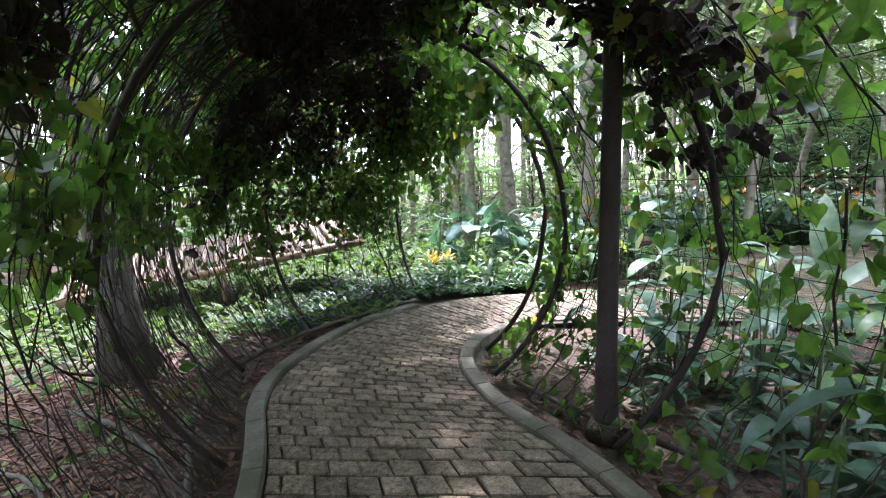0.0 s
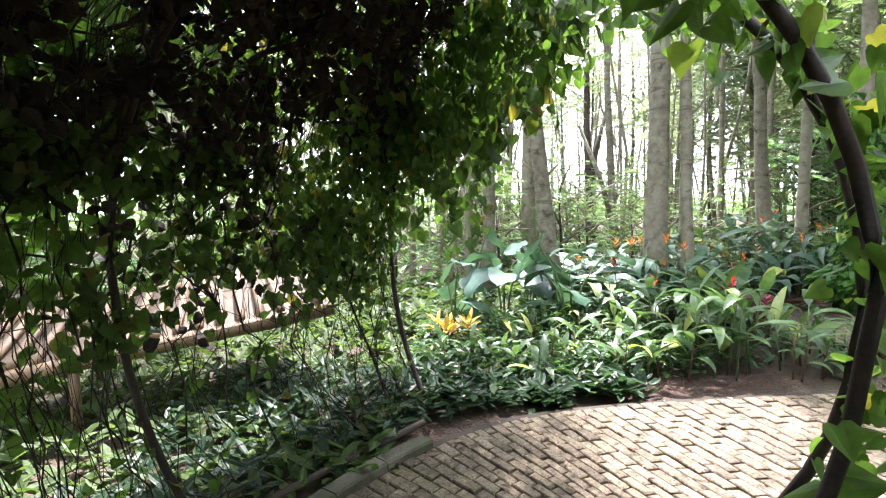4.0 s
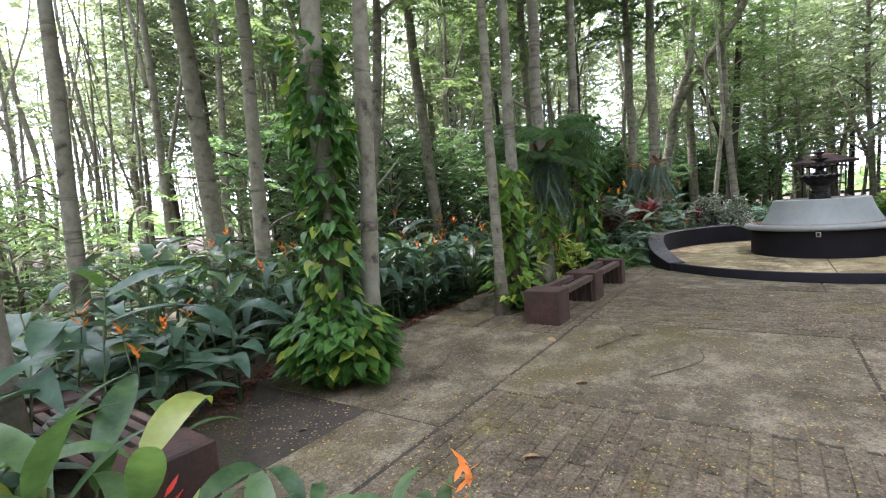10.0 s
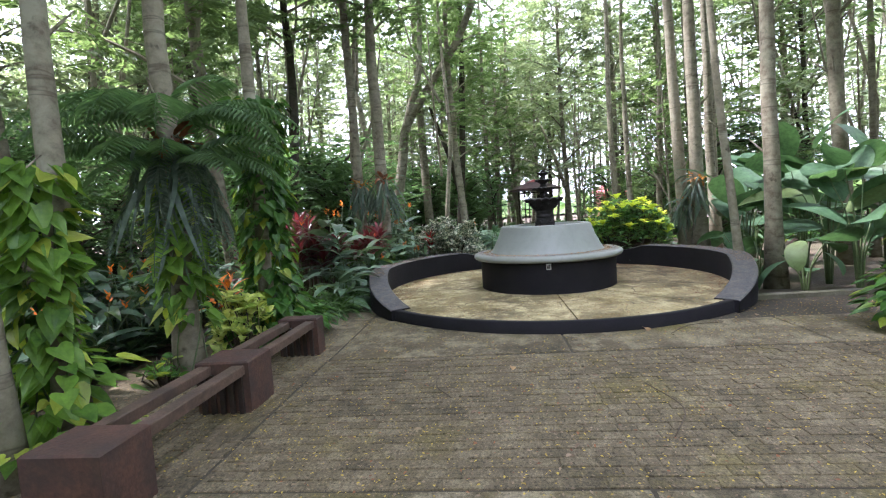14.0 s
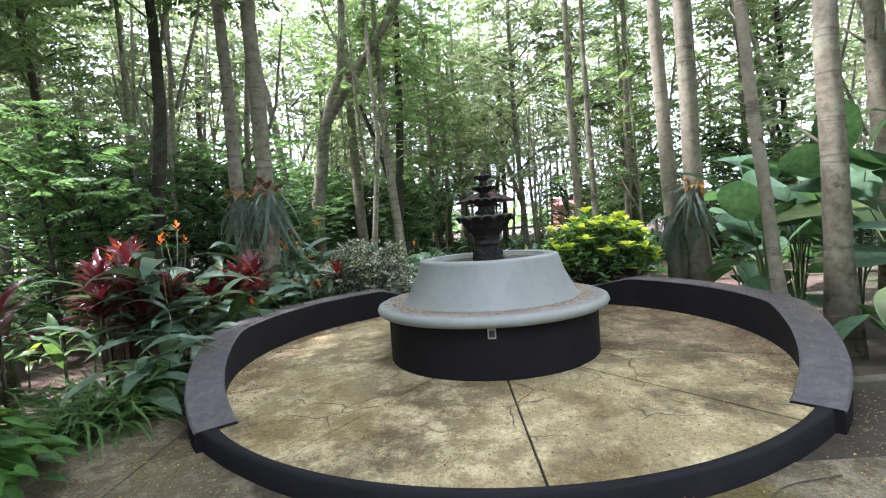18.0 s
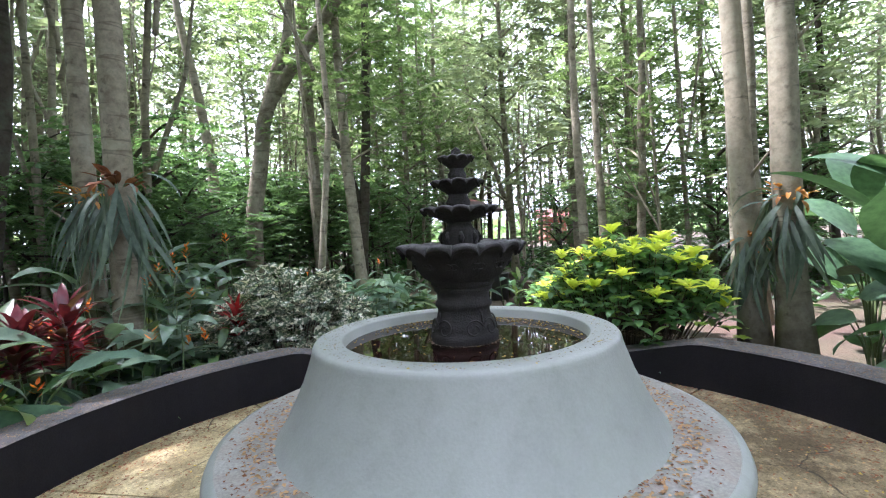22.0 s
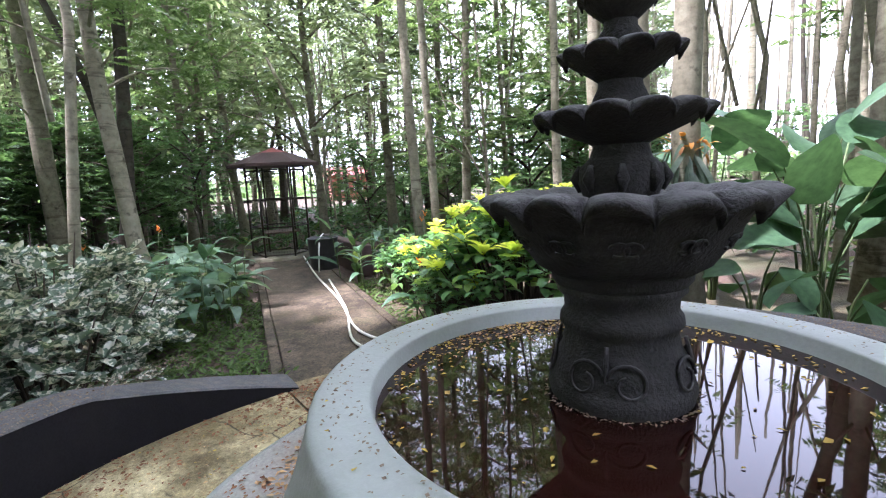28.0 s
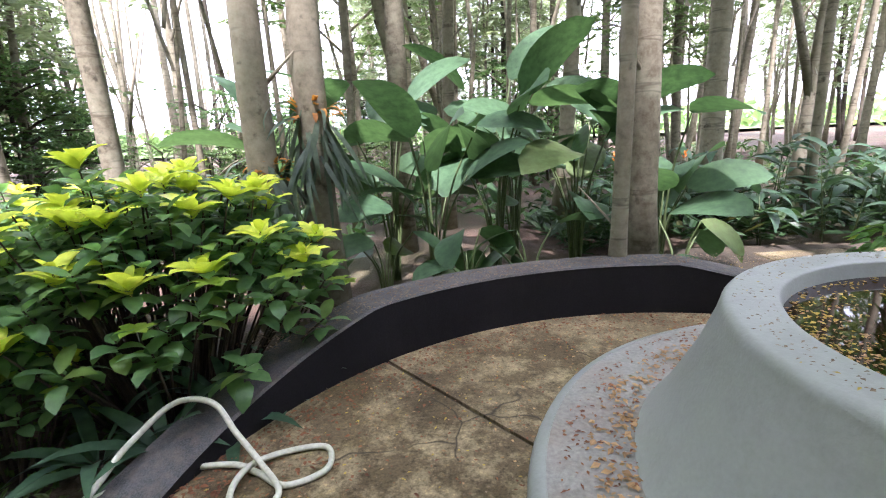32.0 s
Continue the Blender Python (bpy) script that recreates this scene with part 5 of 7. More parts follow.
for i, (x, y, r, h, lean, az, bend, fork) in enumerate(NEAR):
    STANDING[(x, y)] = tree(x, y, r, h, lean, az, bend, 1 if x < 3.5 else (1 if x > 12 and y < 2.6 else 3), 50 + i, fork=fork, low=11.0 if x < 3.5 or (x > 12 and y < 2.6) else 7.5, mat="bark_dark" if x < -2 else "bark")


def bent_tree(x, y, r, spine, limb, label, seed):
    """A tree with a crooked trunk; spine and limb are offsets from its foot."""
    tr = thing("tree", x, y, 0, label, "tree", "trees of the plantation")
    for nm, pts, r0, r1 in (("trunk", spine, r, r * 0.5), ("limb", limb, r * 0.75, r * 0.35)):
        if pts:
            c = bez(pts, 5)
            rad = np.linspace(r0, r1, len(c))
            if nm == "trunk":
                rad[:2] *= (1.5, 1.15)
            part(nm, Shape().tube(c, rad, 11), "bark", tr)
    for k, q in enumerate([spine[-1]] + ([limb[-1]] if limb else [])):
        o = part("crown", CROWNS[(seed + k) % 4], "leaf_tree", tr)
        o.location = q
        o.rotation_euler = (0, 0, 1.7 * seed + k)
    TOPS.append((x, y))


bent_tree(22.2, 9.35, 0.2, [(0, 0, -0.1), (0, -0.08, 2.0), (0, -0.3, 3.3), (0, -0.5, 4.4), (0, -1.1, 5.3), (-0.1, -2.6, 7.4), (-0.3, -3.6, 10.0)], [(0, -0.46, 4.2), (0, -0.7, 5.1), (0.1, -1.05, 6.3), (0.2, -1.3, 10.5)], "pale tree with a leaning trunk forked above head height", 1)
bent_tree(22.5, 10.2, 0.13, [(0, 0, -0.1), (0, 0.0, 2.6), (0, 0.08, 3.8), (0, 0.25, 5.1), (0.1, 0.6, 7.0), (0.2, 0.7, 10.0)], [], "slender pale tree with a bowed trunk", 2)

# trees added only to shade the soil beside the arbor
for i, (x, y, lo) in enumerate(((-6.4, 5.6, 7.0), (-7.2, 8.2, 8.5))):
    tr = tree(x, y, 0.12, lo + 3, 0.0, 0.0, 0.2, 0, 90 + i)
    for k in range(3):
        o = part("crown", CROWNS[(i + k) % 4], "leaf_tree", tr)
        o.location = (0.5 * math.cos(2.1 * k), 0.5 * math.sin(2.1 * k), lo + 0.9 * k)
        o.rotation_euler = (0, 0, 1.3 * k + i)


def bough(x, y, z, dx, dy, dz, sc=1.0):
    """A long limb with its own crown, added to a standing tree to block sun; offsets from the trunk."""
    tr = STANDING[(x, y)]
    part("bough", Shape().tube([(0, 0, z - 0.6), (dx * 0.4, dy * 0.4, z + dz * 0.6), (dx, dy, z + dz)], [0.05, 0.04, 0.02], 7), "bark", tr)
    o = part("crown", CROWNS[int(abs(dx * 7 + dy * 3)) % 4], "leaf_tree", tr)
    o.location = (dx, dy, z + dz)
    o.rotation_euler = (0, 0, dx * 2.1 + dy)
    o.scale = (sc, sc, sc)


# limbs added overhead, out of sight, to shade the arbor, the court and the fountain
for limb in ((0.6, 11.2, 7.5, -0.7, -4.6, 2.5), (0.6, 11.2, 7.8, -0.4, -0.6, 1.2, 0.6), (-2.85, 10.2, 6.5, 1.0, -3.0, 2.4), (-2.85, 10.2, 7.0, 0.0, 1.1, 2.0, 0.55),
             (2.82, 9.67, 8.0, 0.6, -3.6, 1.0), (4.6, 12.4, 7.5, 0.2, 0.6, 1.5), (4.6, 12.4, 7.5, 1.8, -1.0, 1.0), (4.6, 12.4, 7.5, 1.0, -0.3, 1.8),
             (11.45, 9.05, 7.5, 0.9, -1.2, 1.6), (11.45, 9.05, 7.0, 2.4, -0.3, 2.6), (11.45, 9.05, 7.5, 1.6, 1.6, 2.2), (11.45, 9.05, 8.0, 3.3, 2.6, 2.4),
             (10.05, 9.2, 7.0, -1.2, 1.2, 2.0), (8.12, 9.05, 7.0, -0.8, 2.2, 2.0),
             (17.06, 9.23, 7.5, -1.0, 2.2, 1.5), 
             (16.58, 8.6, 7.5, 0.2, 0.5, 1.5), (16.58, 8.6, 7.5, -1.7, 0.6, 2.2), (16.58, 8.6, 7.5, -1.0, -1.4, 2.2), (16.58, 8.6, 7.8, -3.2, 2.0, 2.6), (16.58, 8.6, 7.6, -2.9, -0.4, 2.6), (2.82, 9.67, 8.5, -0.6, -2.7, 1.5)):
    bough(*limb)


def clear(x, y):
    """Where no tree may stand: paths, court, platform and the sight lines out of the wood."""
    if -3.2 < x < 13.4 and -1.0 < y < 10.6 and not (y > 9.9 and x > 4):
        return False
    if (x - FX) ** 2 + (y - FY) ** 2 < 4.2 ** 2:
        return False
    if 13 < x < 27 and 2.9 < y < 6.8:
        return False
    if -7.5 < x < 2 and -2.5 < y < 9.0:
        return False
    return all((x - a) ** 2 + (y - c) ** 2 > 1.1 for a, c in TOPS)


for i, (x, y, lo) in enumerate(((28.5, 6.2, 5.5), (31.0, 4.6, 5.0), (33.5, 7.4, 5.0), (36.0, 5.6, 4.5), (39.0, 8.0, 4.5), (30.0, 8.6, 5.0), (34.5, 3.2, 4.5), (41.0, 4.4, 4.0), (28.0, 2.6, 6.0), (37.5, 10.5, 4.5))):
    tree(x, y, 0.12 + 0.01 * (i % 4), 13.0, 0.03, 1.1 * i, 0.6, 2 if i < 4 else 3, 950 + i, far=i > 3, low=lo, fork=(2.5, 1.7 * i, 1.3, 3.4))


def open_south(x, y):
    """The sector south of the fountain where the wood thins out to open sky."""
    return y < 1 and -1.36 < math.atan2(y - 6.1, x - 14.3) < -0.93


fr = random.Random(77)
made = 0
while made < 265:
    a = fr.uniform(0, 6.2832)
    q = 46 * math.sqrt(fr.random())
    x, y = 9 + q * math.cos(a), 6 + q * math.sin(a)
    dmin = min(math.hypot(x - px, y - py) for px, py in ((0, 0), (0, 5), (5, 6), (12, 5.5), (15, 6)))
    if not clear(x, y) or dmin < 4.2:
        continue
    if y < -6 and fr.random() < 0.35:
        continue
    made += 1
    far = dmin > 13
    sunny = 8 < y < 45 and -10 < x < 6 + 0.4 * max(0.0, y - 14)
    shade = 6 < x < 26 and 9 < y < 24
    tree(x, y, fr.uniform(0.06, 0.16) if not far else fr.uniform(0.09, 0.19), 15.0 if sunny else fr.uniform(10, 14), fr.uniform(0, 0.06), fr.uniform(0, 6.28), fr.uniform(0, 1.1), 0 if open_south(x, y) else (1 if sunny else (3 if shade else 2)), 400 + made, far=far,
         low=11.5 if open_south(x, y) else (14.0 if y < 20 else 9.5) if sunny else fr.uniform(5.0, 8.5), mat="bark" if fr.random() < 0.75 else "bark_dark",
         fork=(fr.uniform(1.5, 4), fr.uniform(0, 6.28), fr.uniform(0.6, 1.6), fr.uniform(2.5, 4)) if fr.random() < (0.25 if far else 0.55) else None)


def far_wood():
    """Thin trunks and a loose canopy past the counted trees, and the rim of the wood; both foliages carry haze in their
    colour.
    """
    s = Shape()
    C, A, U = [], [], []
    g = np.random.default_rng(3)
    n = 0
    while n < 420:
        a, q = g.uniform(0, 6.283), g.uniform(9, 52)
        x, y = 11 + q * math.cos(a), 6 + q * math.sin(a)
        if not clear(x, y) or (y < -6 and g.uniform() < 0.3) or min(math.hypot(x - px, y - py) for px, py in ((0, 0), (0, 5), (5, 6), (12, 5.5), (15, 6))) < 6:
            continue
        n += 1
        r, h = g.uniform(0.035, 0.085), g.uniform(9, 13)
        lx, ly = g.normal() * 0.5, g.normal() * 0.5
        s.tube([(x, y, -0.3), (x + lx * 0.3 + g.normal() * 0.22, y + ly * 0.3 + g.normal() * 0.22, h * 0.35), (x + lx * 0.7 + g.normal() * 0.1, y + ly * 0.7, h * 0.7), (x + lx, y + ly, h)], [r * 1.15, r * 0.9, r * 0.65, r * 0.3], 6, False)
        for k in range(2):
            fa, f0 = g.uniform(0, 6.283), g.uniform(0.12, 0.5)
            b0 = np.array([x + lx * f0, y + ly * f0, h * f0])
            e0 = b0 + np.array([math.cos(fa) * g.uniform(0.5, 1.5), math.sin(fa) * g.uniform(0.5, 1.5), h * g.uniform(0.3, 0.5)])
            s.tube([b0, b0 * 0.5 + e0 * 0.5 + np.array([math.cos(fa) * 0.15, math.sin(fa) * 0.15, -0.15]), e0], [r * 0.7, r * 0.5, r * 0.25], 5, False)
        if q > 15:
            for k in range(0 if gap(x, y, h * 0.7) or open_south(x, y) else (250 if x > 12 else 60)):
                C.append((x + lx * 0.7 + g.normal() * 1.3, y + ly * 0.7 + g.normal() * 1.3, g.uniform(0.22, 1.05) * h))
                A.append((g.normal(), g.normal(), g.normal() * 0.3))
                U.append((g.normal() * 0.5, g.normal() * 0.5, 1))
    tagged(part("far_trunks", s, "bark"), "many thin pale trunks deep in the wood", "trees", kind="stuff")
    L = g.uniform(0.2, 0.5, len(C))
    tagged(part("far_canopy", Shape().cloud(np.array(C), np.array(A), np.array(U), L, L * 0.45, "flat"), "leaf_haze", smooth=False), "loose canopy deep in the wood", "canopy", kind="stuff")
    C, A, U = [], [], []
    for k in range(9000):
        a, q = g.uniform(0, 6.283), g.uniform(62, 95)
        hh = (3.2 + 2.6 * noise.noise((math.cos(a) * 6, math.sin(a) * 6, 0.5))) * g.uniform(0.0, 1.0)
        C.append((11 + q * math.cos(a), 6 + q * math.sin(a), hh))
        A.append((g.normal(), g.normal(), g.normal() * 0.5))
        U.append((g.normal(), g.normal(), 1))
    tagged(part("rim_woods", Shape().cloud(np.array(C), np.array(A), np.array(U), 1.5, 1.1, "oval"), "leaf_far", smooth=False), "pale green woods at the far rim, haze in the leaf colour", "woods", kind="stuff")


far_wood()
for i, (x, y, lo) in enumerate(((9.5, -6.0, 4.5), (12.2, -8.0, 4.0), (6.8, -7.5, 4.5), (15.0, -6.2, 5.0), (10.8, -10.5, 3.5), (18.5, -7.5, 4.5), (7.8, -3.6, 5.5))):
    tree(x, y, 0.1 + 0.01 * (i % 4), 13.0, 0.03, 1.3 * i, 0.5, 2, 980 + i, low=lo + 9.0 if x < 19 else lo, fork=(2.2, 2.1 * i, 1.2, 3.2))
for i, (x, y, lo) in enumerate(((23.4, -3.4, 4.2), (25.8, -3.0, 3.4), (23.2, 0.4, 3.8), (26.5, -0.6, 3.4), (28.5, -7.0, 3.6))):
    tree(x, y, 0.09 + 0.01 * i, 12.0, 0.02, 1.7 * i, 0.4, 2, 1080 + i, low=lo)


def sapling(x, y, z, sc, seed, pale=False):
    g = random.Random(seed)
    tr = thing("sapling", x, y, 0, "thin pale green understory tree" if pale else "dark green small-leaved understory tree", "tree", "understory trees")
    part("trunk", Shape().tube([(0, 0, -0.1), (0.05, 0, z * 0.5), (0, 0.05, z + 0.5)], [0.045, 0.035, 0.015], 6), "bark_dark", tr)
    o = part("crown", g.choice(PALE if pale else UNDER), "leaf_under", tr)
    o.location = (0, 0, z)
    o.scale = (sc, sc, sc)
    o.rotation_euler = (0, 0, g.uniform(0, 6.28))


ps = random.Random(33)
for x0, x1, y0, y1, k, zz in ((15.5, 25, -15, -5, 13, 0.7), (-9, 0, 12, 19, 12, 0.9), (-12, -4, 8.5, 13, 6, 0.8), (2.4, 6.6, 14, 20, 9, 1.1)):
    for i in range(k):
        sapling(ps.uniform(x0, x1), ps.uniform(y0, y1), zz * ps.uniform(0.6, 1.3), ps.uniform(0.7, 1.0), 700 + i, True)
us = 0
ug = random.Random(9)
for x0, x1, y0, y1, k, zz in ((19.8, 31, 9.8, 17, 46, 1.9), (9, 18, 11.5, 18, 26, 2.0), (-8, 9, 13, 26, 26, 1.3), (22, 38, -9, 1.5, 24, 1.6), (26, 40, 5.5, 10, 18, 1.8), (8, 22, -16, -7, 14, 1.6), (-14, -6, 2, 14, 12, 1.7)):
    for _ in range(k):
        us += 1
        sapling(ug.uniform(x0, x1), ug.uniform(y0, y1), zz * ug.uniform(0.7, 1.35), ug.uniform(0.75, 1.3), us, zz < 1.5 or (x0 == 9 and us % 2 == 0))

# ---- leaf meshes shared by the plants ----


def one(mat, **kw):
    s = Shape()
    s.leaf((0, 0, 0), 0, kw.pop("pitch", 0.9), kw.pop("length"), kw.pop("width"), **kw)
    me = s.mesh("leaf")
    me.materials.append(M[mat])
    return me


LANCE = [one("leaf_lance", length=0.46, width=0.112, droop=d, pitch=p, fold=0.22, seg=7) for d, p in ((1.0, 0.6), (1.5, 0.75), (0.7, 0.95), (2.0, 0.9))]
DARK = [one("leaf_dark", length=0.46, width=0.095, droop=d, pitch=p, fold=0.2) for d, p in ((1.3, 0.7), (1.8, 0.8), (2.2, 0.5))]

SILVER = [one("leaf_silver", length=0.5, width=0.15, droop=d, pitch=p, fold=0.2, seg=7) for d, p in ((1.1, 0.5), (1.5, 0.65), (0.9, 0.4))]
BROAD = [one("leaf_dark", length=0.52, width=0.135, droop=d, pitch=p, fold=0.2, seg=7) for d, p in ((1.1, 0.5), (1.5, 0.65), (1.9, 0.7), (0.8, 0.35))]


def ginger(name, meshes, x, y, h, k, seed, label, group, flower=None, sc=1.0, spread=0.18):
    """Canes with lance leaves; every leaf is a part."""
    g = random.Random(seed)
    pl = thing(name, x, y, -0.05, label, "plant", group)
    canes = Shape()
    n = max(2, k // 4)
    done = 0
    for c in range(n):
        a = g.uniform(0, 6.28)
        o = spread * math.sqrt(g.random())
        hh = h * g.uniform(0.7, 1.1)
        bx, by = math.cos(a) * o, math.sin(a) * o
        tx, ty = bx + math.cos(a) * 0.12 * hh, by + math.sin(a) * 0.12 * hh
        canes.tube([(bx, by, -0.03), ((bx + tx) / 2, (by + ty) / 2, hh * 0.5), (tx, ty, hh)], [0.011, 0.009, 0.005], 5)
        for i in range(4):
            if done >= k:
                break
            done += 1
            u = 0.22 + 0.78 * (i + 1) / 4
            lf = part("leaf", g.choice(meshes), "leaf_lance", pl)
            lf.location = (bx + (tx - bx) * u, by + (ty - by) * u, hh * u)
            lf.rotation_euler = (g.uniform(-0.3, 0.3), g.uniform(-0.35, 0.25), a + g.uniform(-0.5, 0.5) + i * 2.3)
            s2 = sc * g.uniform(0.75, 1.25)
            lf.scale = (s2, s2, s2)
    part("cane_clump", canes, "red_cane" if h < 0.45 else "green_stem", pl, kind="stuff")
    if flower:
        for q in range(g.choice((1, 1, 2))):
            fl = Shape()
            a = g.uniform(0, 6.28)
            top = np.array([math.cos(a) * 0.12, math.sin(a) * 0.12, h * g.uniform(1.0, 1.25)])
            fl.tube([(0, 0, h * 0.4), top], 0.006, 4)
            part("flower_stalk", fl, "green_stem", pl)
            fb = Shape()
            for i in range(5):
                fb.leaf(top + np.array([0, 0, 0.022 * i]), a + (i % 2) * math.pi + 0.3 * i, 0.5, 0.085, 0.03, droop=-0.4, seg=3)
            part("flower", fb, flower, pl, "orange flower bracts" if flower == "flower_orange" else "red flower bracts")
    return pl


gg = random.Random(31)
GL = "ginger plant with glossy lance leaves in the bed"
# peninsula between the brick path and the court
spots = []


def scatter(x0, x1, y0, y1, k, gap, ok=lambda x, y: True):
    out = []
    tries = 0
    while len(out) < k and tries < 4000:
        tries += 1
        x, y = gg.uniform(x0, x1), gg.uniform(y0, y1)
        if ok(x, y) and all((x - a) ** 2 + (y - c) ** 2 > gap * gap for a, c in spots):
            spots.append((x, y))
            out.append((x, y))
    return out


def peninsula(x, y):
    return y > 6.75 and x < 3.95 and not (x > 3.05 and y > 8.05) and not (x > 3.7 and y > 7.4)


for i, (x, y) in enumerate(scatter(1.5, 3.9, 6.95, 8.4, 32, 0.26, peninsula)):
    big = 2.0 < x < 3.1
    ginger("ginger_plant", LANCE, x, y, gg.uniform(0.5, 0.78) if big else (gg.uniform(0.28, 0.42) if x > 3.1 else gg.uniform(0.3, 0.5)), 10 if x < 3.1 else 8, 1000 + i, GL, "ginger plants", "flower_orange" if gg.random() < 0.12 else ("flower_red" if gg.random() < 0.08 else None), 0.95 if big else (0.62 if x > 3.1 else 0.75))
for i, (x, y) in enumerate(((3.3, 6.88), (3.48, 6.95), (3.68, 7.02), (3.42, 7.15), (3.75, 7.2), (3.1, 7.0), (2.85, 6.95))):
    ginger("ginger_plant", LANCE, x, y, 0.34 + 0.03 * (i % 4), 7, 1060 + i, "small ginger plant with red-brown canes at the tip of the bed", "ginger plants", None, 0.5, 0.08)
for i, (x, y) in enumerate(scatter(-0.2, 1.5, 6.8, 8.3, 12, 0.34, lambda x, y: y > 6.8 + 0.4 * max(0, -x))):
    ginger("ginger_plant", LANCE, x, y, gg.uniform(0.22, 0.4), 8, 1040 + i, "low ginger plant among weeds at the bend", "ginger plants", None, 0.6)
for i, (x, y) in enumerate(scatter(1.2, 5.0, 8.4, 10.9, 40, 0.3, lambda x, y: not (x > 2.95 and y < 9.2) and not (x > 3.3 and y < 9.75))):
    ginger("ginger_plant", BROAD, x, y, gg.uniform(0.55, 0.95), 9, 1100 + i, "dark glossy broad-leaved ginger in the bed", "ginger plants", "flower_orange" if gg.random() < 0.3 else ("flower_red" if gg.random() < 0.15 else None), 1.1)
for i, (x, y, h) in enumerate(((3.02, 8.3, 0.6), (3.2, 8.05, 0.42), (2.98, 8.75, 0.7), (2.95, 9.2, 0.75), (3.0, 9.75, 0.7), (2.9, 8.45, 0.65), (3.78, 8.95, 0.3))):
    ginger("ginger_plant", LANCE, x, y, h, 8, 1190 + i, GL, "ginger plants", "flower_red" if i == 1 else None, 0.95)
# long bed north of the court
for i, (x, y) in enumerate(scatter(4.4, 13.2, 9.98, 12.2, 128, 0.3, lambda x, y: not (x > 9.6 and y < 10.3) and y > 10.6 - 0.3 * max(0, min(2.0, x - 6)))):
    ginger("dark_bed_plant", (BROAD, DARK, BROAD, LANCE)[i % 4], x, y, gg.uniform(0.75, 1.2) if x < 9.5 else gg.uniform(0.6, 0.95), 9, 1200 + i, "dark glossy lance-leaved plant in the long bed", "dark bed plants", "flower_orange" if gg.random() < 0.2 else None, 1.12)
# dark plants by the pole and the arbor's east side
for i, (x, y) in enumerate(scatter(1.15, 3.2, 0.2, 3.9, 19, 0.34, lambda x, y: x > 1.75 - 0.24 * y)):
    ginger("shade_plant", BROAD if i % 2 else DARK, x, y, gg.uniform(0.35, 0.8), 8, 1250 + i, "dark lance-leaved plant in the shade of the arbor", "dark bed plants", None, 0.85)
# beds behind the north wall
for i, (x, y) in enumerate(scatter(13.4, 20.5, 7.9, 10.6, 62, 0.36, lambda x, y: (x - FX) ** 2 + (y - FY) ** 2 > 3.3 ** 2 and not (x > 16.6 and y < 8.5) and not (13.4 < x < 14.8 and y < 9.9))):
    ginger("ginger_plant", LANCE, x, y, gg.uniform(0.5, 0.9), 9, 1300 + i, GL, "ginger plants", "flower_orange" if gg.random() < 0.3 else None, 0.95)
for i, (x, y) in enumerate(scatter(17.3, 23.4, 6.3, 8.6, 34, 0.4, lambda x, y: (x - FX) ** 2 + (y - FY) ** 2 > 3.5 ** 2 and not (x < 19 and y < 8.3))):
    ginger("dark_bed_plant", BROAD, x, y, gg.uniform(0.45, 0.85), 6, 1400 + i, "dark glossy lance-leaved plant beside the garden path", "dark bed plants", "flower_orange" if gg.random() < 0.15 else None, 0.9)
for i, (x, y) in enumerate(scatter(19.3, 21.6, 5.75, 7.0, 13, 0.3)):
    ginger("ginger_plant", BROAD if i % 2 else SILVER, x, y, gg.uniform(0.7, 1.0), 7, 1450 + i, "grey-green ginger beside the garden path", "ginger plants", None, 1.15)
# beds south of the garden path and of the court
for i, (x, y) in enumerate(scatter(18.3, 23.6, 1.9, 3.95, 44, 0.34, lambda x, y: (x - 22.3) ** 2 + (y - 4.05) ** 2 > 0.2)):
    ginger("garden_path_plant", BROAD if i % 2 else LANCE, x, y, gg.uniform(0.45, 0.85), 6, 1500 + i, "glossy lance-leaved plant beside the garden path", "dark bed plants", "flower_orange" if gg.random() < 0.1 else None, 0.9)
for i, (x, y) in enumerate(scatter(6.5, 13.4, -1.8, 0.3, 44, 0.38)):
    ginger("south_bed_plant", BROAD, x, y, gg.uniform(0.75, 1.25), 8, 1600 + i, "dark glossy lance-leaved plant in the south bed", "dark bed plants", "flower_orange" if gg.random() < 0.15 else None, 1.05)
# tall plants between the inner bend and the court
for i, (x, y) in enumerate(scatter(1.6, 3.0, 3.5, 4.3, 12, 0.3)):
    ginger("ginger_plant", LANCE if i % 2 else DARK, x, y, gg.uniform(0.75, 1.3), 6, 1650 + i, "tall sunlit lance-leaved plant behind the arbor", "ginger plants", None, 1.25, 0.15)
# sunlit leaves east of the arbor
for i, (x, y) in enumerate(scatter(1.4, 5.2, 1.2, 4.4, 36, 0.38, lambda x, y: y < 4.1 - 0.75 * max(0, x - 3.2) and x > 1.9 - 0.1 * y)):
    ginger("ginger_plant", LANCE if i % 3 == 0 else DARK, x, y, gg.uniform(0.8, 1.4), 7, 1700 + i, "tall sunlit lance-leaved plant behind the arbor", "ginger plants", None, 1.15, 0.25)
for i, (x, y) in enumerate(scatter(1.3, 2.6, -0.5, 2.6, 5, 0.4, lambda x, y: x > 1.75 - 0.05 * y)):
    ginger("ginger_plant", DARK, x, y, gg.uniform(0.4, 0.8), 7, 1800 + i, "tall sunlit lance-leaved plant behind the arbor", "ginger plants", None, 1.0, 0.25)

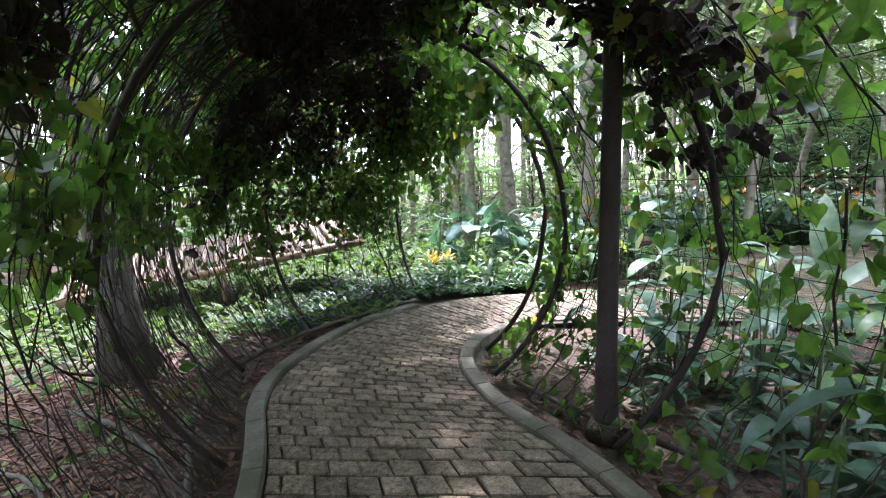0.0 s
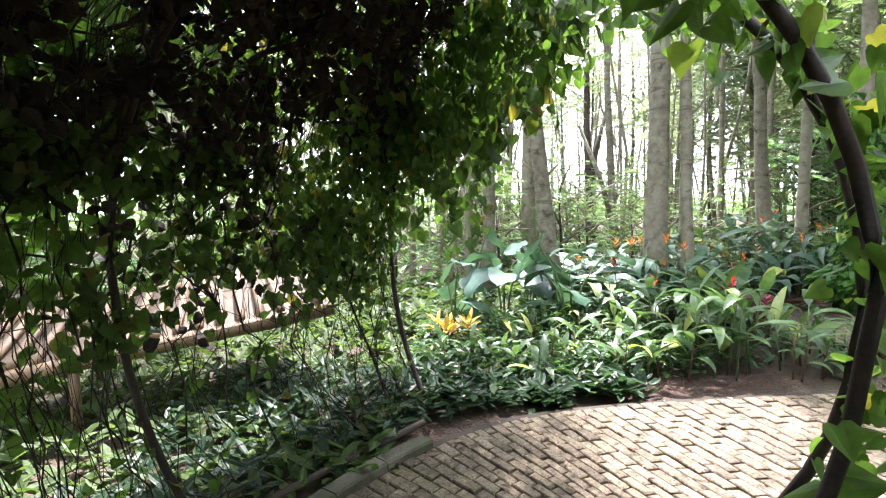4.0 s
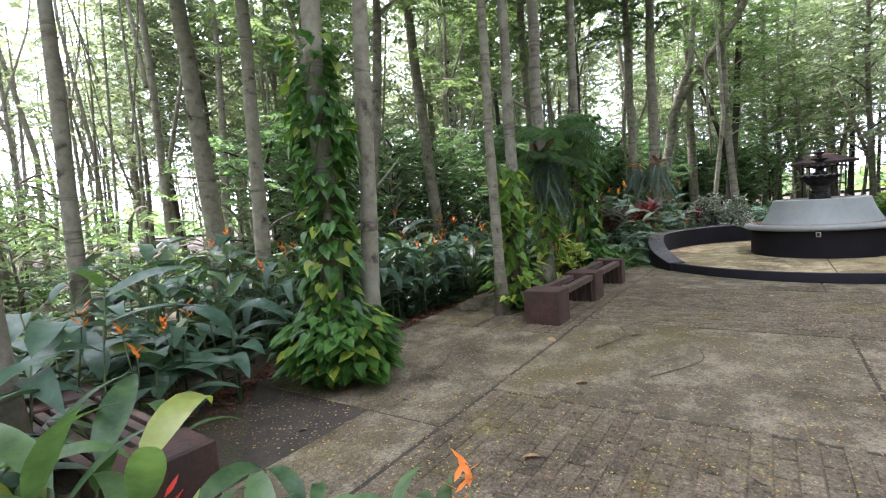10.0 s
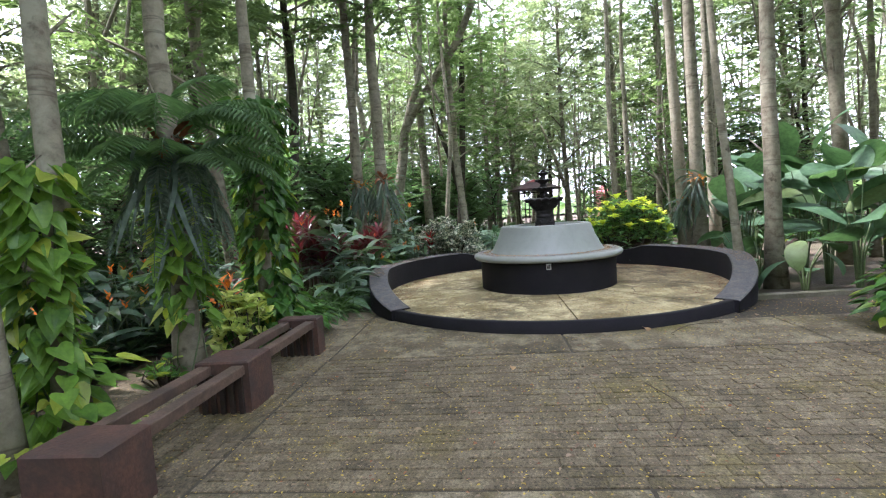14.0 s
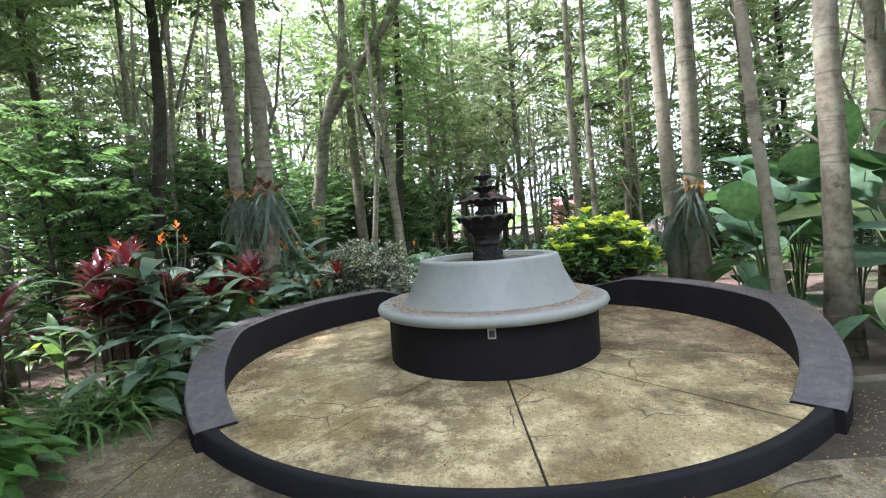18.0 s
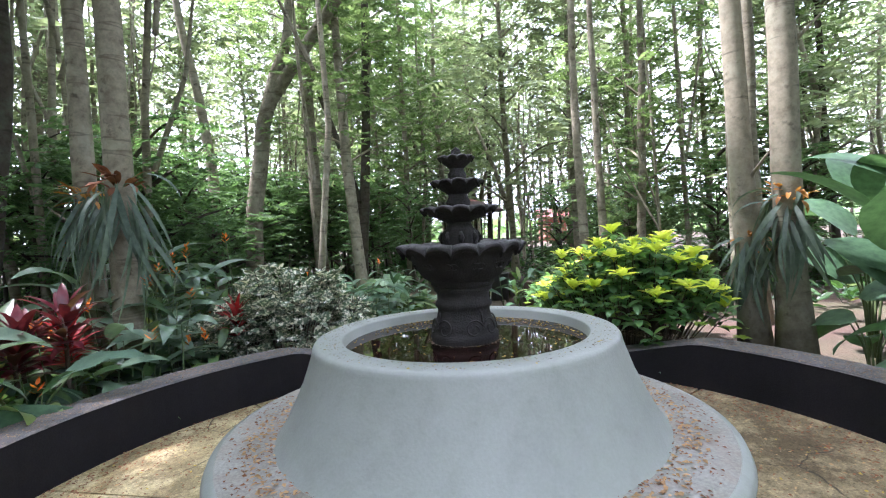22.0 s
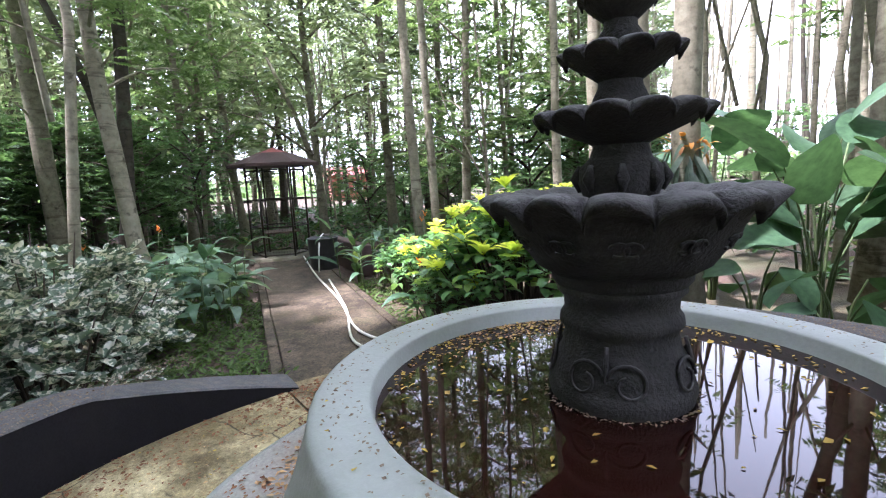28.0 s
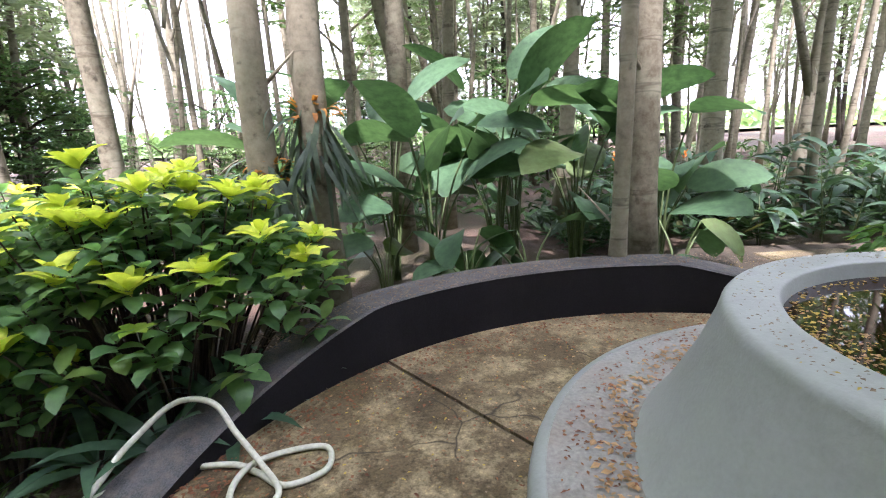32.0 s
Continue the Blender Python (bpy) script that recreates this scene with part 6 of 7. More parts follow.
for i, (x, y, h) in enumerate(((13.95, 8.72, 0.75), (14.25, 8.62, 0.6), (13.5, 8.72, 0.5), (13.15, 8.78, 0.5), (14.6, 8.8, 0.8))):
    ginger("ginger_plant", SILVER, x, y, h, 9, 1950 + i, "pale green ginger in front of the red cordylines", "ginger plants", None, 1.2)

# ---- taro, croton and weeds by the bend ----


def stalked(name, x, y, k, h, length, width, mat, label, cat, seed, shape="heart", group="", lean=0.5, pitch=-0.3, droop=0.5, seg=6):
    """Large leaves on long stalks; every leaf and stalk is a part."""
    g = random.Random(seed)
    pl = thing(name, x, y, -0.05, label, cat, group)
    for i in range(k):
        a = i * 2.4 + g.uniform(-0.3, 0.3)
        hh = h * g.uniform(0.4, 1.1)
        o = lean * hh * g.uniform(0.3, 1.0)
        tip = np.array([math.cos(a) * o, math.sin(a) * o, hh])
        part("stalk", Shape().tube(bez([(0.03 * math.cos(a), 0.03 * math.sin(a), -0.03), tuple(tip * [0.35, 0.35, 0.6]), tuple(tip)], 4), np.linspace(0.016, 0.007, 9), 6), "green_stem", pl)
        s = Shape().leaf((0, 0, 0), a + g.uniform(-0.4, 0.4), pitch + g.uniform(-0.55, 0.55), length * g.uniform(0.75, 1.15), width * g.uniform(0.8, 1.1), droop, g.uniform(-0.7, 0.7), seg, 0.12, shape)
        lf = part("leaf", s, mat, pl)
        lf.location = tip
    return pl


TL = "taro plant with pale blue-green heart-shaped leaves"
stalked("taro_plant", 1.3, 8.55, 5, 1.05, 0.48, 0.4, "leaf_taro", TL, "plant", 5, group="taro plants", seg=11)
stalked("taro_plant", 0.55, 8.9, 5, 1.0, 0.46, 0.38, "leaf_taro", TL, "plant", 6, group="taro plants", seg=11)
stalked("taro_plant", -0.1, 8.6, 4, 0.9, 0.42, 0.35, "leaf_taro", TL, "plant", 7, group="taro plants", seg=11)
stalked("taro_plant", 0.15, 9.35, 4, 1.15, 0.44, 0.37, "leaf_taro", TL, "plant", 8, group="taro plants", seg=11)
stalked("taro_plant", 1.0, 9.5, 4, 1.2, 0.44, 0.37, "leaf_taro", TL, "plant", 9, group="taro plants", seg=11)
for i, (x, y, h) in enumerate(((14.6, 8.72, 0.62), (14.95, 8.7, 0.6), (14.25, 8.65, 0.55))):
    stalked("broad_leaf_plant", x, y, 11, h, 0.46, 0.17, "leaf_silver", "broad-leaved plant with pale drooping leaves beside the wall", "plant", 180 + i, "oval", "broad-leaved plants", 0.7, 0.35, 1.5, 8)
GB = "giant plant with broad dark green oval leaves behind the wall"
for i, (x, y, h) in enumerate(((15.3, 1.45, 1.75), (14.6, 0.85, 2.0), (15.75, 0.7, 1.9), (13.75, 1.0, 1.8), (12.9, 1.15, 1.6), (16.9, 0.5, 1.7), (14.2, -0.2, 2.0))):
    stalked("giant_leaf_plant", x, y, 10, h * 0.98, 0.86, 0.54, "leaf_big", GB, "plant", 30 + i, "oval", "giant leaf plants", 0.3, 0.7, 0.8, 8)
for i, (x, y, h) in enumerate(((15.0, 1.75, 0.7), (14.4, 1.7, 0.75), (13.0, 1.8, 0.7), (15.8, 1.5, 0.8))):
    stalked("giant_leaf_plant", x, y, 6, h, 0.55, 0.34, "leaf_big", GB, "plant", 130 + i, "oval", "giant leaf plants", 0.5, 0.0, 1.1, 7)
stalked("broad_leaf_plant", 15.15, 8.55, 8, 0.8, 0.45, 0.36, "leaf_taro", "broad-leaved plant with blue-green leaves behind the wall", "plant", 160, "heart", "", 0.6, 0.0, 0.8, 6)
for i, (x, y, h) in enumerate(((16.6, 8.15, 0.5), (17.3, 8.5, 0.6), (15.8, 8.05, 0.4), (17.9, 8.35, 0.5))):
    stalked("broad_leaf_plant", x, y, 7, h, 0.36, 0.24, "leaf_taro" if i % 2 else "leaf_big", "broad-leaved plant with grey-green leaves behind the wall", "plant", 170 + i, "oval", "broad-leaved plants", 0.6, 0.1, 0.9, 6)
stalked("broad_leaf_plant", 14.6, 8.55, 6, 0.55, 0.45, 0.32, "leaf_big", "broad-leaved plant with dark leaves behind the wall", "plant", 161, "heart", "", 0.6, 0.0, 0.8, 6)


def rosette(name, x, y, k, h, length, width, mat, label, cat, seed, droop=1.2, group="", stem=0.0, z=0.0):
    g = random.Random(seed)
    pl = thing(name, x, y, z - 0.03, label, cat, group)
    if stem:
        part("stem", Shape().tube([(0, 0, -0.04), (0, 0, stem)], 0.018, 6), "twig", pl)
    s = Shape()
    for i in range(k):
        a = i * 2.4 + g.uniform(-0.3, 0.3)
        u = i / k
        s.leaf((0.02 * math.cos(a), 0.02 * math.sin(a), stem * (0.68 + 0.32 * u)), a, 0.35 + 0.95 * u + g.uniform(-0.2, 0.2), length * g.uniform(0.75, 1.15), width, droop, g.uniform(-0.3, 0.3), 5, 0.2)
    part("leaves", s, mat, pl)
    return pl


for i, (x, y) in enumerate(((-0.15, 7.95), (-0.3, 8.1), (0.05, 8.1), (-0.2, 7.75))):
    rosette("croton", x, y, 12, 0.3, 0.2, 0.045, "croton", "croton with yellow and orange strap leaves", "plant", 60 + i, 0.8, "crotons", 0.3)
for i, (x, y, s0) in enumerate(((14.5, 9.7, 1.1), (14.85, 10.0, 1.15), (15.15, 10.1, 1.15), (14.65, 9.3, 0.75), (14.2, 9.5, 0.9), (15.45, 8.55, 0.9), (15.25, 8.75, 0.8), (14.35, 9.1, 0.8), (12.7, 9.7, 0.9))):
    for k in range(3 if i < 3 else 2):
        rosette("red_cordyline", x + 0.2 * math.cos(2.1 * k), y + 0.2 * math.sin(2.1 * k), 30, 0.5, 0.36, 0.085, "leaf_red", "cordyline with deep red strap leaves", "plant", 70 + i * 4 + k, 0.9, "red cordylines", s0 * (1.28 - 0.2 * k))
for i, (x, y) in enumerate(((12.75, 8.6), (12.95, 8.75), (12.55, 8.8), (12.8, 9.0), (13.2, 8.7), (16.5, 7.75), (15.9, 8.15), (16.2, 7.95), (12.4, 9.05), (13.3, 8.95), (13.55, 8.6), (13.75, 8.8), (13.15, 9.1))):
    rosette("spider_grass", x, y, 60, 0.3, 0.85, 0.028, "leaf_spider", "tuft of arching narrow grass leaves", "plant", 90 + i, 1.7, "grass tufts")
for i, (x, y) in enumerate(((15.0, 8.75), (14.85, 8.55), (15.2, 8.95), (17.35, 8.25), (16.45, 8.05), (16.1, 8.2), (15.7, 8.35), (16.3, 8.35), (15.4, 8.5), (16.75, 8.35), (15.95, 8.6), (17.2, 8.75), (17.6, 8.9), (18.0, 8.6), (17.9, 9.4), (18.5, 9.0), (16.9, 9.1), (18.4, 8.2), (17.0, 9.6), (14.4, 9.0), (14.7, 9.3), (14.3, 9.6), (15.1, 9.3))):
    ginger("ginger_plant", LANCE if i < 3 else SILVER, x, y, (0.7 if i < 11 else 1.25) + 0.05 * (i % 5), 14 if i >= 11 else 11, 1900 + i, GL, "ginger plants", "flower_orange" if i >= 11 or i % 3 == 2 else None, 1.15 if i < 11 else 1.35)


def shrub(name, x, y, rx, ry, h, k, size, mat, label, seed, group="", top=None, top_n=0, kind="oval", base=0.15):
    """A rounded shrub: bare stems below, whorls of leaves over an uneven dome."""
    g = np.random.default_rng(seed)
    sh = thing(name, x, y, -0.05, label, "shrub", group)
    stems = Shape()
    ends = []
    for i in range(26):
        a = g.uniform(0, 6.283)
        q = math.sqrt(g.uniform())
        e = np.array([rx * q * math.cos(a), ry * q * math.sin(a), h * (0.62 + 0.38 * math.sqrt(max(0, 1 - q * q))) * g.uniform(0.75, 1.08)])
        st = np.array([e[0] * 0.25, e[1] * 0.25, -0.03])
        stems.tube([st, (st + e) / 2 + g.normal(size=3) * 0.04, e], [0.012, 0.009, 0.004], 4, False)
        ends.append(e)
    part("stem_clump", stems, "twig", sh, kind="stuff")
    C, A, U = [], [], []
    while len(C) < k:
        a = g.uniform(0, 6.283)
        q = math.sqrt(g.uniform())
        zt = h * (0.55 + 0.45 * math.sqrt(max(0, 1 - q * q))) * (0.9 + 0.25 * noise.noise((x + rx * q * math.cos(a) * 2, y + ry * q * math.sin(a) * 2, 1)))
        c = np.array([rx * q * math.cos(a), ry * q * math.sin(a), max(base, zt - abs(g.normal()) * h * 0.28)])
        w0 = g.uniform(0, 6.283)
        for j in range(6):
            aa = w0 + j * 1.047
            d = np.array([math.cos(aa), math.sin(aa), g.uniform(-0.2, 1.0)])
            C.append(c + d * size * 0.08)
            A.append(d)
            U.append(np.array([0, 0, 1.0]) + g.normal(size=3) * 0.5)
    L = size * g.uniform(0.7, 1.2, len(C))
    part("foliage", Shape().cloud(np.array(C), np.array(A), np.array(U), L, L * 0.72, kind), mat, sh, smooth=False)
    if top:
        for i in range(top_n):
            a = g.uniform(0, 6.283)
            q = math.sqrt(g.uniform()) * 0.98
            zt = h * (0.6 + 0.45 * math.sqrt(max(0, 1 - q * q))) * g.uniform(0.86, 1.06)
            s = Shape()
            w0 = g.uniform(0, 6.28)
            for j in range(7):
                s.leaf((0, 0, 0), w0 + j * 0.9, 0.95 - 0.08 * j, size * g.uniform(1.0, 1.4), size * 0.62, 0.9, 0, 5, 0.2, "oval")
            o = part("young_whorl", s, top, sh, "bright yellow young leaves")
            o.location = (rx * q * math.cos(a), ry * q * math.sin(a), zt)
    return sh




def whorl_bush(x, y, rx, ry, h, tips, yellow, size, seed):
    """A bush of many upright shoots, each ending in a whorl of broad leaves; the topmost whorls are yellow."""
    g = np.random.default_rng(seed)
    sh = thing("yellow_bush", x, y, -0.05, "dense green bush with bright yellow young leaves", "shrub", "yellow bushes")
    stems, green = Shape(), Shape()
    done = 0
    for i in range(tips):
        a = i * 2.4
        q = math.sqrt((i + 0.5) / tips) * 1.02
        dome = h * (0.42 + 0.58 * math.sqrt(max(0, 1 - q * q * 0.95)))
        bright = i % max(1, tips // yellow) == 0 and done < yellow
        z = dome * (g.uniform(0.86, 1.08) if bright else g.uniform(0.72, 1.0))
        e = np.array([rx * q * math.cos(a), ry * q * math.sin(a), z])
        st = np.array([e[0] * 0.4, e[1] * 0.4, -0.03])
        stems.tube([st, (st + e) / 2 + g.normal(size=3) * 0.03, e], [0.01, 0.008, 0.005], 4, False)
        w0 = g.uniform(0, 6.28)
        s = Shape() if bright else green
        org = np.zeros(3) if bright else e
        if bright:
            for j in range(9):
                lead = size * (0.45 if j < 3 else 0.95) * g.uniform(0.85, 1.15)
                s.leaf((0, 0, -0.008 * j), w0 + j * (2.1 if j < 3 else 1.05), 1.3 if j < 3 else 0.85 + g.uniform(-0.25, 0.2), lead, lead * 0.56, 0.8, g.uniform(-0.15, 0.15), 5, 0.25, "oval")
        else:
            for j in range(7):
                s.leaf(org + np.array([0, 0, -0.014 * j]), w0 + j * 2.4, 0.85 - 0.13 * j + g.uniform(-0.2, 0.2), size * g.uniform(0.6, 0.9), size * 0.46, 0.8 + 0.1 * j, g.uniform(-0.2, 0.2), 4, 0.16, "oval")
        if bright:
            done += 1
            o = part("young_whorl", s, "leaf_yellow", sh, "bright yellow young leaves")
            o.location = e
        if bright:
            for j in range(5):
                green.leaf(e + np.array([0, 0, -0.03 - 0.012 * j]), w0 + j * 1.26, 0.45 - 0.1 * j, size * g.uniform(0.6, 0.9), size * 0.46, 0.9, g.uniform(-0.2, 0.2), 4, 0.16, "oval")
        m2 = st * 0.2 + e * 0.8
        for j in range(6 if z > 0.7 * h or i % 2 else 2):
            green.leaf(m2 + np.array([0, 0, 0.02 * j]), w0 + j * 1.05, 0.3 + g.uniform(-0.3, 0.2), size * g.uniform(0.6, 0.95), size * 0.46, 0.9, g.uniform(-0.3, 0.3), 4, 0.16, "oval")
        if i % 4 == 0 and q > 0.5:
            m2 = np.array([e[0] * 1.15, e[1] * 1.15, z * g.uniform(0.4, 0.95)])
            tuft = Shape()
            for j in range(6):
                tuft.leaf((0, 0, 0), w0 + j * 1.05, 0.6, size * g.uniform(0.4, 0.65), size * 0.32, 0.8, 0, 4, 0.16, "oval")
            o = part("side_shoot", tuft, "leaf_lime", sh, "small lime-green side shoot")
            o.location = m2
    part("stem_clump", stems, "twig", sh, kind="stuff")
    part("foliage", green, "leaf_bush", sh)


whorl_bush(17.1, 3.2, 1.12, 0.95, 1.52, 180, 45, 0.2, 11)
whorl_bush(18.7, 3.4, 0.75, 0.45, 1.05, 60, 12, 0.16, 19)
whorl_bush(19.7, 3.45, 0.6, 0.4, 0.85, 40, 4, 0.16, 20)
whorl_bush(18.2, 2.55, 0.85, 0.75, 1.4, 90, 14, 0.165, 12)
whorl_bush(17.65, 3.85, 0.45, 0.38, 0.8, 34, 6, 0.15, 13)
for i, (x, y) in enumerate(((16.45, 3.75), (16.75, 3.95), (17.05, 4.0), (16.6, 3.55), (16.3, 3.35))):
    rosette("strap_leaf_plant", x, y, 14, 0.3, 0.5, 0.075, "leaf_dark", "dark strap-leaved plant at the foot of the yellow bush", "plant", 280 + i, 1.3, "strap-leaved plants", 0.12)
shrub("variegated_shrub", 17.6, 7.3, 0.85, 0.8, 1.42, 2300, 0.13, "leaf_white", "shrub with white and grey-green variegated leaves", 14, "variegated shrubs")
shrub("variegated_shrub", 17.25, 7.85, 0.5, 0.45, 1.05, 800, 0.13, "leaf_white", "shrub with white and grey-green variegated leaves", 15, "variegated shrubs")
shrub("variegated_shrub", 18.75, 6.95, 0.5, 0.55, 0.95, 800, 0.13, "leaf_white", "shrub with white and grey-green variegated leaves", 16, "variegated shrubs")
shrub("yellow_vine_bush", 10.83, 9.05, 0.36, 0.28, 0.78, 420, 0.12, "leaf_gold", "low bush of yellow-green heart leaves behind the bench", 17)
shrub("yellow_vine_bush", 9.86, 9.32, 0.22, 0.2, 0.32, 130, 0.11, "leaf_pothos", "low bush of yellow-green heart leaves behind the bench", 18)


def weeds(name, x0, x1, y0, y1, k, size, hmax, mat, label, seed, ok=lambda x, y: True, category="undergrowth", z=-0.05, kind="strip"):
    g = np.random.default_rng(seed)
    C, A, U = [], [], []
    while len(C) < k:
        x, y = g.uniform(x0, x1), g.uniform(y0, y1)
        if not ok(x, y):
            k -= 0.2
            continue
        hh = hmax * g.uniform(0.2, 1) * (0.7 + 0.5 * noise.noise((x, y, 4)))
        for j in range(5):
            a = g.uniform(0, 6.283)
            C.append((x + g.normal() * 0.04, y + g.normal() * 0.04, z + hh * (0.3 + 0.7 * j / 5)))
            A.append((math.cos(a), math.sin(a), g.uniform(0.0, 0.9)))
            U.append((g.normal() * 0.3, g.normal() * 0.3, 1))
    L = size * g.uniform(0.6, 1.3, len(C))
    o = part(name, Shape().cloud(np.array(C), np.array(A), np.array(U), L, L * (0.4 if kind == "strip" else 0.55), kind), mat, smooth=False)
    return tagged(o, label, category, kind="stuff")


weeds("bed_weeds", -0.6, 3.4, 6.6, 11.5, 4200, 0.12, 0.38, "weed", "low leafy weeds filling the bed by the bend", 41, lambda x, y: y > 6.75 + 0.35 * max(0, -x) and x < 3.2 and not (x > 1.3 and y < 7.05))
weeds("bright_weeds", -0.5, 2.2, 6.75, 8.7, 6500, 0.085, 0.5, "weed_bright", "bright small-leaved weeds crowding the bend of the path", 55, lambda x, y: y > 7.1 + 0.4 * max(0, -x), kind="oval")
# edge weeds take the darkened copy in place of the arbor's shadow
weeds("edge_weeds", -0.6, 3.2, 6.35, 7.4, 2200, 0.15, 0.26, "weed_shaded", "leafy weeds along the path edge", 50, lambda x, y: y > 6.42 + 0.12 * x and x < 1.4)
weeds("left_grass", -7.0, -0.6, 4.4, 9.5, 7500, 0.16, 0.22, "grass", "sunlit green grass beside the arbor", 42, lambda x, y: y > 4.3 + 0.75 * max(0, x + 1.7) and not (y < 5.2 and x > -2))
weeds("bank_grass", -7, 2.2, 8.6, 13.5, 5200, 0.2, 0.42, "grass", "green grass and weeds behind the bed", 51, lambda x, y: not (x > 0.2 and y < 9.4))
weeds("shade_weeds", 0.9, 4.2, 0.2, 4.2, 1900, 0.15, 0.38, "weed_shaded", "leafy weeds under the tall plants, darkened for shade", 52, lambda x, y: x > 2.0 - 0.24 * y and x + y < 7.0)
weeds("south_weeds", 6.5, 13.6, -2.6, 0.35, 2600, 0.24, 0.85, "weed_shaded", "dense dark foliage in the south bed", 53)
weeds("bed_fill", 4.4, 13.2, 10.3, 12.6, 5200, 0.2, 0.62, "weed_shaded", "dark leafy growth filling the long bed", 54, lambda x, y: y > 10.9 - 0.3 * max(0, min(2.0, x - 6)))
weeds("bed_fill", 6.3, 11.6, 10.25, 10.95, 1700, 0.22, 0.5, "weed_shaded", "dark leafy growth filling the long bed", 56)
weeds("left_weeds", -6.0, -1.4, 1.0, 4.6, 1400, 0.12, 0.15, "grass", "sparse grass on bare soil", 43, lambda x, y: x < -1.9)
weeds("path_lawn", 16.9, 24.0, 5.5, 7.2, 7000, 0.08, 0.1, "grass", "short green ground cover beside the garden path", 44, lambda x, y: (x - FX) ** 2 + (y - FY) ** 2 > 3.1 ** 2)
weeds("path_lawn", 16.9, 21.0, 2.9, 4.3, 3000, 0.07, 0.1, "grass", "short green ground cover beside the garden path", 45, lambda x, y: (x - FX) ** 2 + (y - FY) ** 2 > 3.1 ** 2)
weeds("forest_undergrowth", -10, 30, 11.8, 30, 14000, 0.3, 0.6, "weed", "green undergrowth between the trees", 46)
weeds("forest_undergrowth", -2, 34, -22, -1.2, 9000, 0.3, 0.55, "weed", "green undergrowth between the trees", 47)
weeds("forest_undergrowth", 19.5, 45, -6, 14, 8000, 0.3, 0.6, "weed", "green undergrowth between the trees", 48, lambda x, y: not (x < 25 and 1.5 < y < 8.5))
weeds("arbor_foot_weeds", -2.2, -0.2, 5.0, 7.2, 1900, 0.13, 0.34, "weed_shaded", "weeds at the foot of the arbor, darkened for its shade", 49, lambda x, y: y > 5.25 + 0.95 * (x + 1.25) and y < 7.2)

# ---- climbing plants ----


def climber(x, y, h, rad, k, label, seed, skirt=0, size=0.13, lean=(0, 0), low=0.02, mat="leaf_pothos"):
    g = np.random.default_rng(seed)
    cl = thing("climbing_vine", x, y, -0.05, label, "vine", "vines on trunks")
    st = Shape()
    for j in range(4):
        st.tube([(rad * 0.5 * math.cos(j * 1.6 + z * 2.5) + lean[0] * z, rad * 0.5 * math.sin(j * 1.6 + z * 2.5) + lean[1] * z, z) for z in np.linspace(-0.02, h * 0.93, 14)], 0.008, 4, False)
    part("vine_stem", st, "green_stem", cl, kind="stuff")
    C, A, U = [], [], []
    for i in range(k):
        a = g.uniform(0, 6.283)
        z = h * g.uniform(low, 1.0) ** 0.9
        r = rad * (0.75 + 0.5 * g.uniform()) * (0.75 + 0.45 * noise.noise((a, z * 1.6, seed)))
        C.append((r * math.cos(a) + lean[0] * z, r * math.sin(a) + lean[1] * z, z))
        A.append((math.cos(a) * 0.8 + g.normal() * 0.3, math.sin(a) * 0.8 + g.normal() * 0.3, -0.7 + g.normal() * 0.35))
        U.append((math.cos(a), math.sin(a), 0.7))
    for i in range(skirt):
        a = g.uniform(0, 6.283)
        r = rad * (0.8 + 1.3 * math.sqrt(g.uniform()))
        C.append((r * math.cos(a), r * math.sin(a), max(0.05, 0.95 - r * 0.9) * g.uniform(0.35, 1.1)))
        A.append((math.cos(a) + g.normal() * 0.3, math.sin(a) + g.normal() * 0.3, -0.3))
        U.append((math.cos(a) * 0.5, math.sin(a) * 0.5, 1))
    L = size * g.uniform(0.7, 1.35, len(C))
    part("leaves", Shape().cloud(np.array(C), np.array(A), np.array(U), L, L * 0.8, "heart"), mat, cl, smooth=False, kind="stuff")


VL = "climbing vine with green and yellow heart leaves wrapped round a trunk"
climber(5.38, 9.25, 2.95, 0.24, 820, VL, 1, 650, 0.115)
climber(8.4, 9.0, 1.95, 0.2, 330, VL, 2, 50, 0.145, mat="leaf_pothos_pale")
climber(9.97, 9.12, 1.95, 0.25, 230, "leafy vine with pale upper leaves on a trunk behind the bench", 3, 0, 0.15, low=0.28, mat="leaf_pothos_pale")
climber(11.45, 9.0, 3.0, 0.34, 760, VL, 4, 260, 0.15)
climber(10.75, 2.0, 3.2, 0.27, 700, VL, 6, 160)

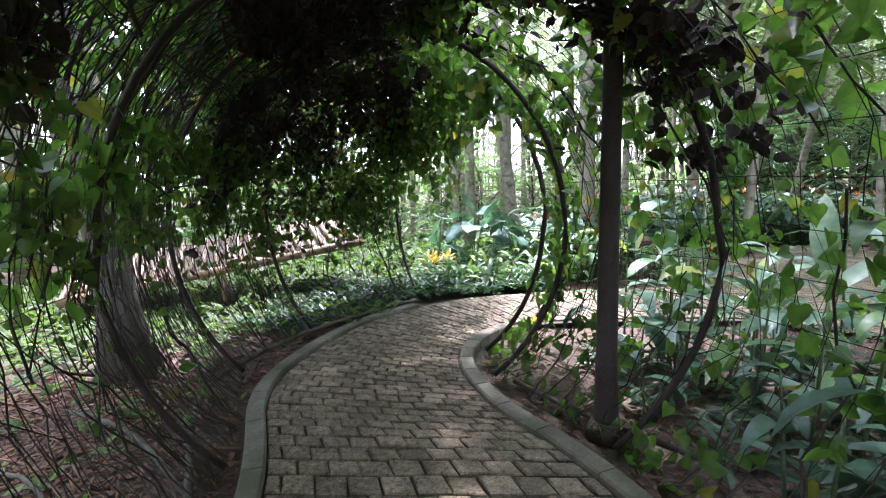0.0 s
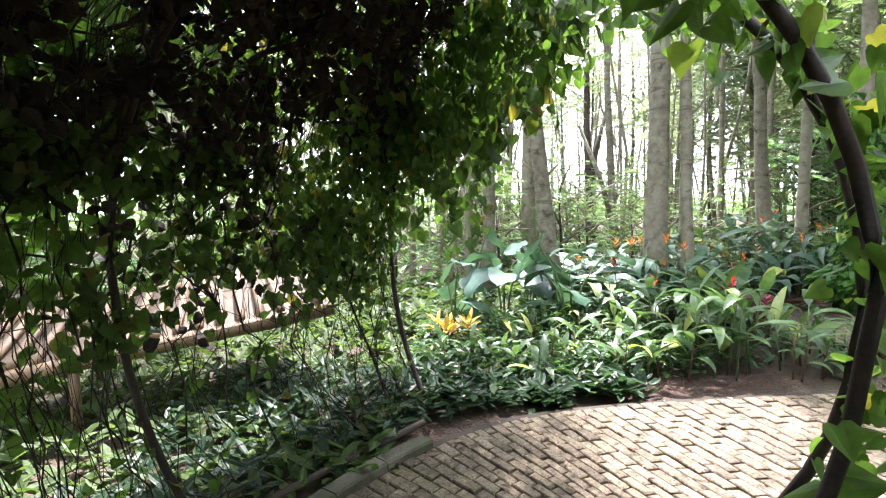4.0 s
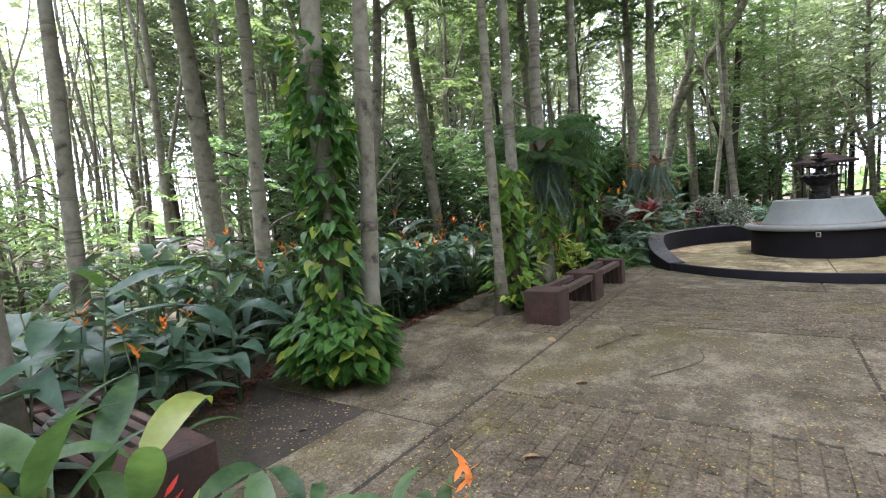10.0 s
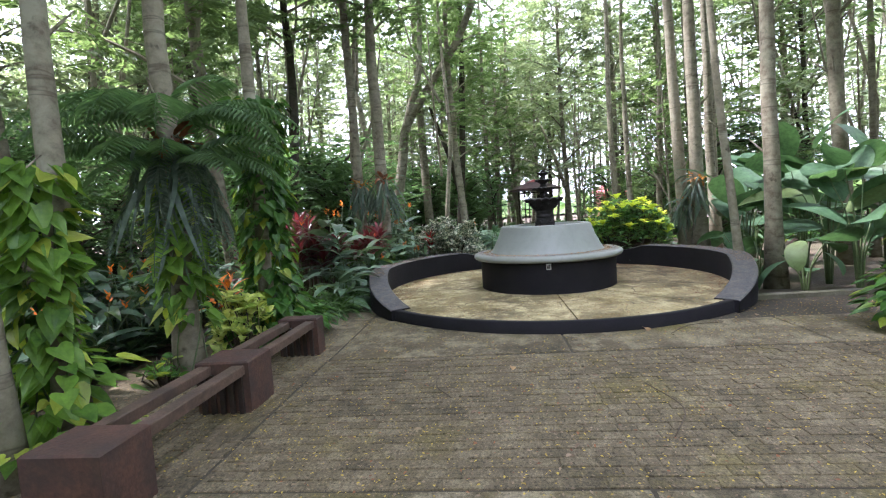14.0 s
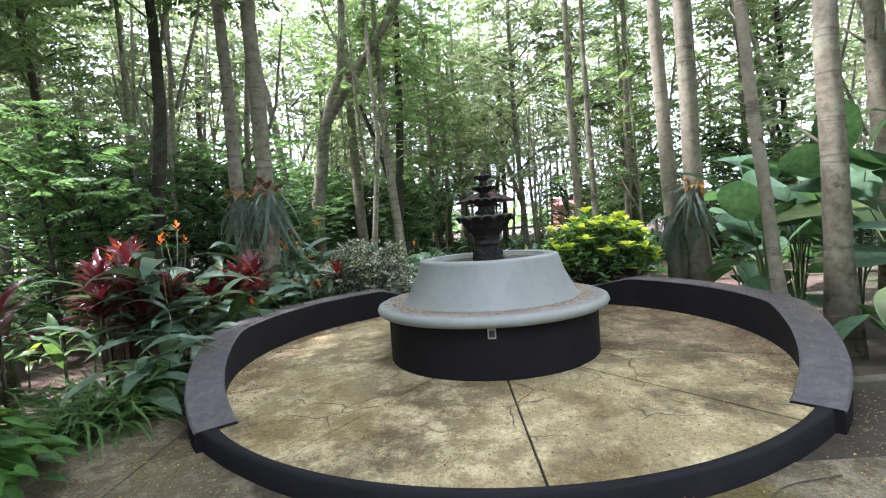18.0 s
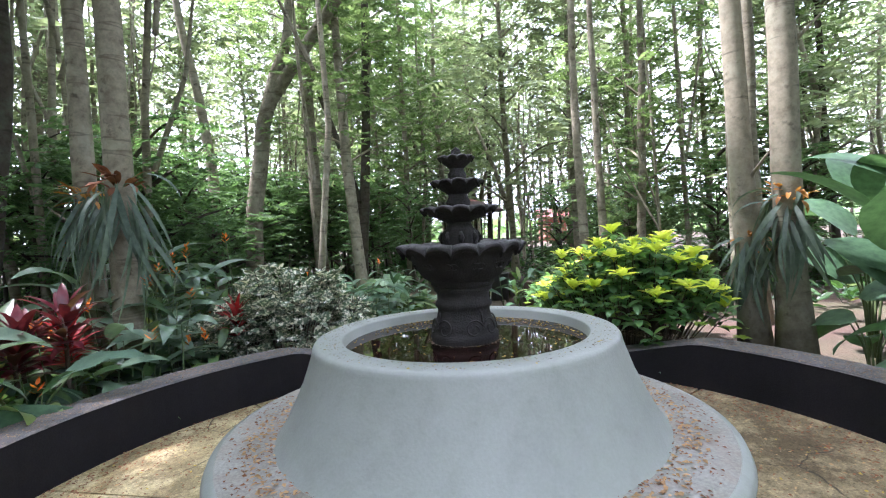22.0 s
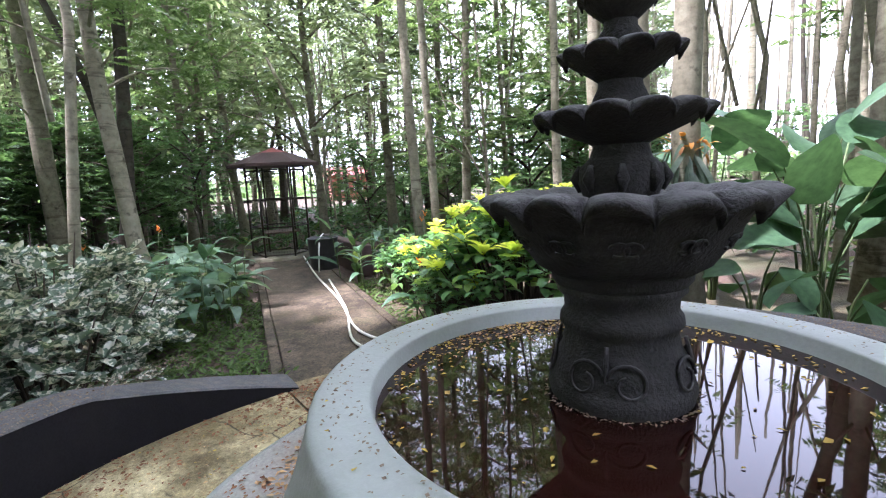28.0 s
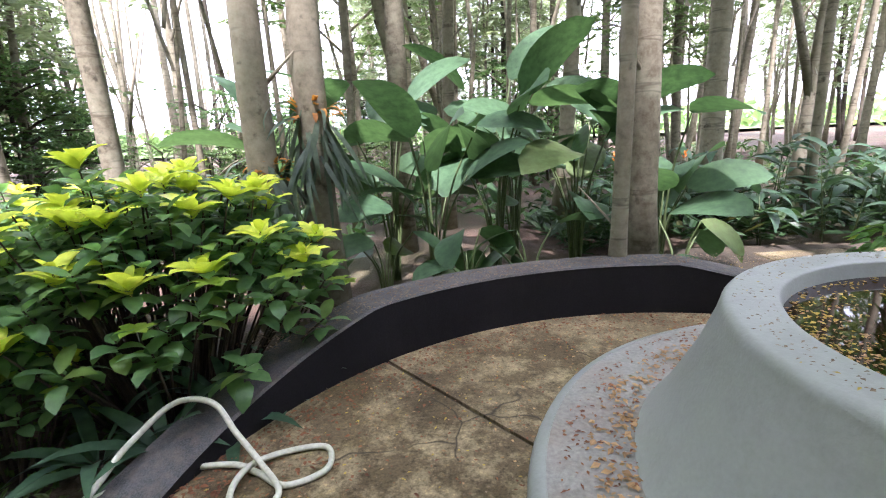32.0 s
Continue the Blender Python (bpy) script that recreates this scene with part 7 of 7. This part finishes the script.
# ---- ferns on the trunks ----


def staghorn(x, y, z, face, label, seed, sc=1.0):
    g = random.Random(seed)
    fe = thing("staghorn_fern", x, y, z, label, "fern", "staghorn ferns")
    shield = Shape()
    for i in range(18):
        around = face + g.uniform(-1.5, 1.5)
        shield.leaf((0.12 * math.cos(around), 0.12 * math.sin(around), g.uniform(-0.06, 0.06)), around, g.uniform(-0.3, 1.3), 0.2 * sc * g.uniform(0.6, 1.2), 0.05 * sc, g.uniform(0.3, 1.4), g.uniform(-.4, .4), 4, 0.2, "oval")
    part("shield", shield, "dry_orange" if seed % 2 else "litter_red", fe, "dry orange-brown shield fronds")
    for i in range(46):
        a = face + g.uniform(-1.6, 1.6)
        arch = i < 4
        p0 = g.uniform(0.1, 0.6) if arch else g.uniform(-1.4, -0.75)
        r = 0.12 if arch else g.uniform(0.1, 0.17)
        L = (g.uniform(0.35, 0.55) if arch else g.uniform(0.45, 0.85)) * sc
        s = Shape().leaf((r * math.cos(a), r * math.sin(a), g.uniform(-0.1, 0.1) if arch else g.uniform(-0.35, 0.05)), a, p0, L, g.uniform(0.035, 0.06), 1.9 if arch else p0 + 1.6, g.uniform(-0.5, 0.5), 6, 0.1)
        part("frond", s, "leaf_fern", fe)


staghorn(16.28, 1.86, 1.8, 1.9, "staghorn fern with grey-green hanging straps and an orange crown", 1)
staghorn(16.68, 2.0, 1.35, 2.3, "staghorn fern with grey-green hanging straps and an orange crown", 3, 0.8)
staghorn(16.52, 8.56, 2.25, 3.6, "staghorn fern with hanging grey straps and a brown crown", 2, 1.4)
staghorn(17.03, 9.2, 2.2, 3.7, "staghorn fern with hanging grey straps and an orange crown", 5, 1.0)
staghorn(10.05, 9.2, 2.25, -1.8, "staghorn fern with hanging grey straps and a brown crown", 4, 1.3)


def hanging_fern(x, y, z, seed):
    """Arching feathery fronds round a trunk, with long trailing ones below."""
    g = random.Random(seed)
    hf = thing("hanging_fern", x, y, z, "large fern with arching feathery fronds round a trunk", "fern")
    for i in range(30):
        fr2 = Shape()
        a = i * 2.4
        up = i < 20
        L = g.uniform(0.95, 1.4) if up else g.uniform(0.7, 1.3)
        ang = g.uniform(0.6, 1.15) if up else g.uniform(-0.9, -0.3)
        p = np.array([0.1 * math.cos(a), 0.1 * math.sin(a), 0.0 if up else -0.1])
        C, A, U = [], [], []
        spine = [p.copy()]
        for s in range(26):
            ang -= (1.75 if up else 1.1) / 26
            p = p + L / 26 * np.array([math.cos(ang) * math.cos(a), math.cos(ang) * math.sin(a), math.sin(ang)])
            spine.append(p.copy())
            sd = np.array([-math.sin(a), math.cos(a), 0])
            for sg in (1, -1):
                C.append(p)
                A.append(sd * sg + np.array([0.2 * math.cos(a), 0.2 * math.sin(a), -0.45]))
                U.append((0, 0, 1))
        w = (0.24 if up else 0.1) * np.sin(np.linspace(0.25, 3.0, 26)).repeat(2) + 0.02
        fr2.cloud(np.array(C), np.array(A), np.array(U), w, 0.032, "strip")
        fr2.tube(spine, 0.004, 3, False)
        part("frond", fr2, "leaf_under" if up else "leaf_fern", hf, smooth=False)


hanging_fern(9.98, 9.12, 2.4, 4)
hanging_fern(10.1, 9.2, 2.0, 8)

# ---- hose, tub, cage and the far hut ----
hose = part("garden_hose", Shape().tube(bez([(24.0, 4.1, 0.07), (21.5, 4.4, 0.07), (19.5, 4.55, 0.06), (18.0, 4.75, 0.06), (17.3, 4.5, 0.06), (16.87, 4.36, 0.145), (16.7, 4.21, 0.15), (16.34, 4.17, 0.15), (16.18, 4.24, 0.15), (16.03, 4.33, 0.145), (15.87, 4.24, 0.145), (15.9, 4.08, 0.145), (16.08, 4.1, 0.15), (16.22, 4.22, 0.17), (16.25, 4.38, 0.15), (16.13, 4.5, 0.145), (16.04, 4.39, 0.16), (16.16, 4.24, 0.2), (16.3, 4.12, 0.28), (16.43, 4.03, 0.39), (16.6, 4.05, 0.41), (16.75, 4.2, 0.3), (16.95, 4.5, 0.12), (17.6, 4.9, 0.06), (19.0, 4.6, 0.06), (21.0, 4.3, 0.06)], 9), 0.0145, 8), "hose")
tagged(hose, "pale garden hose lying in loops on the platform and path", "hose")
tub = thing("water_tub", 22.3, 4.05, 0, "black plastic tub beside the garden path", "tub")
part("body", Shape().lathe([(0.0, -0.03), (0.2, -0.03), (0.25, 0.02), (0.28, 0.6), (0.3, 0.62), (0.27, 0.63), (0.25, 0.58), (0.0, 0.54)], 28), "dark_plastic", tub)
part("pipe", Shape().tube([(-0.35, 0.15, 0.64), (0.35, -0.1, 0.66)], 0.014, 6), "white_plastic", tub)
part("pipe", Shape().tube([(-0.2, 0.1, 0.64), (-0.32, 0.16, 0.4), (-0.36, 0.2, -0.02)], 0.014, 6), "white_plastic", tub)
low_wall = tagged(part("garden_wall", Shape().box(21.4, 24.2, 3.4, 3.6, -0.06, 0.5, 0.015), "roof_edge", smooth=False), "dark low garden wall among plants", "wall", kind="structure")


def cage(x, y):
    cg = thing("bird_cage", x, y, 0.0, "tall hexagonal wire cage with a red-brown sheet roof", "cage")
    r = 0.62
    cs = [(r * math.cos(k * math.pi / 3 + 0.3), r * math.sin(k * math.pi / 3 + 0.3)) for k in range(6)]
    part("plinth", Shape().lathe([(0.0, 0.1), (0.7, 0.1), (0.72, 0.09), (0.72, -0.05)], 24), "kerb", cg)
    for cx, cy in cs:
        part("post", Shape().tube([(cx, cy, 0.08), (cx, cy, 2.08)], 0.022, 6), "rust", cg)
    wire = Shape()
    for k in range(6):
        a, b3 = np.array(cs[k]), np.array(cs[(k + 1) % 6])
        for z in (0.14, 0.75, 1.35, 1.98):
            part("rail", Shape().tube([(*a, z), (*b3, z)], 0.015, 5), "rust", cg)
        if k in (4,):
            continue
        for u in np.linspace(0.08, 0.92, 10):
            q = a + (b3 - a) * u
            wire.tube([(*q, 0.12), (*q, 2.0)], 0.0022, 3, False)
        for z in np.linspace(0.2, 1.95, 18):
            wire.tube([(*a, z), (*b3, z)], 0.0022, 3, False)
    part("wire", wire, "rust", cg, kind="stuff")
    part("shelf", Shape().box(-0.4, 0.4, -0.35, 0.35, 0.6, 0.63, 0.004), "plank", cg, smooth=False)
    rv = [(0, 0, 2.48)] + [(0.36 * math.cos(k * math.pi / 3 + 0.3), 0.36 * math.sin(k * math.pi / 3 + 0.3), 2.36) for k in range(6)] + [(0.98 * math.cos(k * math.pi / 3 + 0.3), 0.98 * math.sin(k * math.pi / 3 + 0.3), 2.12) for k in range(6)] + [(0.98 * math.cos(k * math.pi / 3 + 0.3), 0.98 * math.sin(k * math.pi / 3 + 0.3), 2.06) for k in range(6)]
    f1 = [(0, 1 + k, 1 + (k + 1) % 6) for k in range(6)]
    f2 = [(1 + k, 7 + k, 7 + (k + 1) % 6, 1 + (k + 1) % 6) for k in range(6)]
    f3 = [(7 + k, 13 + k, 13 + (k + 1) % 6, 7 + (k + 1) % 6) for k in range(6)] + [tuple(range(13, 19))]
    part("roof_cap", Shape().add(rv[:7], f1), "red_roof", cg, "red roof cap", smooth=False)
    part("roof", Shape().add(rv[1:], [tuple(q - 1 for q in f) for f in f2 + f3]), "roof_edge", cg, "dark red-brown roof skirt", smooth=False)
    return cg


cage(24.6, 4.45)
hut = thing("far_hut", 60.0, -7.5, 0.0, "distant small hut with a brick-red wall and sheet roof", "hut")
part("wall", Shape().box(-1.5, 1.5, -1.8, 1.8, -0.5, 2.4), "hut_wall", hut, smooth=False)
hr = Shape().add([(-1.9, -2.3, 2.4), (-1.9, 2.3, 2.4), (1.9, 2.3, 2.4), (1.9, -2.3, 2.4), (0, -2.3, 3.2), (0, 2.3, 3.2)], [(0, 1, 5, 4), (3, 4, 5, 2), (0, 4, 3), (1, 2, 5), (0, 3, 2, 1)])
part("roof", hr, "red_roof", hut, smooth=False)
for y0 in (-1.2, 0.3):
    wd = part("window", Shape().box(-1.53, -1.5, y0, y0 + 0.9, 0.9, 1.8, 0.0), "white_plastic", hut, smooth=False)
    part("pane", Shape().box(-1.545, -1.531, y0 + 0.08, y0 + 0.82, 0.98, 1.72, 0.0), "dark_plastic", wd, smooth=False)

sg = random.Random(8)
for i in range(16):
    x, y, r = sg.uniform(-4.6, -2.6), sg.uniform(3.2, 5.2), sg.uniform(0.05, 0.14)
    st = Shape()
    k = 9
    vv = []
    for a in range(k):
        vv.append((r * sg.uniform(0.8, 1.1) * math.cos(a * 0.698), r * sg.uniform(0.6, 1.0) * math.sin(a * 0.698), -0.02))
    vv += [(p[0] * 0.75, p[1] * 0.75, r * sg.uniform(0.4, 0.6)) for p in vv[:k]] + [(0, 0, r * 0.7)]
    ff = [(a, (a + 1) % k, k + (a + 1) % k, k + a) for a in range(k)] + [(k + a, k + (a + 1) % k, 2 * k) for a in range(k)]
    o = part("stone", st.add(vv, ff), "kerb")
    o.location = (x, y, -0.06)
    tagged(o, "pale grey stone lying on the soil", "stone", "stones by the arbor")
o = part("loose_board", Shape().box(-0.45, 0.45, -0.14, 0.14, 0.0, 0.035, 0.004), "concrete", smooth=False)
o.location = (8.55, 9.72, 0.01)
o.rotation_euler = (0, 0, 0.35)
tagged(o, "loose mossy board lying at the edge of the bed", "board")
o = part("edge_kerb", Shape().box(0, 0.12, -1.9, 0, -0.05, 0.06, 0.01), "kerb", smooth=False)
o.location = (12.46, 2.75, 0)
o.rotation_euler = (0, 0, 0.05)
tagged(o, "sunlit concrete kerb along the south bed", "kerb", kind="structure")

for i, (x, y) in enumerate(((10.75, 9.3), (10.95, 9.25))):
    rosette("croton", x, y, 14, 0.3, 0.24, 0.05, "flower_orange", "croton with orange-red leaves behind the bench", "plant", 260 + i, 0.9, "crotons", 0.8)

for i, (x, y, h) in enumerate(((15.75, 8.62, 1.0), (15.95, 8.75, 0.9), (16.97, 7.66, 0.85))):
    rosette("red_cordyline", x, y, 34, 0.5, 0.3, 0.05, "leaf_scarlet", "cordyline with bright scarlet leaf crown behind the wall", "plant", 300 + i, 0.7, "red cordylines", h)
for i, (x, y, h) in enumerate(((16.42, 8.42, 1.1), (16.72, 8.16, 1.05), (16.2, 8.62, 1.0), (16.9, 8.4, 1.15))):
    ginger("ginger_plant", SILVER, x, y, h, 10, 1970 + i, "pale grey-green ginger with orange flower spikes behind the wall", "ginger plants", "flower_orange", 1.15)

# ---- litter ----


def litter(name, k, size, mat, label, seed, place):
    g = np.random.default_rng(seed)
    C, A, U = [], [], []
    while len(C) < k:
        q = place(g)
        if q is None:
            continue
        C.append(q)
        a = g.uniform(0, 6.283)
        A.append((math.cos(a), math.sin(a), g.uniform(-0.1, 0.12)))
        U.append((g.normal() * 0.2, g.normal() * 0.2, 1))
    L = size * g.uniform(0.5, 1.5, len(C))
    o = part(name, Shape().cloud(np.array(C), np.array(A), np.array(U), L, L * g.uniform(0.35, 0.8, len(C)), "flat" if size < 0.025 else "oval"), mat, smooth=False)
    return tagged(o, label, "litter", kind="stuff")


def on_court(g):
    x, y = g.uniform(3.4, 12.4), g.uniform(1.0, 9.6)
    if (x - FX) ** 2 + (y - FY) ** 2 < 2.95 ** 2 or (x < 4.2 and y > 6.6):
        return None
    return (x, y, 0.012)


def ring(r0, r1, z):
    def f(g):
        a, r = g.uniform(0, 6.283), math.sqrt(g.uniform(r0 * r0, r1 * r1))
        return (FX + r * math.cos(a), FY + r * math.sin(a), z)
    return f


def soil_any(g):
    x, y = g.uniform(-3.5, 4.5), g.uniform(0.5, 6.0)
    i = int(np.argmin((PR[:, 1] - y) ** 2))
    if y < 5 and PL[int(np.argmin((PL[:, 1] - y) ** 2))][0] - 0.1 < x < PR[i][0] + 0.12 or y > 5:
        return None
    if x > 0.4 and g.uniform() < 0.55:
        return None
    return (x, y, -0.055)


litter("fallen_petals", 14000, 0.017, "litter_yellow", "tiny yellow petals strewn over the court", 61, on_court)
litter("twig_bits", 11000, 0.022, "litter_pale", "pale bits strewn over the court", 75, on_court)
litter("court_leaves", 330, 0.05, "litter_pale", "dry leaves strewn over the court", 62, on_court)
litter("court_leaves", 1500, 0.024, "litter_red", "red-brown bits strewn over the court", 63, on_court)
litter("platform_litter", 2600, 0.018, "litter_red", "red-brown litter on the platform", 64, ring(1.15, 2.7, PLAT + 0.008))
litter("platform_litter", 2800, 0.024, "litter_red", "red-brown litter along the foot of the wall", 76, lambda g: (lambda a, r: (WX + r * math.cos(a), WY + r * math.sin(a), PLAT + 0.009))(g.uniform(-2.3, 2.1), 2.68 - abs(g.normal()) * 0.22))
litter("platform_litter", 1300, 0.02, "litter_tan", "tan litter on the platform", 79, ring(1.15, 2.7, PLAT + 0.008))
litter("platform_litter", 4200, 0.011, "litter_pale", "pale bits strewn over the platform", 85, ring(1.15, 2.75, PLAT + 0.007))
litter("platform_litter", 900, 0.018, "litter_yellow", "yellow petals on the platform", 65, ring(1.15, 2.7, PLAT + 0.008))
litter("ledge_litter", 1500, 0.016, "litter_red", "red-brown litter on the fountain ledge", 66, ring(0.92, 1.13, 0.708))
litter("ledge_litter", 1300, 0.023, "litter_tan", "dry tan leaflets heaped on the fountain ledge", 78, ring(0.93, 1.05, 0.71))
litter("wall_litter", 5200, 0.016, "litter_pale", "pale bits on the wall top", 67, lambda g: (lambda a, r: (FX + r * math.cos(a), FY + r * math.sin(a), 0.535))(*(lambda s: ((math.radians(g.uniform(20, 112)) if s else math.radians(g.uniform(-120, -33))), g.uniform(R_IN + 0.02, R_OUT - 0.02)))(g.uniform() < 0.5)))
litter("rim_litter", 700, 0.009, "litter_pale", "bits on the basin rim", 68, ring(0.615, 0.71, 1.136))
litter("rim_litter", 60, 0.011, "litter_yellow", "yellow petals on the basin rim", 69, ring(0.615, 0.71, 1.136))
litter("floating_leaves", 420, 0.013, "litter_yellow", "yellow leaves floating on the dark water", 70, lambda g: (lambda a, r: (FX + r * math.cos(a), FY + r * math.sin(a), 1.085))(g.normal() * 0.9 - 0.4, 0.585 - abs(g.normal()) * 0.07))
litter("floating_leaves", 70, 0.017, "litter_yellow", "yellow leaves floating on the dark water", 71, ring(0.17, 0.55, 1.085))
litter("floating_petals", 260, 0.009, "litter_pale", "ring of pale petals round the fountain's foot", 83, lambda g: (lambda a, r: (FX + r * math.cos(a), FY + r * math.sin(a), 1.085))(g.uniform(0, 6.283), 0.171 + abs(g.normal()) * 0.006))
litter("floating_petals", 420, 0.012, "litter_tan", "patch of bits floating by the far edge of the water", 84, lambda g: (lambda a, r: (FX + r * math.cos(a), FY + r * math.sin(a), 1.084))(g.normal() * 0.35 - 0.1, 0.5 + g.normal() * 0.05 if g.uniform() < 0.7 else 0.575))
litter("bed_litter", 2600, 0.05, "litter_red", "red-brown dead leaves along the edge of the bed", 77, lambda g: (g.uniform(4.3, 9.4), 10.2 + g.normal() * 0.25, -0.045))
litter("soil_litter", 5200, 0.05, "litter_dark", "dead leaves on the soil under the arbor", 72, soil_any)
litter("soil_litter", 3000, 0.06, "litter_dark", "red-brown dead leaves on the soil under the arbor", 73, soil_any)
litter("bed_litter", 2400, 0.022, "litter_dark", "red-brown dead leaves at the tip of the bend bed", 81, lambda g: (lambda x: (x, 6.62 + 0.03 * x + abs(g.normal()) * 0.22, -0.03 if x < 3.25 else 0.028))(g.uniform(0.3, 3.95)))
litter("gap_litter", 1700, 0.028, "litter_red", "red-brown litter where the platform meets the garden path", 82, lambda g: (lambda a, r: (WX + r * math.cos(a), WY + r * math.sin(a), PLAT + 0.009))(g.normal() * 0.16 - 0.12, 2.75 - abs(g.normal()) * 0.45))
litter("path_leaves", 90, 0.05, "litter_pale", "dead leaves on the brick path", 74, lambda g: (lambda i, u: (*(PL[i] * (1 - u) + PR[i] * u), 0.022))(int(g.integers(30, 90)), g.uniform(0.05, 0.95)))

for i, pts in enumerate(([(5.95, 8.6), (6.3, 8.72), (6.75, 8.95)], [(7.0, 7.5), (7.5, 7.35), (7.9, 7.5)], [(9.3, 6.6), (9.6, 6.75), (10.1, 6.7)], [(6.4, 6.9), (6.9, 6.6), (7.3, 6.65)], [(10.9, 4.4), (11.2, 4.1), (11.3, 3.7)], [(4.9, 10.1), (5.4, 10.3), (6.1, 10.25)], [(5.0, 10.4), (5.6, 10.35), (6.2, 10.6)], [(8.6, 5.2), (9.0, 5.0), (9.5, 5.1)])):
    z = 0.012 if pts[0][1] < 10 else -0.02
    o = part("fallen_twig", Shape().tube(bez([(x, y, z + 0.006 * (k % 2)) for k, (x, y) in enumerate(pts)], 4), 0.0042, 5), "twig")
    tagged(o, "thin dry brown twig lying on the ground", "twig", "fallen twigs")
for i, (x, y, r) in enumerate(((11.04, 4.59, 0.08), (7.6, 7.2, 0.06), (7.15, 8.05, 0.06), (9.9, 6.1, 0.05), (6.1, 7.3, 0.05), (5.2, 9.0, 0.05), (10.6, 7.4, 0.04), (4.9, 7.2, 0.05))):
    lf = Shape()
    lf.leaf((0, 0, 0.012), 2.1 * i, 0.2, r * 2.2, r * 1.2, 0.5, 0.25, 6, 0.35, "oval")
    o = part("dry_leaf", lf, "litter_tan")
    o.location = (x, y, 0)
    tagged(o, "curled pale dry leaf lying on the court", "leaf", "dry leaves")
